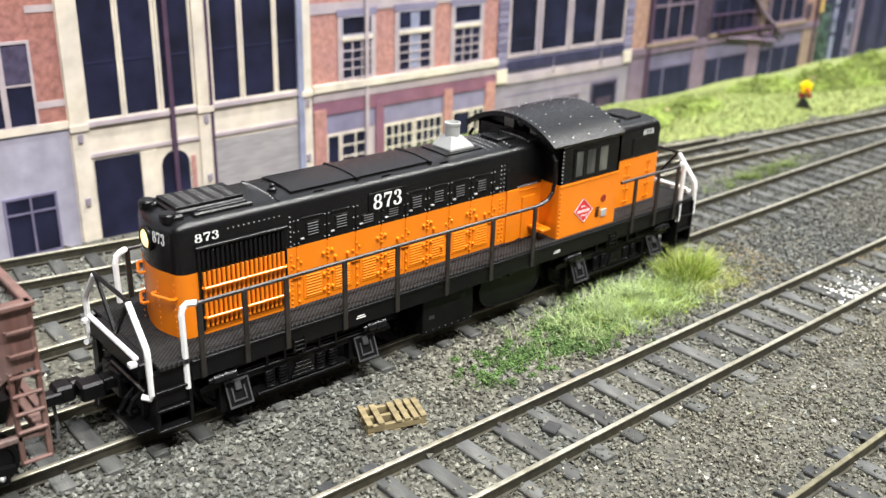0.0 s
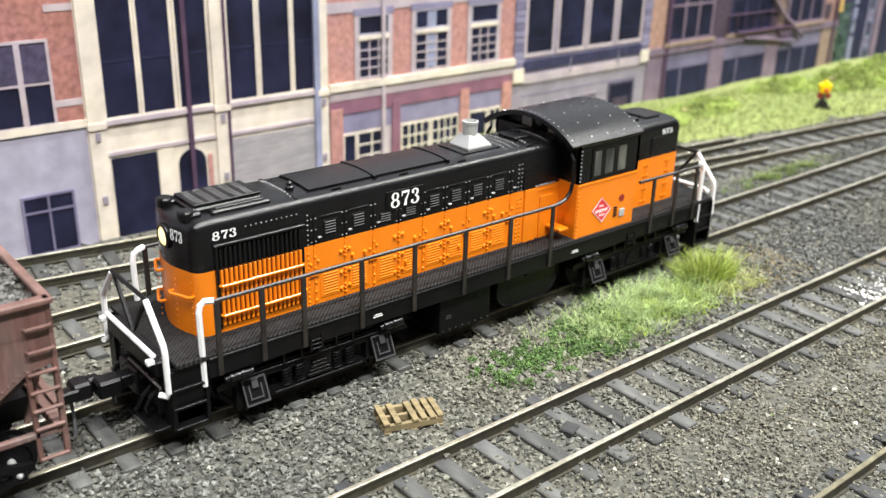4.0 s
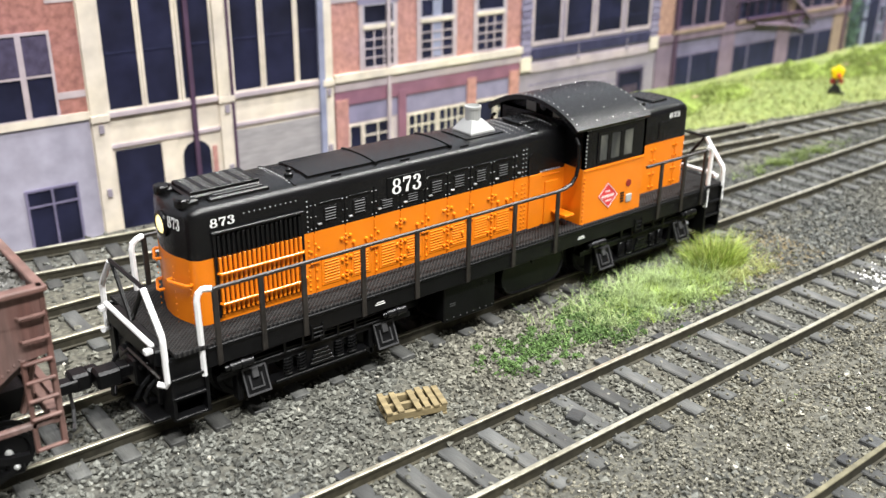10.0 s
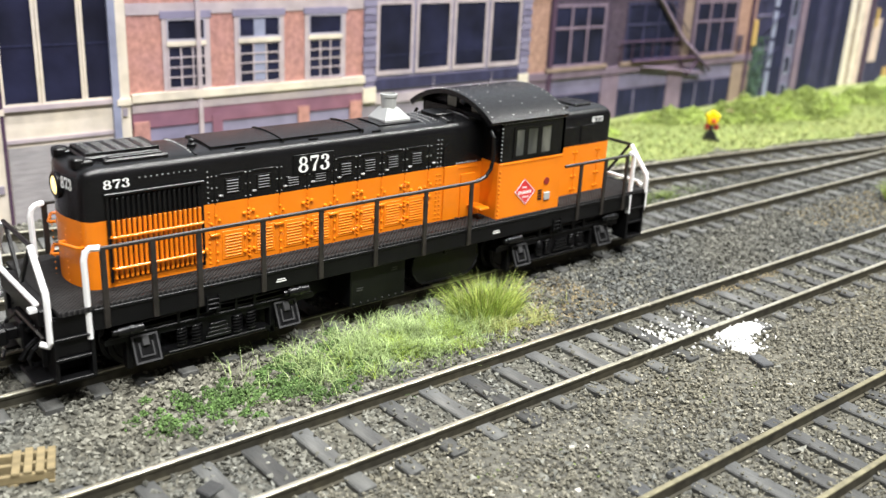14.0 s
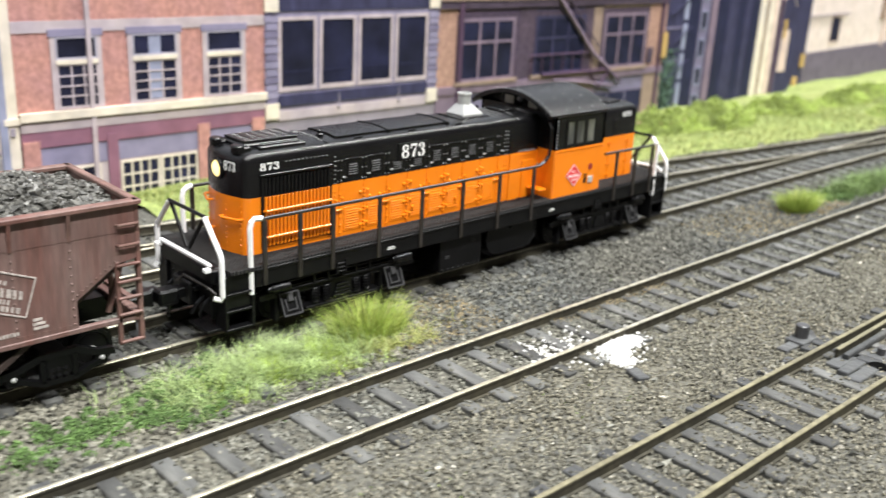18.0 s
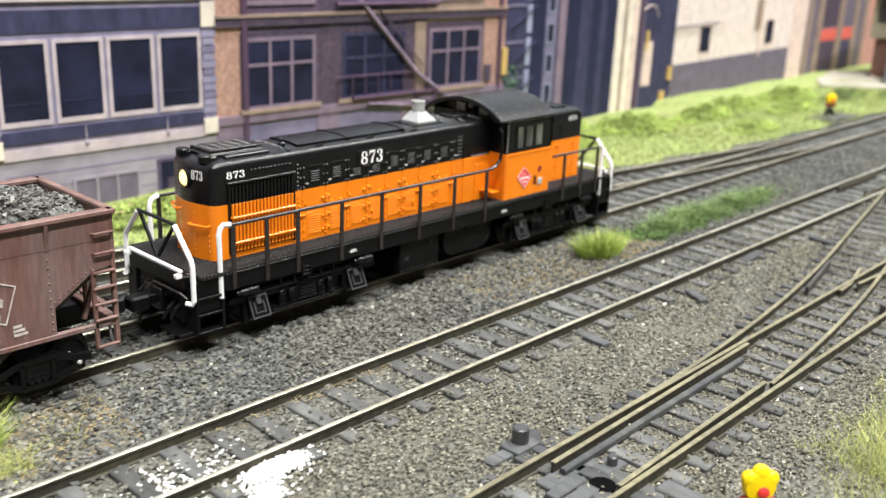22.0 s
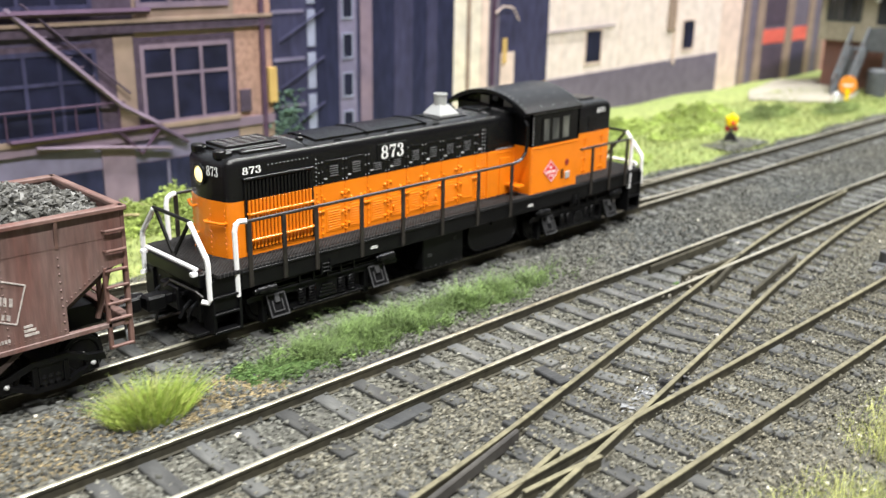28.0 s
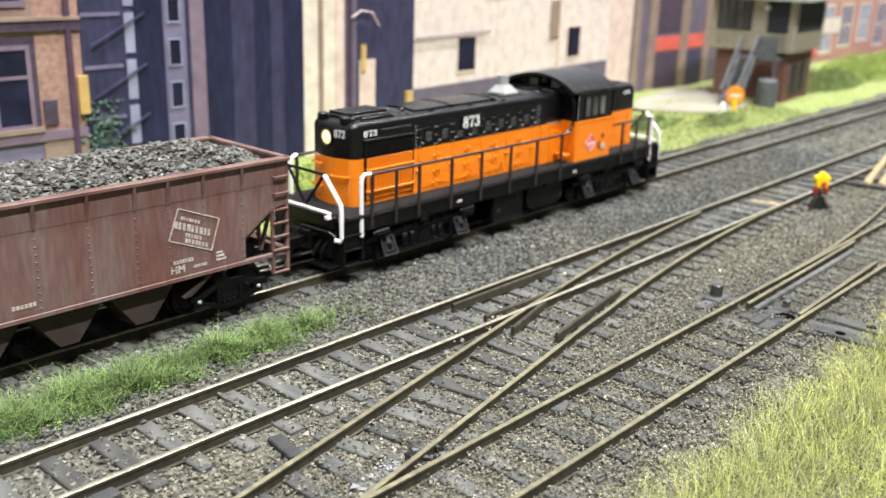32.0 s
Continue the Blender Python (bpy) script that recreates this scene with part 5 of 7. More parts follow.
for z, sy in ((14.6, -1), (16.2, 1), (12.4, 1)):
    part("nose_grab", Geo().tube([(-41.6, sy * 4.1, z), (-42.3, sy * 4.35, z), (-42.6, sy * 4.1, z), (-43.55, sy * 1.7, z), (-43.5, sy * 1.3, z), (-42.9, sy * 1.25, z)], 0.19), M_ORANGE, loco)
riv = Geo()
for y in (-4.3, -2.2, 2.2):
    for i in range(10):
        riv.dome((-43.05 + (0.9 if abs(y) > 4 else 0.0), y, 9.6 + i * 0.75), (-1, 0, 0), 0.14, 0.09)
part("nose_rivets", riv, M_ORANGE, lower, "", True)["kind"] = "stuff"

# walkway and frame
part("walkway", Geo().box(-46.6, 46.6, -9.1, 9.1, 9.15, 9.7, 0.06), M_WALK, loco, "dark cross-hatched walkway")
for side in (-1, 1):
    a, b = sorted((side * 8.6, side * 9.15))
    part("side_sill", Geo().box(-43.0, 43.0, a, b, 6.9, 9.2, 0.08).box(-43.0, 43.0, *sorted((side * 8.9, side * 9.3)), 9.0, 9.4, 0.08), M_FRAME, loco)
    for x in (-20.6, 14.2):
        w = Geo()
        for k in range(2):
            w.box(x - 0.55 - 0.15 * k, x + 0.55 + 0.15 * k, *sorted((side * 9.14, side * 9.18)), 8.05 - k * 0.26, 8.18 - k * 0.26)
        part("stencil", w, M_LETTER, loco)["kind"] = "stuff"
    for x in (-29.5, 26.5):
        stp = Geo()
        for k in range(3):
            stp.box(x - 0.75, x + 0.75, *sorted((side * 9.0, side * 9.35)), 6.3 + k * 0.55, 6.5 + k * 0.55, 0.05)
        stp.box(x - 0.85, x - 0.62, *sorted((side * 9.0, side * 9.35)), 6.1, 8.0).box(x + 0.62, x + 0.85, *sorted((side * 9.0, side * 9.35)), 6.1, 8.0)
        part("side_ladder", stp, M_FRAME, loco)
part("underframe", Geo().box(-44, 44, -5.5, 5.5, 5.2, 9.2), M_FRAME, loco)

# handrails along both sides
for side in (-1, 1):
    y = side * 9.25
    rail_a = [(-41.9, y, 16.0), (8.6, y, 16.0), (10.2, y, 16.1), (11.3, y, 16.5)]
    part("handrail", Geo().tube(rail_a, 0.24), M_RAILING, loco)
    part("handrail", Geo().tube([(27.2, y, 15.9), (41.5, y, 15.9)], 0.24), M_RAILING, loco)
    for x in (-41.7, -36.3, -31.0, -23.0, -15.1, -6.9, 1.0, 8.9, 30.7, 36.2, 41.2):
        post = part("stanchion", Geo().box(x - 0.32, x + 0.32, *sorted((side * 9.1, side * 9.45)), 7.0, 16.1, 0.08), M_RAILING, loco)

# ends: pilots, steps, couplers and white rails
for end in (-1, 1):
    e = end

    def ex(x):
        return e * x
    xa, xb = sorted((ex(45.6), ex(47.4)))
    part("pilot", Geo().box(xa, xb, -6.4, 6.4, 2.6, 9.6, 0.2).box(*sorted((ex(46.8), ex(48.0))), -6.9, 6.9, 7.6, 9.5, 0.15), M_FRAME, loco)
    bolts = Geo()
    for i in range(7):
        bolts.dome((ex(47.45), -4.5 + i * 1.5, 6.3), (e, 0, 0), 0.2, 0.2)
    part("pilot_bolts", bolts, M_FRAME, loco, "", True)["kind"] = "stuff"
    part("foot_plate", Geo().box(*sorted((ex(46.0), ex(49.2))), -7.6, -2.6, 1.4, 1.8, 0.08, None).box(*sorted((ex(46.0), ex(49.2))), 2.6, 7.6, 1.4, 1.8, 0.08), M_FRAME, loco)
    for side in (-1, 1):
        g = Geo()
        for z in (1.6, 4.1, 6.4):
            g.box(*sorted((ex(43.4), ex(47.2))), *sorted((side * 6.2, side * 9.0)), z, z + 0.35, 0.06)
        g.box(*sorted((ex(43.1), ex(43.5))), *sorted((side * 6.2, side * 9.0)), 1.6, 8.5).box(*sorted((ex(46.9), ex(47.3))), *sorted((side * 6.2, side * 8.9)), 1.6, 8.9)
        g.box(*sorted((ex(43.3), ex(47.1))), *sorted((side * 8.35, side * 8.6)), 4.6, 9.1)
        g.box(*sorted((ex(43.3), ex(47.1))), *sorted((side * 6.0, side * 6.3)), 1.6, 9.1)
        part("step_well", g, M_FRAME, loco)
        y = side * 8.7
        part("white_rail", Geo().tube([(ex(43.4), y, 6.0), (ex(43.5), y, 14.8), (ex(43.3), y, 15.6), (ex(42.8), y, 16.0), (ex(41.9), side * 9.2, 16.05)], 0.36), M_WHITE, loco, "white corner handrail")
        part("white_rail", Geo().tube([(ex(48.3), side * 7.8, 6.2), (ex(47.6), side * 8.4, 6.0), (ex(47.5), side * 8.6, 6.5), (ex(47.5), side * 8.5, 11.2), (ex(47.5), side * 8.3, 11.9),
             (ex(47.5), side * 4.6, 15.9)], 0.36), M_WHITE, loco, "white end handrail")
        part("rail_brace", Geo().tube([(ex(47.4), side * 4.3, 15.8), (ex(47.5), side * 0.2, 10.6)], 0.27, 5), M_FRAME, loco)
    part("end_rail", Geo().tube([(ex(47.5), -4.7, 16.0), (ex(47.5), 4.7, 16.0)], 0.26), M_FRAME, loco)
    part("drop_step", Geo().box(*sorted((ex(47.7), ex(48.3))), -6.6, 6.6, 9.9, 10.35, 0.12).box(*sorted((ex(48.0), ex(48.9))), -6.9, -6.1, 9.3, 9.9, 0.1)
         .box(*sorted((ex(48.0), ex(48.9))), 6.1, 6.9, 9.3, 9.9, 0.1), M_WHITE, loco, "white drop step edge")
    coupler = part("coupler", Geo().box(*sorted((ex(47.0), ex(50.6))), -0.9, 0.9, 4.2, 5.6, 0.15).box(*sorted((ex(49.8), ex(52.6))), -1.7, 0.6, 3.9, 6.0, 0.3)
                   .box(*sorted((ex(51.6), ex(53.2))), 0.2, 1.6, 4.0, 5.9, 0.3), M_FRAME, loco)
    part("trip_pin", Geo().tube([(ex(50.4), 0, 4.2), (ex(50.6), 0.2, 2.0), (ex(50.0), 1.2, 1.2), (ex(49.4), 2.6, 1.5)], 0.2), M_STEELGREY, coupler)
    part("coupler_pocket", Geo().box(*sorted((ex(46.6), ex(48.7))), -2.3, 2.3, 3.4, 6.7, 0.2).box(*sorted((ex(47.2), ex(48.3))), -3.0, 3.0, 5.6, 6.2, 0.12), M_FRAME, loco)
    part("cut_lever", Geo().tube([(ex(47.9), -7.6, 6.6), (ex(48.3), -6.6, 7.2), (ex(48.3), 0, 7.1), (ex(49.0), 0.6, 6.2)], 0.18), M_RAILING, loco)
    for y in (-5.2, 2.7, 4.1):
        part("air_hose", Geo().tube([(ex(47.4), y, 5.2), (ex(48.4), y - 0.1, 4.6), (ex(48.9), y, 3.6), (ex(48.6), y + 0.3, 2.7)], 0.26), M_FRAME, loco)
    part("pilot_rib", Geo().box(*sorted((ex(47.3), ex(47.8))), -6.3, -5.7, 2.7, 7.2, 0.08), M_FRAME, loco)
    part("pilot_rib", Geo().box(*sorted((ex(47.3), ex(47.8))), 5.7, 6.3, 2.7, 7.2, 0.08), M_FRAME, loco)
    part("air_hose", Geo().tube([(ex(47.4), -3.6, 5.0), (ex(48.6), -3.8, 4.2), (ex(49.3), -3.7, 3.0)], 0.3), M_FRAME, loco)

# tanks and boxes between the trucks
for side in (-1, 1):
    a, b = sorted((side * 3.0, side * 8.2))
    box = part("battery_box", Geo().box(-9.9, -1.1, a, b, 1.4, 7.2, 0.15), M_FRAME, loco)
    d = Geo()
    for i in range(8):
        for z in (1.9, 6.7):
            d.dome((-9.4 + i * 1.12, side * 8.2, z), (0, side, 0), 0.13, 0.14)
    for x, z in ((-8.5, 3.6), (-3.0, 5.4)):
        d.box(x - 0.45, x + 0.45, *sorted((side * 8.2, side * 8.26)), z, z + 0.12).box(x - 0.45, x + 0.45, *sorted((side * 8.2, side * 8.26)), z + 0.3, z + 0.42)
    part("box_rivets", d, M_STEELGREY, box, "", True)["kind"] = "stuff"
    oval = [(2.9 + 2.6 * math.cos(t), 4.9 + 2.75 * math.sin(t)) for t in np.linspace(math.pi / 2, 3 * math.pi / 2, 9)] + \
           [(9.4 + 2.6 * math.cos(t), 4.9 + 2.75 * math.sin(t)) for t in np.linspace(-math.pi / 2, math.pi / 2, 9)]
    tank = part("fuel_tank", Geo().prism(oval, "y", *sorted((side * 2.0, side * 7.8))), M_FRAME, loco, "", True)
    rim = Geo()
    for i in range(len(oval)):
        p, q = oval[i], oval[(i + 1) % len(oval)]
        rim.tube([(p[0], side * 7.85, p[1]), (q[0], side * 7.85, q[1])], 0.14, 5)
    rim.box(5.6, 6.1, *sorted((side * 7.7, side * 8.2)), 5.9, 8.0, 0.06).box(6.4, 6.8, *sorted((side * 7.7, side * 8.1)), 6.2, 8.0, 0.06)
    part("tank_rim", rim, M_FRAME, tank)
part("centre_sill", Geo().box(-16, 16, -3.0, 3.0, 2.2, 6.5), M_FRAME, loco)

# trucks
loco_axles = []
for xc in (-28.6, 28.6):
    truck = part("truck", Geo().box(xc - 11, xc + 11, -4.2, 4.2, 2.6, 5.4), M_FRAME, loco)
    for side in (-1, 1):
        y0, y1 = sorted((side * 6.8, side * 8.1))
        sf = part("side_frame", Geo().prism([(xc - 13.2, 4.3), (xc + 13.2, 4.3), (xc + 13.2, 4.9), (xc + 11, 5.6), (xc - 11, 5.6), (xc - 13.2, 4.9)], "y", y0, y1), M_FRAME, truck)
        part("truck_bolster", Geo().box(xc - 1.9, xc + 1.9, y0, y1, 1.8, 4.4, 0.1), M_FRAME, truck)
        part("equalizer", Geo().prism([(xc - 7.4, 1.0), (xc - 6.4, 1.5), (xc + 6.4, 1.5), (xc + 7.4, 1.0), (xc + 7.4, 1.7), (xc + 6.2, 2.1), (xc - 6.2, 2.1), (xc - 7.4, 1.7)], "y", y0, y1), M_FRAME, truck)
        for dx in (-10.5, -7.3, 7.3, 10.5):
            part("pedestal_leg", Geo().box(xc + dx - 0.35, xc + dx + 0.35, y0, y1, 0.9, 4.4, 0.08), M_FRAME, truck)
        part("frame_rim", Geo().box(xc - 6.2, xc + 6.2, *sorted((side * 8.0, side * 8.5)), 1.6, 2.0, 0.08).box(xc - 12.8, xc + 12.8, *sorted((side * 8.0, side * 8.4)), 5.0, 5.3, 0.08), M_FRAME, truck)
        for dx in (-8.9, 8.9):
            part("journal_box", Geo().box(xc + dx - 1.2, xc + dx + 1.2, *sorted((side * 7.6, side * 8.5)), 2.0, 4.8, 0.15), M_FRAME, truck)
            tilt = Matrix.Translation((xc + dx, side * 8.75, 3.3)) @ Matrix.Rotation(side * radians(24), 4, "X")
            out = [sorted((side * a, side * b)) for a, b in ((-0.25, 0.12), (0.12, 0.3), (0.1, 0.5))]
            part("lid_plate", Geo().box(-1.5, 1.5, *out[0], -1.6, 1.6, 0.08, tilt), M_FRAME, truck)
            # lighter grey on frame, rib and latch paints the light they catch
            for name, g in (("journal_lid", lattice([-1.5, -1.3, 1.3, 1.5], [-1.6, -1.38, 1.38, 1.6], *out[1])),
                            ("lid_rib", Geo().prism([(-0.85, 0.7), (-0.85, -0.95), (0.85, -0.95), (0.85, 0.7), (0.67, 0.7), (0.67, -0.77), (-0.67, -0.77), (-0.67, 0.7)], "y", *out[1])),
                            ("lid_latch", Geo().box(-0.4, 0.4, *out[2], 0.3, 1.5, 0.08))):
                g.v = [tuple(tilt @ Vector(p)) for p in g.v]
                part(name, g, M_STEELGREY, truck, "grey journal lid with lit edges painted in" if name == "journal_lid" else "")
            part("brake_cylinder", Geo().cyl((xc + dx * 1.18 - 1.5, side * 8.95, 6.05), (xc + dx * 1.18 + 1.3, side * 8.95, 6.05), 0.52, n=14)
                 .cyl((xc + dx * 1.18 - 2.1, side * 8.95, 6.05), (xc + dx * 1.18 - 1.4, side * 8.95, 6.05), 0.34, n=10).cyl((xc + dx * 1.18 - 0.2, side * 8.95, 6.05), (xc + dx * 1.18 + 0.2, side * 8.95, 6.05), 0.62, n=14), M_BLACK, truck, "", True)
        for dx in (-4.4, -2.6, 2.6, 4.4):
            coil = [(xc + dx + 0.55 * math.cos(q), side * 8.15 + 0.35 * math.sin(q), 2.1 + q * 0.065) for q in np.linspace(0, 12 * math.pi, 72)]
            part("spring", Geo().tube(coil, 0.13, 5), M_BLACK, truck)
        lf = Geo()
        for k in range(4):
            lf.box(xc - 1.6 + 0.2 * k, xc + 1.6 - 0.2 * k, *sorted((side * 7.9, side * 8.5)), 2.3 + 0.5 * k, 2.7 + 0.5 * k, 0.06)
        part("leaf_spring", lf, M_BLACK, truck)
        lk = Geo().tube([(xc - 9.5, side * 8.3, 6.3), (xc - 3, side * 8.3, 6.6), (xc + 3, side * 8.3, 6.2), (xc + 9.5, side * 8.3, 6.4)], 0.16)
        for k in range(5):
            lk.box(xc - 5 + 2.4 * k, xc - 4.7 + 2.4 * k, *sorted((side * 8.2, side * 8.5)), 5.2, 6.6)
        part("brake_rigging", lk, M_FRAME, truck)
    for dx in (-8.9, 8.9):
        axle = part("wheelset", Geo().cyl((0, -6, 0), (0, 6, 0), 0.8, n=10), M_STEELGREY, loco)
        axle.matrix_basis = pose((xc + dx) * MM, 0, 3.15 * MM)
        for sy in (-1, 1):
            part("wheel", Geo().lathe([(1.0, -0.9), (2.4, -0.7), (2.6, -0.9), (3.15, -0.9), (3.2, 0.4), (3.6, 0.5), (3.6, 0.8), (1.0, 0.9)] if sy > 0 else
                 [(1.0, 0.9), (2.4, 0.7), (2.6, 0.9), (3.15, 0.9), (3.2, -0.4), (3.6, -0.5), (3.6, -0.8), (1.0, -0.9)], (0, -sy * 4.6, 0), "y", 24), M_FRAME, axle)
        loco_axles.append((axle, xc + dx, 3.15))

# ---- hopper car behind the locomotive ----
hopper = thing("hopper_car", "weathered oxide red hopper car heaped with black coal", "railway car")
HX1, HX0 = -58.4, -125.6
side_poly = [(HX1, 20.9), (HX1, 14.4), (-61.2, 14.0), (-66.1, 10.6), (-66.1, 7.0), (HX0 + 7.7, 7.0), (HX0 + 7.7, 10.6), (HX0 + 2.8, 14.0), (HX0, 14.4), (HX0, 20.9)]
ribs_x = [-66.5, -72.7, -78.0, -82.7, -89.0, -95.6, -101.5, -107.0, -113.0, -118.2]
for side in (-1, 1):
    panel = part("side_panel", Geo().prism(side_poly, "y", *sorted((side * 8.9, side * 9.4))), M_HOPPER, hopper, "streaked oxide red side with grey weathering")
    part("top_sill", Geo().box(HX0, HX1, *sorted((side * 8.7, side * 9.95)), 20.7, 21.3, 0.12), M_HOPPER2, hopper)
    part("upper_band", Geo().box(HX0 + 0.2, HX1 - 0.2, *sorted((side * 9.3, side * 9.44)), 17.7, 20.75), M_HOPPER, hopper, "paler red upper side band")
    part("side_sill", Geo().box(HX0 + 1.0, HX1 - 1.0, *sorted((side * 8.8, side * 9.5)), 6.75, 7.4, 0.1), M_HOPPER, hopper)
    for x in ribs_x:
        part("side_post", Geo().prism([(side * 9.5, 20.8), (side * 9.9, 20.8), (side * 9.6, 18.4), (side * 9.5, 17.6)], "x", x - 0.2, x + 0.2), M_HOPPER2, hopper)
    riv = Geo()
    for x in ribs_x:
        z = 8.0
        while z < 20:
            if z < 17.4:
                riv.dome((x, side * 9.4, z), (0, side, 0), 0.13, 0.14, 6)
            z += 0.95
    for i in range(90):
        riv.dome((HX0 + 8.4 + i * 0.57, side * 9.4, 7.9), (0, side, 0), 0.07, 0.07, 5)
    for i in range(9):
        riv.dome((-66.0 + i * 0.56, side * 9.4, 11.3 + i * 0.38), (0, side, 0), 0.12, 0.13, 5)
    part("side_rivets", riv, M_HOPPER, panel)["kind"] = "stuff"
    # emblem and data: plain shapes
    em = Geo()
    ring = [(-76.5, 16.8), (-70.3, 14.3), (-71.7, 10.1), (-78.1, 12.7)]
    for i in range(4):
        p, q = ring[i], ring[(i + 1) % 4]
        em.tube([(p[0], side * 9.43, p[1]), (q[0], side * 9.43, q[1])], 0.10, 4)
    def bar(x, z, w, h, lean=0.0):
        em.prism([(x, z), (x + w, z - 0.40 * w), (x + w + lean, z - 0.40 * w + h), (x + lean, z + h)], "y", *sorted((side * 9.40, side * 9.45)))
    for x0, rise, count, step, w, h in ((-76.2, 3.35, 7, 0.42, 0.26, 0.42), (-77.2, 1.95, 9, 0.62, 0.44, 0.95), (-75.6, 1.15, 6, 0.42, 0.28, 0.5), (-75.7, 0.3, 7, 0.5, 0.34, 0.6)):
        for i in range(count):
            x = x0 + i * step
            bar(x, 12.7 - 0.406 * (x + 78.1) + rise, w * (0.8 if i % 3 else 1.1), h, 0.12)
    part("emblem", em, M_FADED, panel, "faded outlined diamond emblem")
    dat = Geo()
    yy = sorted((side * 9.40, side * 9.45))
    for i in range(7):
        dat.box(-77.6 + i * 0.45, -77.3 + i * 0.45, *yy, 9.25, 9.75)
    lettering("car_class", "HM", 1.5, pose(-77.0 * MM, side * 9.44 * MM, 8.45 * MM, 90, 0, 0 if side < 0 else 180), M_FADED, panel, 0.03)
    for i in range(6):
        dat.box(-74.6 + i * 0.36, -74.35 + i * 0.36, *yy, 8.2, 8.6)
    for k in range(3):
        dat.box(-71.0, -69.4 - 0.3 * k, *yy, 8.4 + k * 0.5, 8.7 + k * 0.5)
    for i in range(6):
        dat.box(-99.0 + i * 0.5, -98.65 + i * 0.5, *yy, 8.5, 9.0)
    part("stencil", dat, M_FADED, panel)["kind"] = "stuff"
    # end ladders and grab irons
    for xe, e in ((HX1, 1), (HX0, -1)):
        def hx(d):
            return xe - e * d
        part("corner_post", Geo().box(*sorted((hx(0.0), hx(0.55))), *sorted((side * 8.8, side * 9.5)), 4.0, 20.8, 0.08), M_HOPPER2, hopper)
        part("ladder_stile", Geo().box(*sorted((hx(2.6), hx(3.1))), *sorted((side * 9.0, side * 9.5)), 4.0, 14.2, 0.08), M_HOPPER2, hopper)
        for z in (4.2, 7.6, 9.6, 11.6, 13.6):
            part("ladder_rung", Geo().box(*sorted((hx(0.2), hx(3.0))), *sorted((side * 9.3, side * 9.75)), z, z + 0.32, 0.08), M_HOPPER2, hopper)
        for z in (16.2, 18.6):
            part("grab_iron", Geo().tube([(hx(0.3), side * 9.4, z), (hx(0.35), side * 9.9, z), (hx(2.7), side * 9.9, z), (hx(2.8), side * 9.4, z)], 0.17), M_HOPPER2, hopper)
        part("inner_post", Geo().tube([(hx(3.0), side * 6.5, 7.2), (hx(0.6), side * 6.5, 14.6)], 0.35, 6).tube([(hx(1.4), side * 4.0, 7.2), (hx(1.4), side * 4.0, 15.0)], 0.35, 6), M_HOPPER2, hopper)
for xe, e in ((HX1, 1), (HX0, -1)):
    def hx(d):
        return xe - e * d
    part("end_panel", Geo().box(*sorted((hx(0.0), hx(0.5))), -9.4, 9.4, 14.4, 21.0, 0.08), M_HOPPER, hopper)
    part("top_end_sill", Geo().box(*sorted((hx(-0.25), hx(0.7))), -9.9, 9.9, 20.7, 21.3, 0.12), M_HOPPER2, hopper)
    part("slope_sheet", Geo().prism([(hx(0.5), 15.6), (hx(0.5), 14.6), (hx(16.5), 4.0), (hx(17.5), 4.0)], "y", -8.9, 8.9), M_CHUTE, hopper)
    part("end_sill", Geo().box(*sorted((hx(0.0), hx(1.2))), -9.4, 9.4, 6.6, 7.8, 0.1), M_HOPPER2, hopper)
    part("coupler", Geo().box(*sorted((hx(-0.0), hx(6))), -1.0, 1.0, 4.2, 6.4, 0.15).box(*sorted((hx(-4.2), hx(0))), -0.8, 0.8, 4.2, 5.6, 0.2)
         .box(*sorted((hx(-5.6), hx(-3.4))), -0.6, 1.7, 3.9, 6.0, 0.3), M_FRAME, hopper)
    part("trip_pin", Geo().tube([(hx(-3.2), 0, 4.2), (hx(-3.3), -0.2, 2.0), (hx(-2.8), -1.6, 1.0), (hx(-2.3), -3.0, 1.2)], 0.2), M_STEELGREY, hopper)
    part("brake_plank", Geo().box(*sorted((hx(-0.6), hx(0.2))), -6.0, 6.0, 7.9, 8.2, 0.06), M_HOPPER2, hopper)
part("centre_sill", Geo().box(HX0 + 1, HX1 - 1, -1.5, 1.5, 5.0, 7.2), M_FRAME, hopper)
for xc in (-81.6, -92.0, -102.4):
    bay = [(xc - 5.4, 7.3), (xc + 5.4, 7.3), (xc + 1.6, 2.4), (xc + 1.2, 1.9), (xc - 1.2, 1.9), (xc - 1.6, 2.4)]
    for a, b in ((-8.2, -1.7), (1.7, 8.2)):
        chute = part("discharge_bay", Geo().prism(bay, "y", a, b), M_CHUTE, hopper, "brown discharge bay with underside shade painted in")
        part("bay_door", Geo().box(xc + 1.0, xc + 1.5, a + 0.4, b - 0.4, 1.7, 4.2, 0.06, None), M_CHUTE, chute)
hopper_axles = []
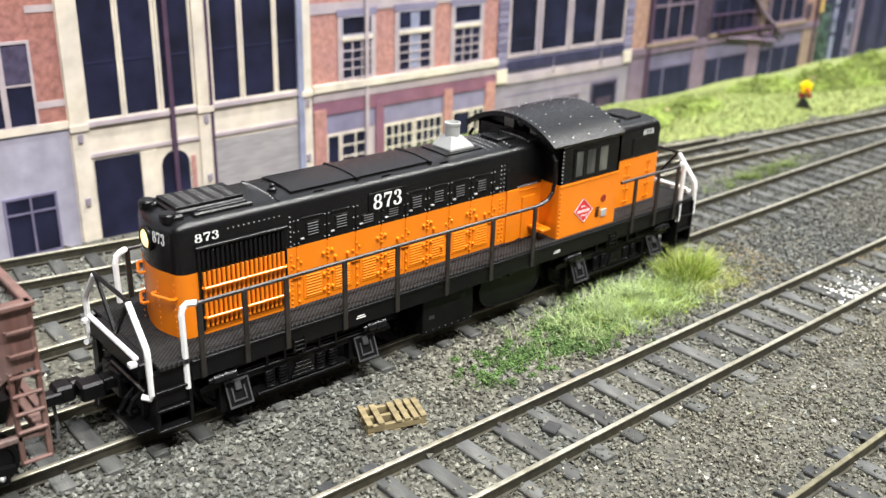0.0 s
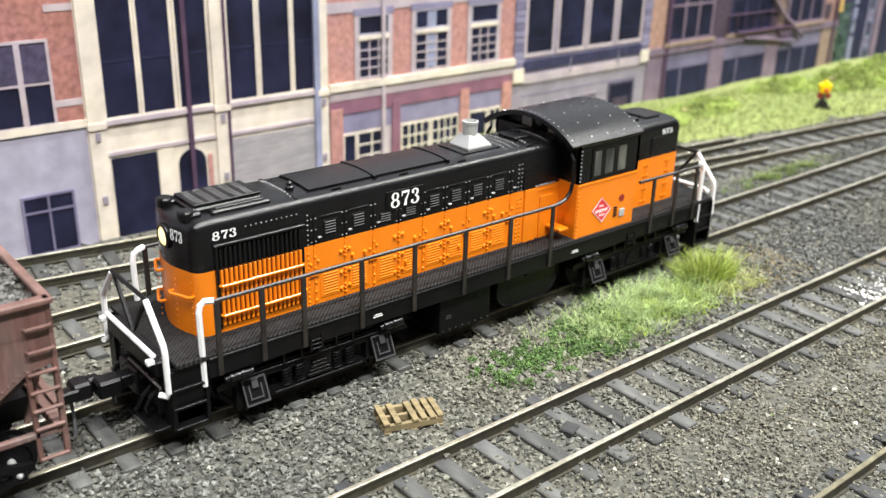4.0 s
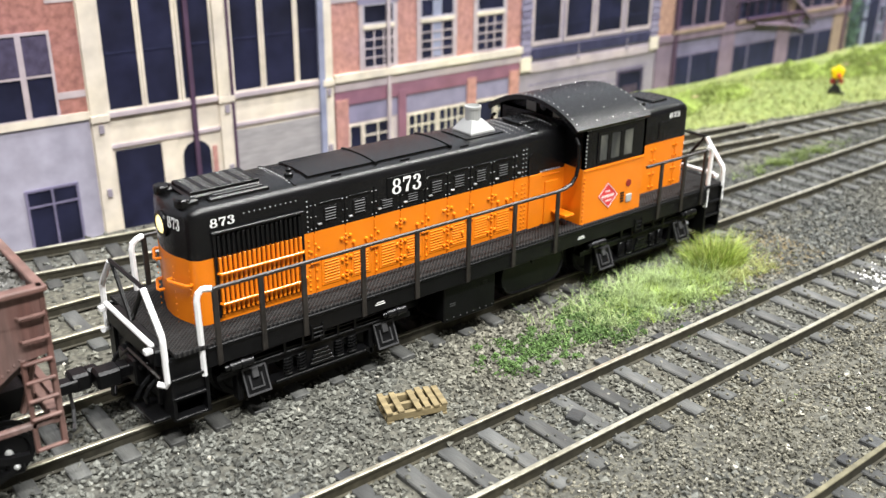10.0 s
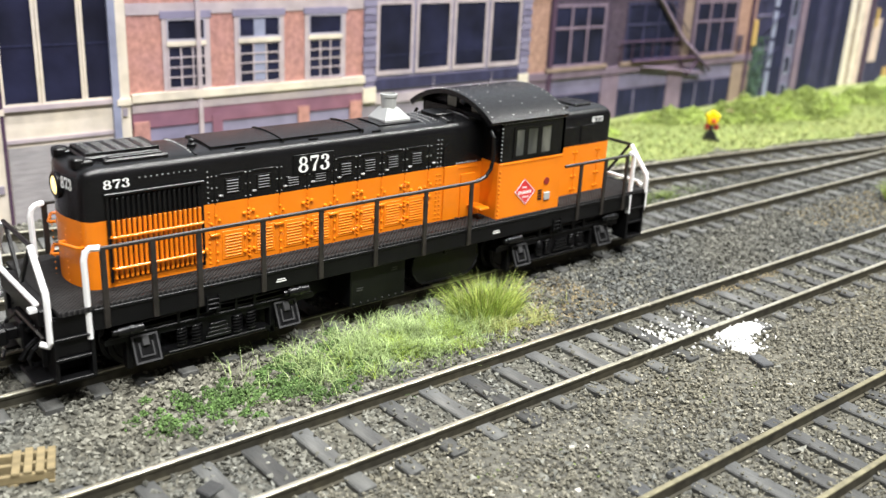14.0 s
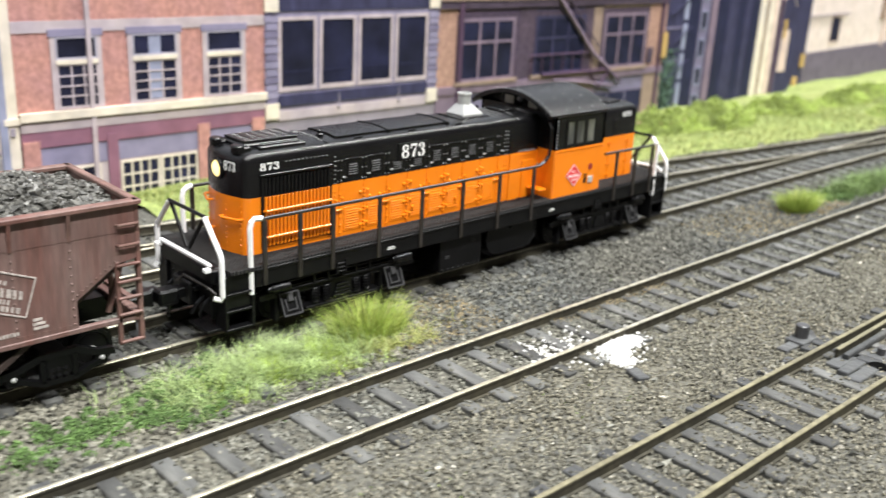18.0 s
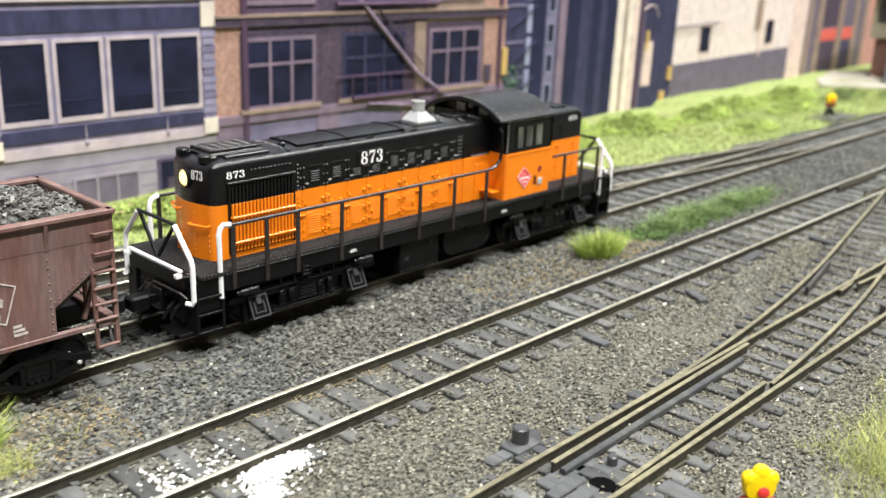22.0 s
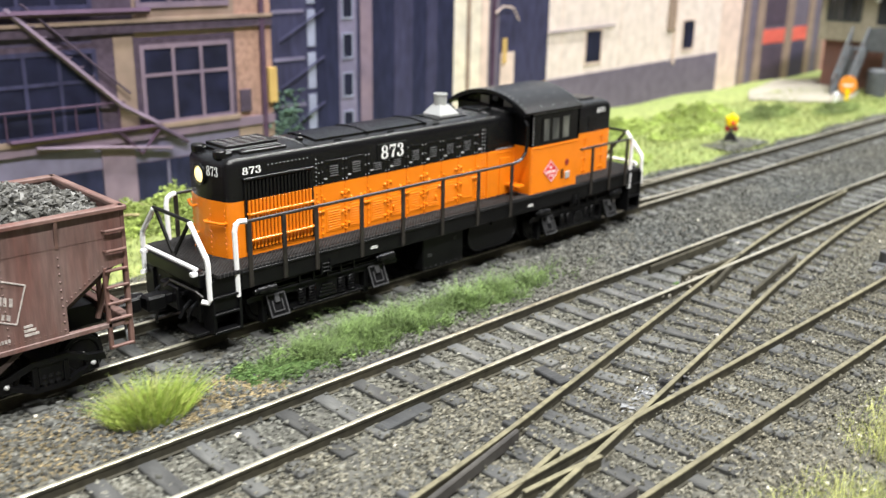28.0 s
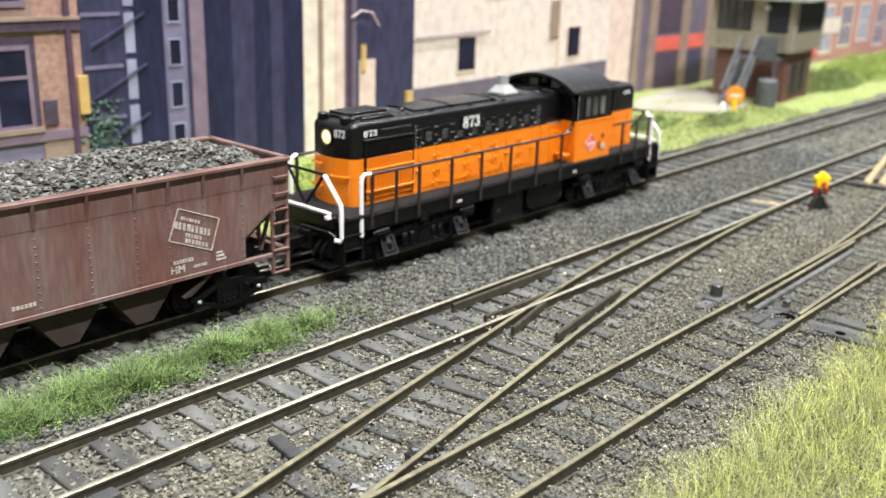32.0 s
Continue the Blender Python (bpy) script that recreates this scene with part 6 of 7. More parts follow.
for xc in (-68.2, -115.8):
    for side in (-1, 1):
        y0, y1 = sorted((side * 7.5, side * 8.3))
        truck = part("truck_side_frame", Geo().prism([(xc - 6.6, 2.6), (xc - 6.4, 3.5), (xc - 4.6, 3.7), (xc - 2.2, 4.7), (xc + 2.2, 4.7), (xc + 4.6, 3.7), (xc + 6.4, 3.5), (xc + 6.6, 2.6),
                     (xc + 4.4, 3.0), (xc + 2.0, 3.9), (xc - 2.0, 3.9), (xc - 4.4, 3.0)], "y", y0, y1), M_FRAME, hopper, "black cast truck side frame")
        part("lower_chord", Geo().prism([(xc - 5.6, 2.3), (xc - 1.9, 0.75), (xc + 1.9, 0.75), (xc + 5.6, 2.3), (xc + 4.9, 2.6), (xc + 1.7, 1.35), (xc - 1.7, 1.35), (xc - 4.9, 2.6)], "y", y0, y1), M_FRAME, truck)
        for dx in (-1.8, 1.8):
            part("frame_column", Geo().box(xc + dx - 0.3, xc + dx + 0.3, y0, y1, 1.2, 4.1, 0.06), M_FRAME, truck)
        for k in range(3):
            part("truck_spring", Geo().lathe([(0.3, 1.35), (0.42, 1.7), (0.3, 2.05), (0.42, 2.4), (0.3, 2.75)], (xc - 0.8 + 0.8 * k, side * 8.0, 0), n=10), M_FRAME, truck)
        part("bolster", Geo().box(xc - 1.5, xc + 1.5, *sorted((side * 3.0, side * 8.2)), 1.6, 4.2, 0.15), M_FRAME, truck)
        for dx in (-5.0, 5.0):
            part("journal_box", Geo().box(xc + dx - 0.8, xc + dx + 0.8, *sorted((side * 7.0, side * 8.2)), 1.6, 3.5, 0.2), M_FRAME, truck)
    for dx in (-5.0, 5.0):
        axle = part("wheelset", Geo().cyl((0, -8.2, 0), (0, 8.2, 0), 0.4, n=10).cyl((0, 8.2, 0), (0, 8.55, 0), 0.36, 0.12, 10).cyl((0, -8.2, 0), (0, -8.55, 0), 0.36, 0.12, 10), M_SILVER, hopper, "bright pointed axle")
        axle.matrix_basis = pose((xc + dx) * MM, 0, 2.55 * MM)
        for sy in (-1, 1):
            part("wheel", Geo().lathe([(0.6, -0.7), (1.9, -0.5), (2.1, -0.8), (2.55, -0.8), (2.6, 0.3), (3.0, 0.4), (3.0, 0.7), (0.6, 0.7)] if sy > 0 else
                 [(0.6, 0.7), (1.9, 0.5), (2.1, 0.8), (2.55, 0.8), (2.6, -0.3), (3.0, -0.4), (3.0, -0.7), (0.6, -0.7)], (0, -sy * 4.6, 0), "y", 22), M_FRAME, axle)
        hopper_axles.append((axle, xc + dx, 2.55))


def lumps(centres, sizes, rng, flat=1.0, seed_turn=True):
    """Irregular eight-sided lumps at the centres, as vertex and face arrays."""
    n = len(centres)
    base = np.array([(1, 0, 0), (-1, 0, 0), (0, 1, 0), (0, -1, 0), (0, 0, 1), (0, 0, -1)], float)
    tri = np.array([(0, 2, 4), (2, 1, 4), (1, 3, 4), (3, 0, 4), (2, 0, 5), (1, 2, 5), (3, 1, 5), (0, 3, 5)])
    v = base[None] * rng.uniform(0.65, 1.2, (n, 6, 1)) + rng.normal(0, 0.22, (n, 6, 3))
    q = rng.normal(size=(n, 4))
    q /= np.linalg.norm(q, axis=1, keepdims=True)
    w, x, y, z = q.T
    R = np.stack([np.stack([1 - 2 * (y * y + z * z), 2 * (x * y - z * w), 2 * (x * z + y * w)], -1), np.stack([2 * (x * y + z * w), 1 - 2 * (x * x + z * z), 2 * (y * z - x * w)], -1),
                  np.stack([2 * (x * z - y * w), 2 * (y * z + x * w), 1 - 2 * (x * x + y * y)], -1)], 1)
    v = np.einsum("nij,nkj->nki", R, v)
    v[..., 2] *= flat
    v = v * np.asarray(sizes)[:, None, None] + np.asarray(centres)[:, None]
    f = tri[None] + (np.arange(n) * 6)[:, None, None]
    return v.reshape(-1, 3), f.reshape(-1, 3)


rng = np.random.default_rng(11)
n = 12000
cx, cy = rng.uniform(HX0 + 0.8, HX1 - 0.8, n), rng.uniform(-8.7, 8.7, n)
heap = 20.0 + 2.6 * np.clip(1 - (np.abs(cy) / 8.9) ** 2.2, 0, 1) * np.clip((HX1 - cx) / 9, 0, 1) * np.clip((cx - HX0) / 9, 0, 1) + 0.35 * np.sin(cx * 0.5) * np.cos(cy * 0.6)
v, f = lumps(np.stack([cx, cy, heap + rng.normal(0, 0.18, n)], 1), 0.16 + 0.55 * rng.uniform(0, 1, n) ** 2, rng, 0.75)
coal = cloud("coal_load", v, f, M_COAL, hopper, "stuff")
xs, ys = np.linspace(HX0 + 0.5, HX1 - 0.5, 60), np.linspace(-8.85, 8.85, 20)
g = Geo()
for x in xs:
    for y in ys:
        g.v.append((x, y, 19.8 + 2.5 * max(0, 1 - (abs(y) / 8.9) ** 2.2) * min(1, (HX1 - x) / 9) * min(1, (x - HX0) / 9)))
g.f = [(i * 20 + k, (i + 1) * 20 + k, (i + 1) * 20 + k + 1, i * 20 + k + 1) for i in range(59) for k in range(19)]
part("coal_bed", g, M_COAL, hopper, "", True)

# ---- embankment, bushes, lineside things ----
M_BANK = material("pale_green_turf", (0.195, 0.24, 0.072), 0.9, vary=0.3, scale=500, bump=0.8, bump_scale=1500, second=(0.215, 0.24, 0.078), amount=0.8, blotch=30)
M_WEED = material("fibrous_weed_green", (0.105, 0.16, 0.047), 0.8, vary=0.3, span=(0.3, 1.9), per="island", scale=150)
M_BUSH = material("light_green_foliage", (0.23, 0.295, 0.066), 0.8, vary=0.35, per="island", scale=150)
M_BUSH2 = material("mid_green_foliage", (0.125, 0.168, 0.046), 0.8, vary=0.35, per="island", scale=150)
M_PATH = material("pale_sand_path", (0.27, 0.25, 0.205), 0.9, vary=0.15, scale=700, bump=0.5)
M_PEBBLE = material("pale_pebble", (0.42, 0.40, 0.34), 0.8, vary=0.3, per="island")
M_DARKSTONE = material("dark_grey_ballast", (0.086, 0.089, 0.084), 0.88, vary=0.45, scale=1800, span=(0.4, 1.65), per="island", second=(0.11, 0.105, 0.085), amount=0.6, blotch=30, spec=0.25)
M_EARTH = material("fine_brown_ballast", (0.146, 0.140, 0.113), 0.9, vary=0.4, span=(0.45, 1.5), scale=1800, per="island", second=(0.170, 0.156, 0.115), amount=0.7, blotch=28, spec=0.2)
M_SMEAR = material("dried_grey_glue", (0.15, 0.155, 0.16), 0.55, vary=0.35, span=(0.4, 1.5), per="island")
M_STAND = material("black_switch_stand", (0.015, 0.015, 0.016), 0.5, vary=0.2)
M_TOWERBRICK = material("tower_brick", (0.16, 0.075, 0.055), 0.8, vary=0.3, scale=1500, second=(0.10, 0.06, 0.05), amount=0.5)
M_TOWERWALL = material("tower_cream_siding", (0.30, 0.27, 0.20), 0.7, vary=0.15, scale=600)
M_TOWERDARK = material("tower_green_trim", (0.035, 0.045, 0.042), 0.6, vary=0.2)
M_TOWERROOF = material("tower_pale_roof", (0.33, 0.35, 0.32), 0.7, vary=0.2)
M_TOWERSTEEL = material("tower_grey_stair", (0.085, 0.092, 0.10), 0.6, vary=0.2)
M_AMBER = material("amber_sign_face", (0.80, 0.27, 0.03), 0.5, vary=0.1)
M_STICK = material("bare_timber", (0.33, 0.24, 0.13), 0.75, vary=0.3, stretch=(0.2, 1, 1), scale=900)
M_FLUFF = material("pale_fine_turf", (0.265, 0.345, 0.14), 0.9, vary=0.3, span=(0.4, 1.6), per="island")


def bank_edge(x):
    """Where the turf of the embankment begins, in millimetres."""
    if x < 40:
        return 56.0
    a = back_a(x) + 10.5
    b = back_b(x) + 10.0 if x < 118 else 0
    return max(a, b, 9.5 + 2.0 * math.sin(x * 0.05)) + 1.2 * math.sin(x * 0.21)


def bank_height(x, y):
    e = bank_edge(x)
    u = max(0.0, min(1.0, (y - e) / 16.0))
    z = -2.1 + 1.6 * u + 0.5 * u * math.sin(x * 0.11) * math.cos(y * 0.17)
    if y > 55:
        z -= 0.16 * (y - 55) * (1.0 if x < 330 else 0.4)
    return z


def build_bank():
    g = Geo()
    xs, n = np.arange(42, 700, 3.0), 22
    for x in xs:
        e = bank_edge(x)
        for k in range(n):
            y = e + (78.5 - e) * k / (n - 1)
            g.v.append((x, y, bank_height(x, y) + 0.02 - (0.5 if k == 0 else 0)))
    g.f = [(i * n + k, (i + 1) * n + k, (i + 1) * n + k + 1, i * n + k + 1) for i in range(len(xs) - 1) for k in range(n - 1)]
    ob = part("embankment", g, M_BANK, None, "", True)
    tagged(ob, "low pale green turf embankment before the backdrop", "embankment", kind="structure")


build_bank()


def blades(base, height, lean, width, rng):
    """Thin bent grass blades as triangles, from root points."""
    n = len(base)
    a = rng.uniform(0, 2 * math.pi, n)
    d = np.stack([np.cos(a), np.sin(a), np.zeros(n)], 1)
    s = np.stack([-np.sin(a + rng.uniform(-0.8, 0.8, n)), np.cos(a), np.zeros(n)], 1)
    h = np.asarray(height)
    up = np.array([0, 0, 1.0])
    mid = base + d * (lean * h * 0.30)[:, None] + up * (h * 0.58)[:, None]
    tip = base + d * (lean * h)[:, None] + up * h[:, None]
    w = np.asarray(width)[:, None] * s
    v = np.stack([base - w, base + w, mid - 0.75 * w, mid + 0.75 * w, tip], 1).reshape(-1, 3)
    f = np.array([(0, 1, 3), (0, 3, 2), (2, 3, 4)])[None] + (np.arange(n) * 5)[:, None, None]
    return v, f.reshape(-1, 3)


def grass(name, pts, hmin, hmax, width, lean, mat, label, rng, parent=None):
    n = len(pts)
    v, f = blades(np.asarray(pts, float), rng.uniform(hmin, hmax, n), rng.uniform(0.05, lean, n), rng.uniform(0.6, 1.2, n) * width, rng)
    ob = cloud(name, v, f, mat, parent)
    if parent is None:
        tagged(ob, label, "grass", kind="stuff")
    return ob


rng = np.random.default_rng(21)
# turf blades and clumps over the embankment
n = 42000
x = rng.uniform(44, 470, n)
y = np.array([bank_edge(a) for a in x]) + rng.beta(1.2, 1.6, n) * 45
keep = y < 74
pts = np.array([(a, b, bank_height(a, b) - 0.1) for a, b in zip(x[keep], y[keep])])
half = rng.uniform(size=len(pts)) < 0.55
grass("bank_grass", pts[half], 0.5, 1.3, 0.09, 0.9, M_GRASSDRY, "short yellow-green static grass on the embankment", rng)
grass("bank_grass", pts[~half], 0.5, 1.4, 0.09, 0.9, M_GRASS, "short fresh green static grass on the embankment", rng)


def bush(x, y, w, d, h, mat, label):
    """A low foam bush: twiggy core and a ragged crown of small clumps."""
    w, d, h = w * 1.35, d * 1.2, h * 0.8
    ob = thing("bush", label, "bush", "bushes on the embankment", at=(x, y, bank_height(x, y) - 0.3))
    m = int(210 * w)
    a, r = rng.uniform(0, 2 * math.pi, m), np.sqrt(rng.uniform(0, 1, m))
    px, py = np.cos(a) * r * w, np.sin(a) * r * d
    bumps = 0.75 + 0.35 * np.sin(px * 0.55 + x) * np.cos(py * 0.7 + y)
    pz = h * np.clip(1 - r ** 2.2, 0, 1) * bumps * rng.uniform(0.25, 1.05, m)
    v, f = lumps(np.stack([px, py, pz + 0.2], 1), rng.uniform(0.18, 0.5, m), rng)
    cloud("foliage", v, f, mat, ob)
    k = m
    i = rng.integers(0, m, k)
    v, f = blades(np.stack([px[i], py[i], pz[i]], 1), rng.uniform(0.3, 0.9, k), rng.uniform(0.2, 1.4, k), rng.uniform(0.05, 0.11, k), rng)
    cloud("leaf_tip", v, f, mat, ob, "stuff")
    tw = Geo()
    for q in range(6):
        b = q * 1.05
        tw.tube([(0, 0, 0), (math.cos(b) * w * 0.3, math.sin(b) * d * 0.3, h * 0.35), (math.cos(b) * w * 0.6, math.sin(b) * d * 0.6, h * 0.5)], 0.25, 5)
    part("twigs", tw, M_TAN, ob)
    return ob


for args in ((196, 48, 15, 8, 8.5, M_BUSH), (222, 44, 14, 7, 7.0, M_BUSH), (262, 46, 16, 8, 6.5, M_BUSH), (300, 42, 13, 6, 5.5, M_BUSH), (241, 58, 12, 6, 6.0, M_BUSH),
             (172, 56, 12, 6, 5.0, M_BUSH), (330, 48, 18, 7, 4.5, M_BUSH), (372, 46, 16, 7, 6.0, M_BUSH), (395, 33, 14, 5, 4.5, M_BUSH2), (348, 33, 13, 5, 3.5, M_BUSH), (105, 52, 12, 6, 4.0, M_BUSH),
             (132, 54, 12, 6, 4.2, M_BUSH), (300, 25, 12, 5, 3.2, M_BUSH), (425, 24, 12, 4, 3.5, M_BUSH2), (75, 57, 12, 5, 3.2, M_BUSH), (540, 36, 26, 9, 9.0, M_BUSH2), (590, 40, 34, 12, 12.0, M_BUSH),
             (655, 42, 36, 12, 13.0, M_BUSH)):
    bush(*args, "low light green foam bush" if args[5] is M_BUSH else "low mid green foam bush")

# pale yard before the signal tower
part_path = part("sand_path", Geo().prism([(418, 52), (424, 40), (438, 29), (452, 30), (476, 36), (494, 60), (472, 70), (436, 62)], "z", -2.5, -0.05), M_PATH)
tagged(part_path, "pale sandy yard beside the signal tower", "path", kind="structure")


# ---- ballast ----
CELL = 0.25
GX0, GX1, GY0, GY1 = -120.0, 480.0, -100.0, 62.0
mask = np.zeros((int((GX1 - GX0) / CELL), int((GY1 - GY0) / CELL)), bool)
for tx, ty, turn, half_len in TIES:
    s = math.sin(radians(turn))
    for yy in np.arange(-half_len, half_len, CELL):
        i, j = int((tx - yy * s - GX0) / CELL), int((ty + yy - GY0) / CELL)
        if 4 <= i < mask.shape[0] - 4 and 0 <= j < mask.shape[1]:
            mask[i - 4:i + 5, j] = True


def scatter(name, count, x0, x1, y0, y1, r0, r1, z, mat, label, on_ties=0.06, flat=0.8, keep=None):
    px, py = rng.uniform(x0, x1, count), rng.uniform(y0, y1, count)
    i = ((px - GX0) / CELL).astype(int).clip(0, mask.shape[0] - 1)
    j = ((py - GY0) / CELL).astype(int).clip(0, mask.shape[1] - 1)
    ok = ~mask[i, j] | (rng.uniform(size=count) < on_ties)
    if keep is not None:
        ok &= keep(px, py)
    px, py = px[ok], py[ok]
    on = mask[i, j][ok]
    r = rng.uniform(r0, r1, len(px))
    pz = z + rng.normal(0, 0.10, len(px)) + np.where(on, 0.45, 0) - r * 0.15
    v, f = lumps(np.stack([px, py, pz], 1), r, rng, flat)
    ob = cloud(name, v, f, mat)
    return tagged(ob, label, "ballast", kind="stuff")


def off_bank(px, py):
    return py < np.interp(px, np.arange(-120, 481, 5), [bank_edge(a) + 1.5 for a in range(-120, 481, 5)])


# lighter stones give way to darker ones between x 30 and 78
scatter("ballast", 32000, -118, 78, -27.5, 13, 0.20, 0.50, -1.68, M_STONE, "coarse lighter grey crushed stone ballast", keep=lambda a, b: off_bank(a, b) & (rng.uniform(30, 78, len(a)) > a))
scatter("ballast", 60000, 30, 400, -27.5, 13, 0.20, 0.50, -1.68, M_DARKSTONE, "coarse dark grey crushed stone ballast", keep=lambda a, b: off_bank(a, b) & (rng.uniform(30, 78, len(a)) < a))
scatter("ballast", 17000, -118, 330, 12, 60, 0.3, 0.6, -1.75, M_STONE, "coarse dark grey ballast along the rear tracks", keep=off_bank)
scatter("ballast", 15000, 400, 478, -95, 30, 0.4, 0.7, -1.75, M_STONE, "dark grey ballast of the far yard", keep=off_bank)
scatter("ballast", 21000, -118, 360, -37.5, -27, 0.2, 0.46, -1.75, M_STONE, "grey ballast between the middle rails", on_ties=0.12)
scatter("cinders", 118000, -25, 400, -77, -36, 0.10, 0.33, -1.72, M_EARTH, "fine brown-grey cinder ballast", on_ties=0.26)
scatter("cinders", 16000, 40, 340, -96, -77, 0.14, 0.34, -1.72, M_EARTH, "fine brown-grey cinder ballast along the front edge", on_ties=0.26)
scatter("cinders", 12000, 192, 340, -72, -50, 0.09, 0.25, -1.35, M_EARTH, "fine cinders half burying the front ties", on_ties=1.0)
scatter("cinders", 6000, -118, 400, -98, -36, 0.40, 0.7, -1.85, M_STONE, "scattered coarse grey stones", on_ties=0.12)
scatter("cinders", 3500, 150, 330, -70, -30, 0.12, 0.32, -1.6, M_STONE, "loose grey ballast half covering the crossover ties", on_ties=1.0)
scatter("pale_pebbles", 1500, -118, 400, -98, 20, 0.15, 0.38, -1.75, M_PEBBLE, "scattered pale pebbles in the ballast", on_ties=0.3)
scatter("pale_pebbles", 4200, -25, 400, -96, -36, 0.06, 0.17, -1.6, M_PEBBLE, "tiny pale grit in the cinders", on_ties=0.15)
scatter("tan_scatter", 5200, 122, 158, -23, -9, 0.06, 0.19, -1.75, M_TAN, "tan ground foam crumbs beside the tuft", 0.3)
scatter("tan_scatter", 3800, 42, 60, -22, -9, 0.06, 0.19, -1.75, M_TAN, "tan ground foam crumbs beside the tuft", 0.2)
scatter("tan_scatter", 3400, 156, 171, -22, -14, 0.07, 0.22, -1.7, M_TAN, "tan ground foam crumbs under the weeds", 0.3)


scatter("ballast", 900, 336, 356, 12, 22, 0.25, 0.5, -0.9, M_STONE, "grey stones round the switch stand on the bank", on_ties=1.0)


# ---- tufts and weeds by the main track ----
def tuft(x, y, r, count, hmin, hmax, label, green=0.65):
    ob = thing("grass_tuft", label, "grass tuft", "grass tufts by the track", at=(x, y, -2.2))
    for share, mat, nm in ((green, M_TUFT, "green_blade"), (1 - green, M_TUFTDRY, "yellow_blade")):
        m = int(count * share)
        a, q = rng.uniform(0, 2 * math.pi, m), np.sqrt(rng.uniform(0, 1, m)) * r
        base = np.stack([np.cos(a) * q * 0.95, np.sin(a) * q * 0.6, np.zeros(m)], 1)
        d = base[:, :2] / r
        h = rng.uniform(hmin, hmax, m) * (1.05 - 0.3 * (q / r))
        v, f = blades(base, h, rng.uniform(0.05, 0.7, m), rng.uniform(0.03, 0.06, m), rng)
        # outer blades fan away from the middle
        v = v.reshape(-1, 5, 3)
        push = np.array([0, 0, 0.34, 0.34, 0.95])
        v[:, :, :2] += d[:, None] * push[None, :, None] * h[:, None, None]
        cloud(nm, v.reshape(-1, 3), f, mat, ob, "stuff")
    return ob


tuft(40.8, -13.6, 5.7, 1700, 2.6, 6.0, "tall yellow-green static grass tuft beside the track")
tuft(154.5, -17.4, 5.0, 1600, 2.6, 5.8, "tall olive green static grass tuft beside the track", 0.75)


def spread(cx, cy, sx, sy, n):
    return np.stack([rng.normal(cx, sx, n), rng.normal(cy, sy, n)], 1)


def weed_mat(label, cx, cy, sx, sy, n, mat, r0=0.09, r1=0.26, h=0.8, tips=True, tip=1.4):
    p = spread(cx, cy, sx, sy, int(n * 3.0))
    p = p[np.sin(p[:, 0] * 0.8 + cx) + np.cos(p[:, 1] * 1.3 + p[:, 0] * 0.45) + rng.normal(0, 0.3, len(p)) > 0.0]
    n = len(p)
    top = h * np.exp(-((p[:, 0] - cx) / (1.7 * sx)) ** 2 - ((p[:, 1] - cy) / (1.7 * sy)) ** 2)
    z = -1.9 + top * rng.uniform(0.1, 1.2, n) * (0.7 + 0.5 * np.sin(p[:, 0] * 0.9) * np.cos(p[:, 1] * 1.1))
    v, f = lumps(np.column_stack([p, z]), rng.uniform(r0, r1, n), rng)
    tagged(cloud("weeds", v, f, mat), label, "weeds", kind="stuff")
    if tips:
        k = rng.integers(0, n, int(n * 1.5))
        q = np.column_stack([p, z])[k] + rng.normal(0, 0.15, (len(k), 3)) * (1, 1, 0.4)
        v, f = blades(q, rng.uniform(0.3, 1.0, len(k)) * tip, rng.uniform(0.3, 2.2, len(k)), rng.uniform(0.022, 0.05, len(k)), rng)
        tagged(cloud("weed_tips", v, f, mat), label, "weeds", kind="stuff")


def weed_clumps(label, cx, cy, sx, sy, count, mat, h=1.0):
    """Separate little heaps of foam crumbs."""
    c = spread(cx, cy, sx, sy, count)
    k = rng.integers(0, count, count * 55)
    big = rng.uniform(0.45, 1.2, count)
    off = rng.normal(0, 0.55, (len(k), 2)) * big[k][:, None]
    top = h * big[k] * np.exp(-(off ** 2).sum(1) / (0.9 * big[k] ** 2))
    p = np.column_stack([c[k] + off, -1.75 + top * rng.uniform(0.2, 1.0, len(k))])
    v, f = lumps(p, rng.uniform(0.08, 0.24, len(k)), rng)
    tagged(cloud("weeds", v, f, mat), label, "weeds", kind="stuff")


weed_mat("pale green fine turf between the tracks", 24, -15.2, 8.0, 3.1, 2600, M_FLUFF, 0.10, 0.26, 1.1, tip=2.4)
weed_mat("fresh green fine turf between the tracks", 27, -16.5, 7.0, 2.4, 700, M_TUFT, 0.10, 0.26, 0.9, tip=2.2)
weed_clumps("fresh green ground foam clumps beside the ballast", 10.5, -15.8, 6.0, 2.8, 105, M_CLUMP, 1.2)
weed_clumps("fresh green ground foam clumps beside the ballast", -3.5, -16.8, 4.0, 1.9, 34, M_CLUMP, 1.2)
weed_mat("yellow-brown ground foam around the tuft", 40, -18.4, 5.0, 1.8, 600, M_GRASSDRY, 0.1, 0.3, 0.6)
weed_clumps("fresh green foam clumps along the middle track", 172, -17.0, 4.0, 1.8, 60, M_CLUMP, 1.3)
weed_clumps("green foam clumps along the middle track", 192, -16.8, 12.0, 2.0, 90, M_WEED, 1.4)
weed_mat("mid green foam weeds along the middle track", 186, -17.0, 8.0, 1.9, 1500, M_WEED, 0.10, 0.28, h=2.0, tip=3.0)
weed_mat("mid green foam weeds along the middle track", 208, -17.4, 9.0, 1.9, 1400, M_WEED, 0.10, 0.28, h=1.7, tip=2.8)
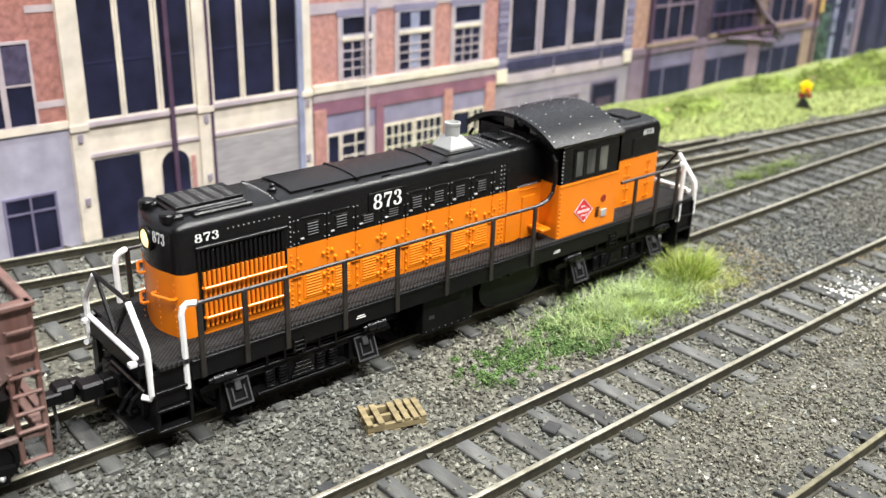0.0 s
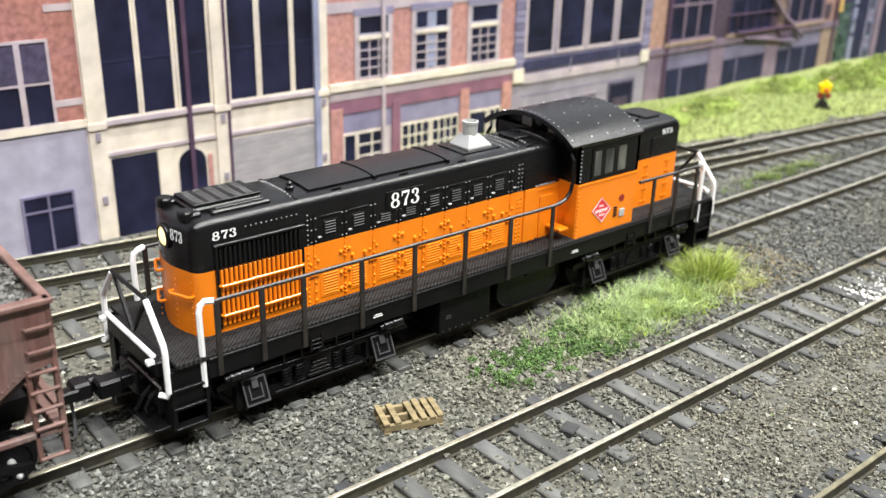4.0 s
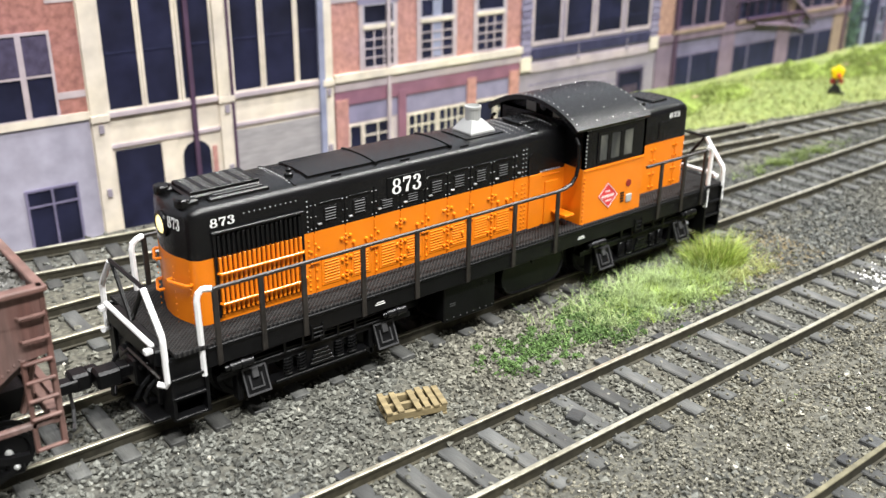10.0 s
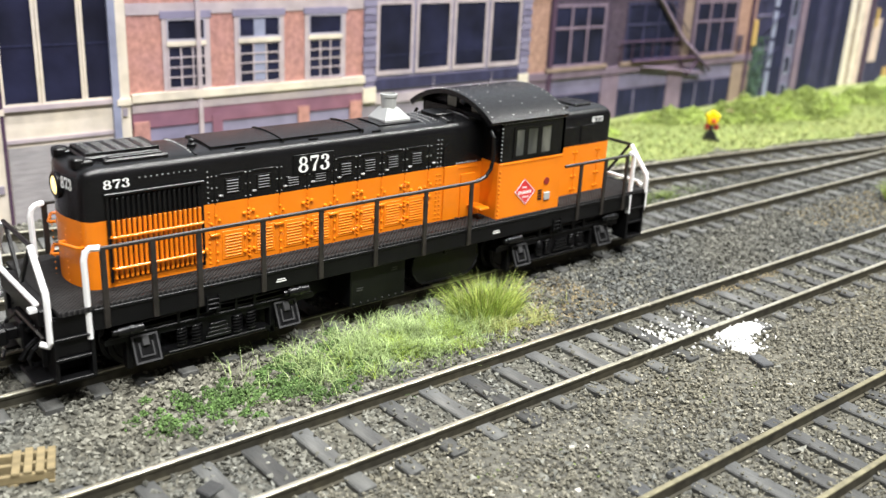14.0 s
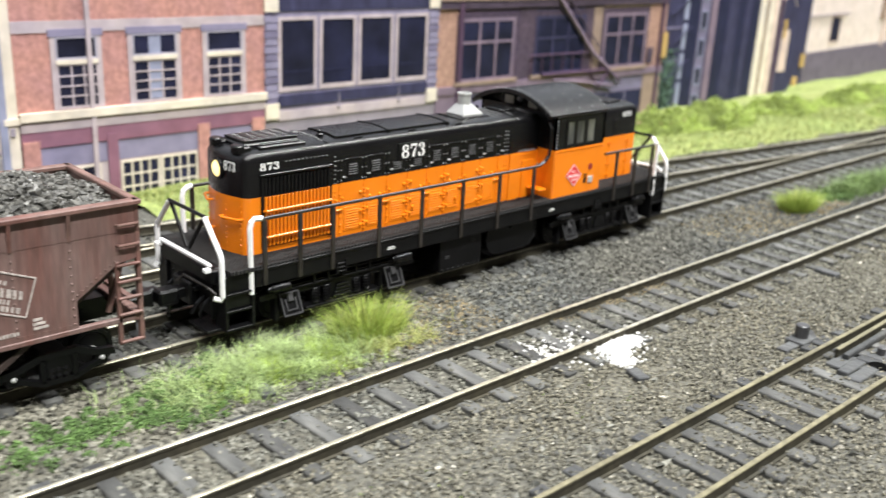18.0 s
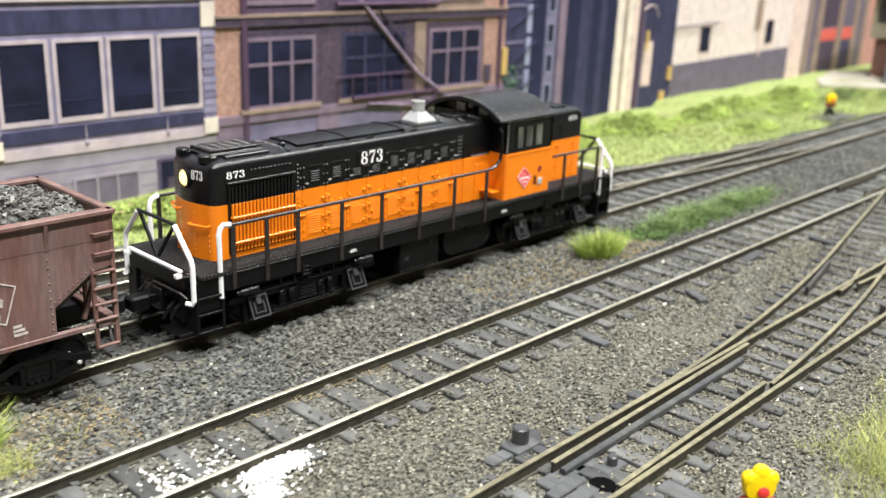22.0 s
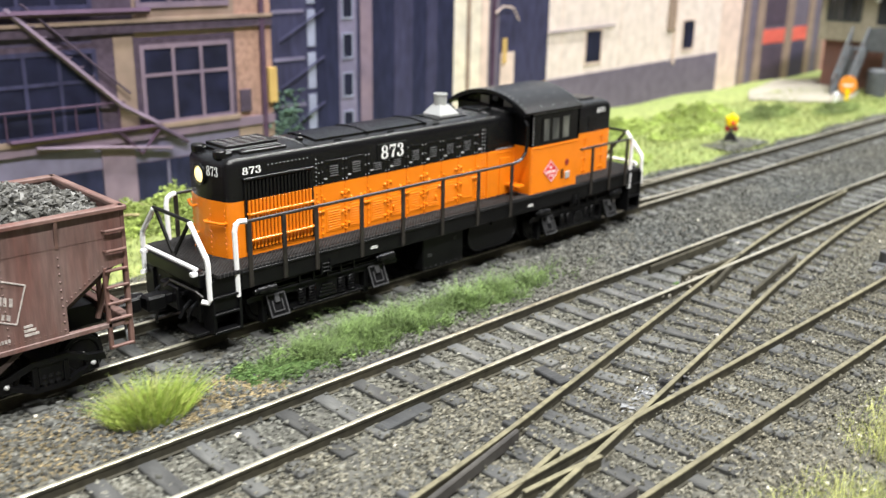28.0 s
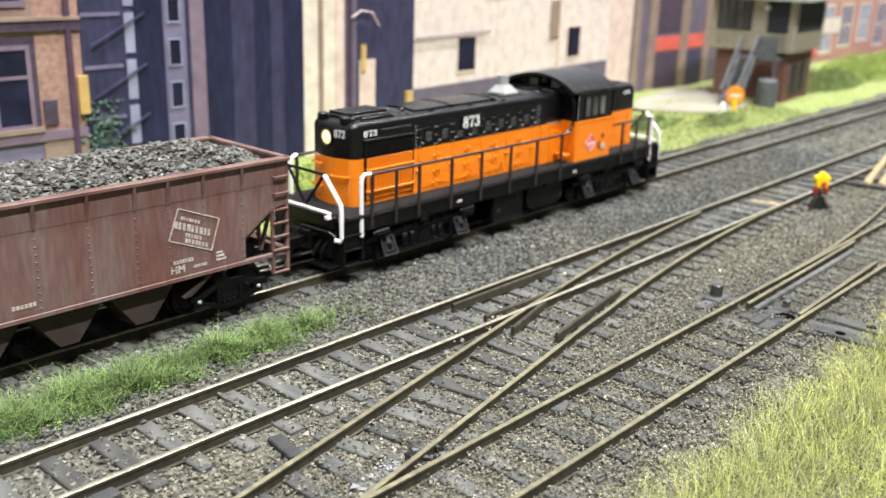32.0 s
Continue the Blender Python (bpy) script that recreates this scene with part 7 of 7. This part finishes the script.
weed_mat("green foam weeds between main and back track", 101, 10.5, 9.0, 1.4, 900, M_BUSH2, h=1.0)
for cx, cy in ((52, -47), (88, -20), (20, -46), (225, -50), (310, -18), (275, -40)):
    weed_mat("sparse green specks in the ballast", cx, cy, 6, 3, 22, M_BUSH2, 0.1, 0.25, 0.3, False)

# tall grass along the layout's front edge
for x0, x1, y0, y1, n, mat, label in ((62, 130, -112, -77.5, 9000, M_EDGEDRY, "yellow-green static grass along the front edge"), (112, 200, -112, -73.5, 20000, M_EDGEDRY, "yellow-green static grass along the front edge"),
                                     (112, 200, -112, -75, 9000, M_GRASS, "green static grass along the front edge"), (205, 300, -118, -71.5, 30000, M_EDGEDRY, "thick yellow-green static grass on the front edge"),
                                     (205, 310, -118, -73, 11000, M_GRASS, "thick green static grass on the front edge")):
    px, py = rng.uniform(x0, x1, n), y1 - (y1 - y0) * rng.beta(1.0, 1.5, n)
    wob = 2.2 * np.sin(px * 0.13) + 1.5 * np.sin(px * 0.37 + 1)
    ok = py < y1 - np.abs(wob) + rng.normal(0, 0.8, n)
    gap = (np.abs(px - 203) > 3) | (py < -90)
    p = np.column_stack([px, py, np.full(n, -2.2)])[ok & gap]
    edge = np.clip((y1 - p[:, 1]) / 8, 0.35, 1)
    v, f = blades(p, rng.uniform(1.5, 4.2, len(p)) * edge, rng.uniform(0.1, 1.4, len(p)), rng.uniform(0.014, 0.034, len(p)), rng)
    tagged(cloud("edge_grass", v, f, mat), label, "grass", kind="stuff")
weed_mat("pale turf under the front edge grass", 160, -93, 24, 4.5, 5000, M_EDGEDRY, 0.1, 0.25, 0.8, False)
weed_mat("pale turf under the front edge grass", 258, -93, 22, 5.5, 5000, M_EDGEDRY, 0.1, 0.25, 0.8, False)

scatter("tan_scatter", 420, 64, 92, -28.2, -27.0, 0.05, 0.13, -1.45, M_TAN, "yellow turf dust along the rail foot", 1.0)
for cx, cy, n, mat in ((80, -83.5, 2200, M_EDGEDRY), (82, -82.5, 1200, M_TUFT), (66, -85, 1200, M_EDGEDRY)):
    pp = spread(cx, cy, 6.5, 2.6, n)
    grass("edge_grass", np.column_stack([pp, np.full(n, -2.1)]), 1.0, 3.4, 0.035, 1.0, mat, "bright green static grass on the front edge", rng)

# white powder spilt over the middle track
n = 2600
p = np.concatenate([spread(65.6, -37.9, 1.9, 0.8, 1100), spread(62.2, -41.0, 1.0, 0.9, 220), spread(57.5, -33.2, 3.6, 2.2, 170), spread(65, -37, 4.0, 1.8, 110)])
v, f = lumps(np.column_stack([p, -1.55 + 0.5 * np.exp(-((p[:, 0] - 65.5) / 4) ** 2 - ((p[:, 1] + 38) / 2) ** 2) + rng.normal(0, 0.1, len(p))]), rng.uniform(0.10, 0.34, len(p)), rng)
tagged(cloud("plaster_powder", v, f, M_POWDER), "white plaster powder spilt beside the rail", "powder", kind="stuff")
v, f = lumps(np.column_stack([p2 := spread(238, -35.4, 4.0, 1.0, 60), np.full(60, -0.6)]), rng.uniform(0.15, 0.35, 60), rng)
tagged(cloud("pale_crumbs", v, f, M_PATH), "pale plaster crumbs lying on the frog", "crumbs", kind="stuff")


v, f = lumps(np.column_stack([spread(234.9, -35.5, 0.5, 0.25, 14), np.full(14, -0.2)]), rng.uniform(0.12, 0.3, 14), rng)
tagged(cloud("foam_crumbs", v, f, M_CLUMP), "fresh green foam crumbs on the frog", "crumbs", kind="stuff")
# dark lump in the gap of the crossover rail, with pale dust round it
n = 45
v, f = lumps(np.column_stack([spread(204.0, -54.2, 1.3, 0.4, n), rng.uniform(-1.9, -0.5, n)]), rng.uniform(0.35, 0.75, n), rng)
tagged(cloud("glue_lump", v, f, M_STAND), "dark rough glue lump in the rail gap", "lump")
n = 130
v, f = lumps(np.column_stack([spread(202.5, -54.0, 3.2, 1.5, n), np.full(n, -1.45) + rng.normal(0, 0.08, n)]), rng.uniform(0.25, 0.75, n), rng, 0.25)
tagged(cloud("glue_smear", v, f, M_SMEAR), "dried grey glue smeared round the rail gap", "glue", kind="stuff")
n = 60
v, f = lumps(np.column_stack([spread(203, -53.4, 3.0, 1.2, n), np.full(n, -1.25) + rng.normal(0, 0.1, n)]), rng.uniform(0.05, 0.13, n), rng)
tagged(cloud("pale_dust", v, f, M_POWDER), "pale plaster dust round the rail gap", "dust", kind="stuff")


# ---- pallet ----
def pallet(x, y, turn):
    ob = thing("wooden_pallet", "small bare wood pallet lying on the ballast", "pallet", at=(x, y, -1.75), rz=turn)
    ob.scale = (0.88, 0.9, 1.1)
    for k, yy in enumerate((-2.1, 0.0, 2.1)):
        part("stringer", Geo().box(-4.1, 4.1, yy - 0.28, yy + 0.28, 0.25, 1.05, 0.06), M_PALLET, ob)
    for xx in (-3.6, 0.0, 3.6):
        part("bottom_board", Geo().box(xx - 0.5, xx + 0.5, -2.5, 2.5, 0.0, 0.25, 0.04), M_PALLET, ob)
    for i, xx in enumerate((-3.7, -2.1, 0.3, 1.5, 2.7, 3.8)):
        part("deck_board", Geo().box(xx - 0.42, xx + 0.42, -2.5 + 0.1 * (i % 2), 2.5 - 0.15 * (i % 3), 1.05, 1.35, 0.05), M_PALLET, ob)


pallet(-22.6, -18.0, -19)


# ---- switch stands ----
def switch_stand(x, y, turn, z=-2.0):
    ob = thing("switch_stand", "black switch stand with red discs and a yellow lobed top", "switch stand", "switch stands", at=(x, y, z), rz=turn)
    part("base", Geo().prism([(-2.1, 0), (2.1, 0), (2.1, 0.45), (1.0, 2.9), (0.45, 3.4), (-0.45, 3.4), (-1.0, 2.9), (-2.1, 0.45)], "y", -0.75, 0.75).box(-2.4, 2.4, -1.5, 1.5, 0.0, 0.4, 0.1), M_STAND, ob)
    part("throw_lever", Geo().tube([(0.6, -0.9, 2.6), (1.2, -1.3, 1.5), (2.2, -1.6, 1.1)], 0.22, 6), M_STAND, ob)
    part("mast", Geo().cyl((0, 0, 3.0), (0, 0, 6.8), 0.4, n=9), M_STAND, ob)
    for sx in (-1, 1):
        part("red_target", Geo().box(sx * 1.15 - 0.62, sx * 1.15 + 0.62, -0.5, 0.3, 3.6, 5.2, 0.22), M_DARKRED, ob, "dark red square target")
    part("green_lens", Geo().lathe([(0.45, 0.3), (0.45, -0.5), (0.2, -0.7)], (0.0, 0.0, 4.3), "y", 10), M_TOWERDARK, ob, "dark green lens")
    part("yellow_crown", Geo().lathe([(0.6, -0.75), (1.5, -0.6), (1.7, 0.0), (1.5, 0.6), (0.6, 0.75)], (0.0, 0.0, 6.4), "y", 18), M_YELLOW, ob, "bright yellow rounded lamp body", True)
    for dx, dz in ((-1.05, 7.1), (1.05, 7.1), (0.0, 7.75)):
        part("yellow_lobe", Geo().lathe([(0.3, -0.65), (0.7, -0.45), (0.85, 0.0), (0.7, 0.45), (0.3, 0.65)], (dx, 0.0, dz), "y", 14), M_YELLOW, ob, "bright yellow lobe", True)
    part("red_lens", Geo().lathe([(0.6, 0.2), (0.6, -0.2), (0.3, -0.35)], (0.15, -0.75, 6.0), "y", 12), M_RED, ob, "red lens")
    return ob


switch_stand(163.0, 37.6, -40, -2.2)
switch_stand(348.0, 19.6, -40, -1.7)
switch_stand(92.4, -78.7, -40, -2.4)
switch_stand(342.0, -41.2, -40)

# tie ends and stubs lying about
for x, y, L, turn in ((175, -37.6, 8, 4), (148, -41.3, 5, 60), (91, -52.5, 3.2, 40), (-9, -31.2, 2.2, 20), (225, -57.2, 3, 25), (20, -20.2, 3, 80), (120, -41.0, 4, 85), (60, -45.0, 3, 70), (196, -42.0, 5, 80)):
    st = part("tie_stub", Geo().box(-L / 2, L / 2, -0.9, 0.9, 0, 1.0, 0.15), M_TIE)
    st.matrix_basis = pose(x * MM, y * MM, -2.05 * MM, 0, 0, turn)
    tagged(st, "short dark loose tie end on the ballast", "tie end", "loose tie ends")
for dx, dy in ((0, 0), (1.5, -3.0)):
    st = part("timber_pole", Geo().cyl((-14, 0, 0.9), (26, 0, 1.6), 0.9, 0.8, 9), M_STICK)
    st.matrix_basis = pose((384 + dx) * MM, (-38.5 + dy) * MM, -1.9 * MM, 0, 0, 11)
    tagged(st, "bare timber pole lying beside the track", "pole", "timber poles")
for k in range(2):
    st = part("timber_bearer", Geo().box(-1.0, 1.0, -5, 5, 0, 1.2, 0.1), M_TIE)
    st.matrix_basis = pose((371 + 8 * k) * MM, -41.2 * MM, -2.0 * MM, 0, 0, 8)
    tagged(st, "dark bearer under the timber poles", "bearer", "bearers")
st = part("long_board", Geo().box(-0.9, 0.9, -6, 6, 0, 0.6, 0.08), M_STICK)
st.matrix_basis = pose(338.6 * MM, -34.0 * MM, -1.95 * MM, 0, 0, 17)
tagged(st, "pale weathered board leading to the switch stand", "board")


# ---- signal tower ----
def tower(x, y, turn):
    """Origin on the ground at the near corner; one wall runs along x, the stair wall along y."""
    ob = thing("signal_tower", "two-storey model signal tower with brick base and grey stairs", "signal tower", at=(x, y, -2.2), rz=turn)
    L, D = 33.0, 30.0
    base = part("brick_base", Geo().box(2.0, L - 2.0, 2.0, D - 2.0, 0, 19.6, 0.2), M_TOWERBRICK, ob, "dark red brick ground floor")
    for i in range(16):
        part("brick_course", Geo().box(1.85, L - 1.85, 1.85, D - 1.85, 0.3 + i * 1.2, 1.2 + i * 1.2, 0.06), M_TOWERBRICK, base)
    for x0 in (9.0, 18.5):
        win = part("base_window", lattice_frame(x0, x0 + 4.6, 4.5, 15.0, 0.5, 1.4), M_TOWERDARK, base)
        part("pane", Geo().box(x0, x0 + 4.6, 1.7, 2.2, 4.5, 15.0), M_GLASS, win)
    part("base_door", Geo().box(1.5, 2.2, 15.0, 20.5, 0, 13.0, 0.15), M_TOWERDARK, base)
    up = part("upper_wall", Geo().box(0, L, 0, D, 19.4, 26.4, 0.15), M_TOWERWALL, ob, "grey-cream sided upper storey")
    for i in range(6):
        part("siding_board", Geo().box(-0.25, L + 0.25, -0.25, D + 0.25, 19.6 + i * 1.12, 20.45 + i * 1.12, 0.08), M_TOWERWALL, up)
    part("window_band", Geo().box(0.5, L - 0.5, 0.5, D - 0.5, 26, 38.0), M_TOWERDARK, ob)
    for x0, x1, n, turned in ((3.5, 30.5, 4, False), (15.6, 27.8, 2, True)):
        w = (x1 - x0) / n
        for k in range(n):
            g = lattice_frame(x0 + k * w + 0.3, x0 + (k + 1) * w - 0.3, 26.9, 36.8, 0.45, -0.3)
            q = Geo().box(x0 + k * w + 0.3, x0 + (k + 1) * w - 0.3, 0.1, 0.5, 26.9, 36.8)
            if turned:
                g.v = [(p[1], p[0], p[2]) for p in g.v]
                q.v = [(p[1], p[0], p[2]) for p in q.v]
            win = part("signal_window", g, M_TOWERDARK, ob)
            part("pane", q, M_GLASS, win)
    for b in ((-0.3, 3.0, -0.3, 0.6), (L - 2.4, L + 0.3, -0.3, 0.6), (-0.3, 0.6, 0.6, 2.0), (-0.3, 0.6, 9.8, 15.2), (-0.3, 0.6, 28.2, D + 0.3)):
        part("window_post", Geo().box(b[0], b[1], b[2], b[3], 19.5, 38.0, 0.1), M_TOWERWALL, ob)
    part("stair_door", Geo().box(-0.2, 0.6, 2.4, 9.4, 19.5, 36.5, 0.1), M_GLASS, ob)
    part("door_lamp", Geo().lathe([(0.3, 0), (1.0, 0.5), (0.9, 1.3), (0.2, 1.7)], (-1.5, 9.6, 34.0), n=10), M_WHITE, ob, "white lamp by the door")
    part("tower_roof", Geo().add([(-5, -5, 37.6), (L + 5, -5, 37.6), (L + 5, D + 5, 37.6), (-5, D + 5, 37.6), (-5, -5, 38.8), (L + 5, -5, 38.8), (L + 5, D + 5, 38.8), (-5, D + 5, 38.8), (12, D / 2, 50), (21, D / 2, 50)],
         [(3, 2, 1, 0), (0, 1, 5, 4), (1, 2, 6, 5), (2, 3, 7, 6), (3, 0, 4, 7), (4, 5, 9, 8), (5, 6, 9), (6, 7, 8, 9), (7, 4, 8)]), M_TOWERROOF, ob, "pale green-grey hipped roof")
    # landing and stair before the door
    part("landing", Geo().box(-7.5, -0.3, 2.6, 15.4, 17.0, 17.8, 0.1), M_TOWERSTEEL, ob)
    part("landing_panel", Geo().box(-7.9, -7.4, 2.4, 9.4, 17.0, 25.4, 0.1), M_TOWERSTEEL, ob)
    for y0 in (9.8, 15.4):
        part("stair_string", Geo().prism([(-23.0, 0), (-21.0, 0), (-7.3, 16.4), (-7.3, 18.6), (-8.6, 18.6)], "y", y0 - 0.45, y0 + 0.45), M_TOWERSTEEL, ob)
        part("stair_rail", Geo().tube([(-22.4, y0, 7.2), (-7.4, y0, 25.2)], 0.5, 6), M_TOWERSTEEL, ob)
        for k in range(4):
            xx = -22.2 + k * 4.8
            part("rail_post", Geo().tube([(xx, y0, 0.2 + max(0, (xx + 22.6) * 1.2)), (xx, y0, 7.3 + (xx + 22.4) * 1.2)], 0.35, 6), M_TOWERSTEEL, ob)
    for i in range(11):
        part("stair_tread", Geo().box(-22.4 + i * 1.38, -20.8 + i * 1.38, 10.2, 15.0, 0.9 + i * 1.6, 1.4 + i * 1.6, 0.08), M_TOWERSTEEL, ob)
    for px, py in ((-7.2, 2.8), (-7.2, 14.6)):
        part("landing_post", Geo().box(px, px + 0.9, py - 0.4, py + 0.5, 0, 17.2), M_TOWERSTEEL, ob)
    part("oil_tank", Geo().lathe([(3.4, 0), (3.6, 0.6), (3.6, 10.4), (2.8, 11.2)], (-9.5, 3.6, 0), n=18), M_TOWERSTEEL, ob)
    return ob


def lattice_frame(x0, x1, z0, z1, w, y=-0.5):
    return lattice([x0 - w, x0, (x0 + x1) / 2 - w * 0.3, (x0 + x1) / 2 + w * 0.3, x1, x1 + w], [z0 - w, z0, z1, z1 + w], y, y + 0.9)


tower(474.7, 24.7, 5)


def round_sign(x, y):
    ob = thing("round_sign", "amber round sign on a short yellow post by the yard", "sign", at=(x, y, -1.8), rz=-48)
    part("post", Geo().box(-0.7, 0.7, -0.5, 0.5, 0, 5.5, 0.1), M_YELLOW, ob)
    part("disc", Geo().lathe([(3.1, -0.3), (3.2, 0.0), (3.1, 0.3)], (0, 0, 6.6), "y", 20), M_AMBER, ob, "amber round disc")
    part("disc_bar", Geo().box(-1.8, 1.8, -0.42, -0.3, 6.3, 6.9), M_LETTER, ob)


round_sign(445, 29.5)
st = part("marker_post", Geo().lathe([(0.9, 0), (0.9, 4.2), (0.5, 4.8)], (0, 0, 0), n=12), M_WHITE)
st.matrix_basis = pose(437.5 * MM, 30 * MM, -1.8 * MM)
tagged(st, "short white marker post beside the sign", "post")



def rolled(t):
    """How far the train has come at a time, in metres."""
    for (t0, d0), (t1, d1) in zip(ROLL, ROLL[1:]):
        if t <= t1:
            return d0 + (d1 - d0) * max(0.0, t - t0) / (t1 - t0)
    return ROLL[-1][1]


def motions():
    for ob in (loco, hopper):
        walk(ob, [(t, pose(d, 0, 0)) for t, d in ROLL])
    steps = [0.0, 9.9] + [10.0 + 0.2 * i for i in range(111)]
    for axle, x, r in loco_axles + hopper_axles:
        walk(axle, [(t, pose(x * MM, 0, r * MM, 0, math.degrees(rolled(t) / (r * MM)), 0)) for t in steps])


motions()
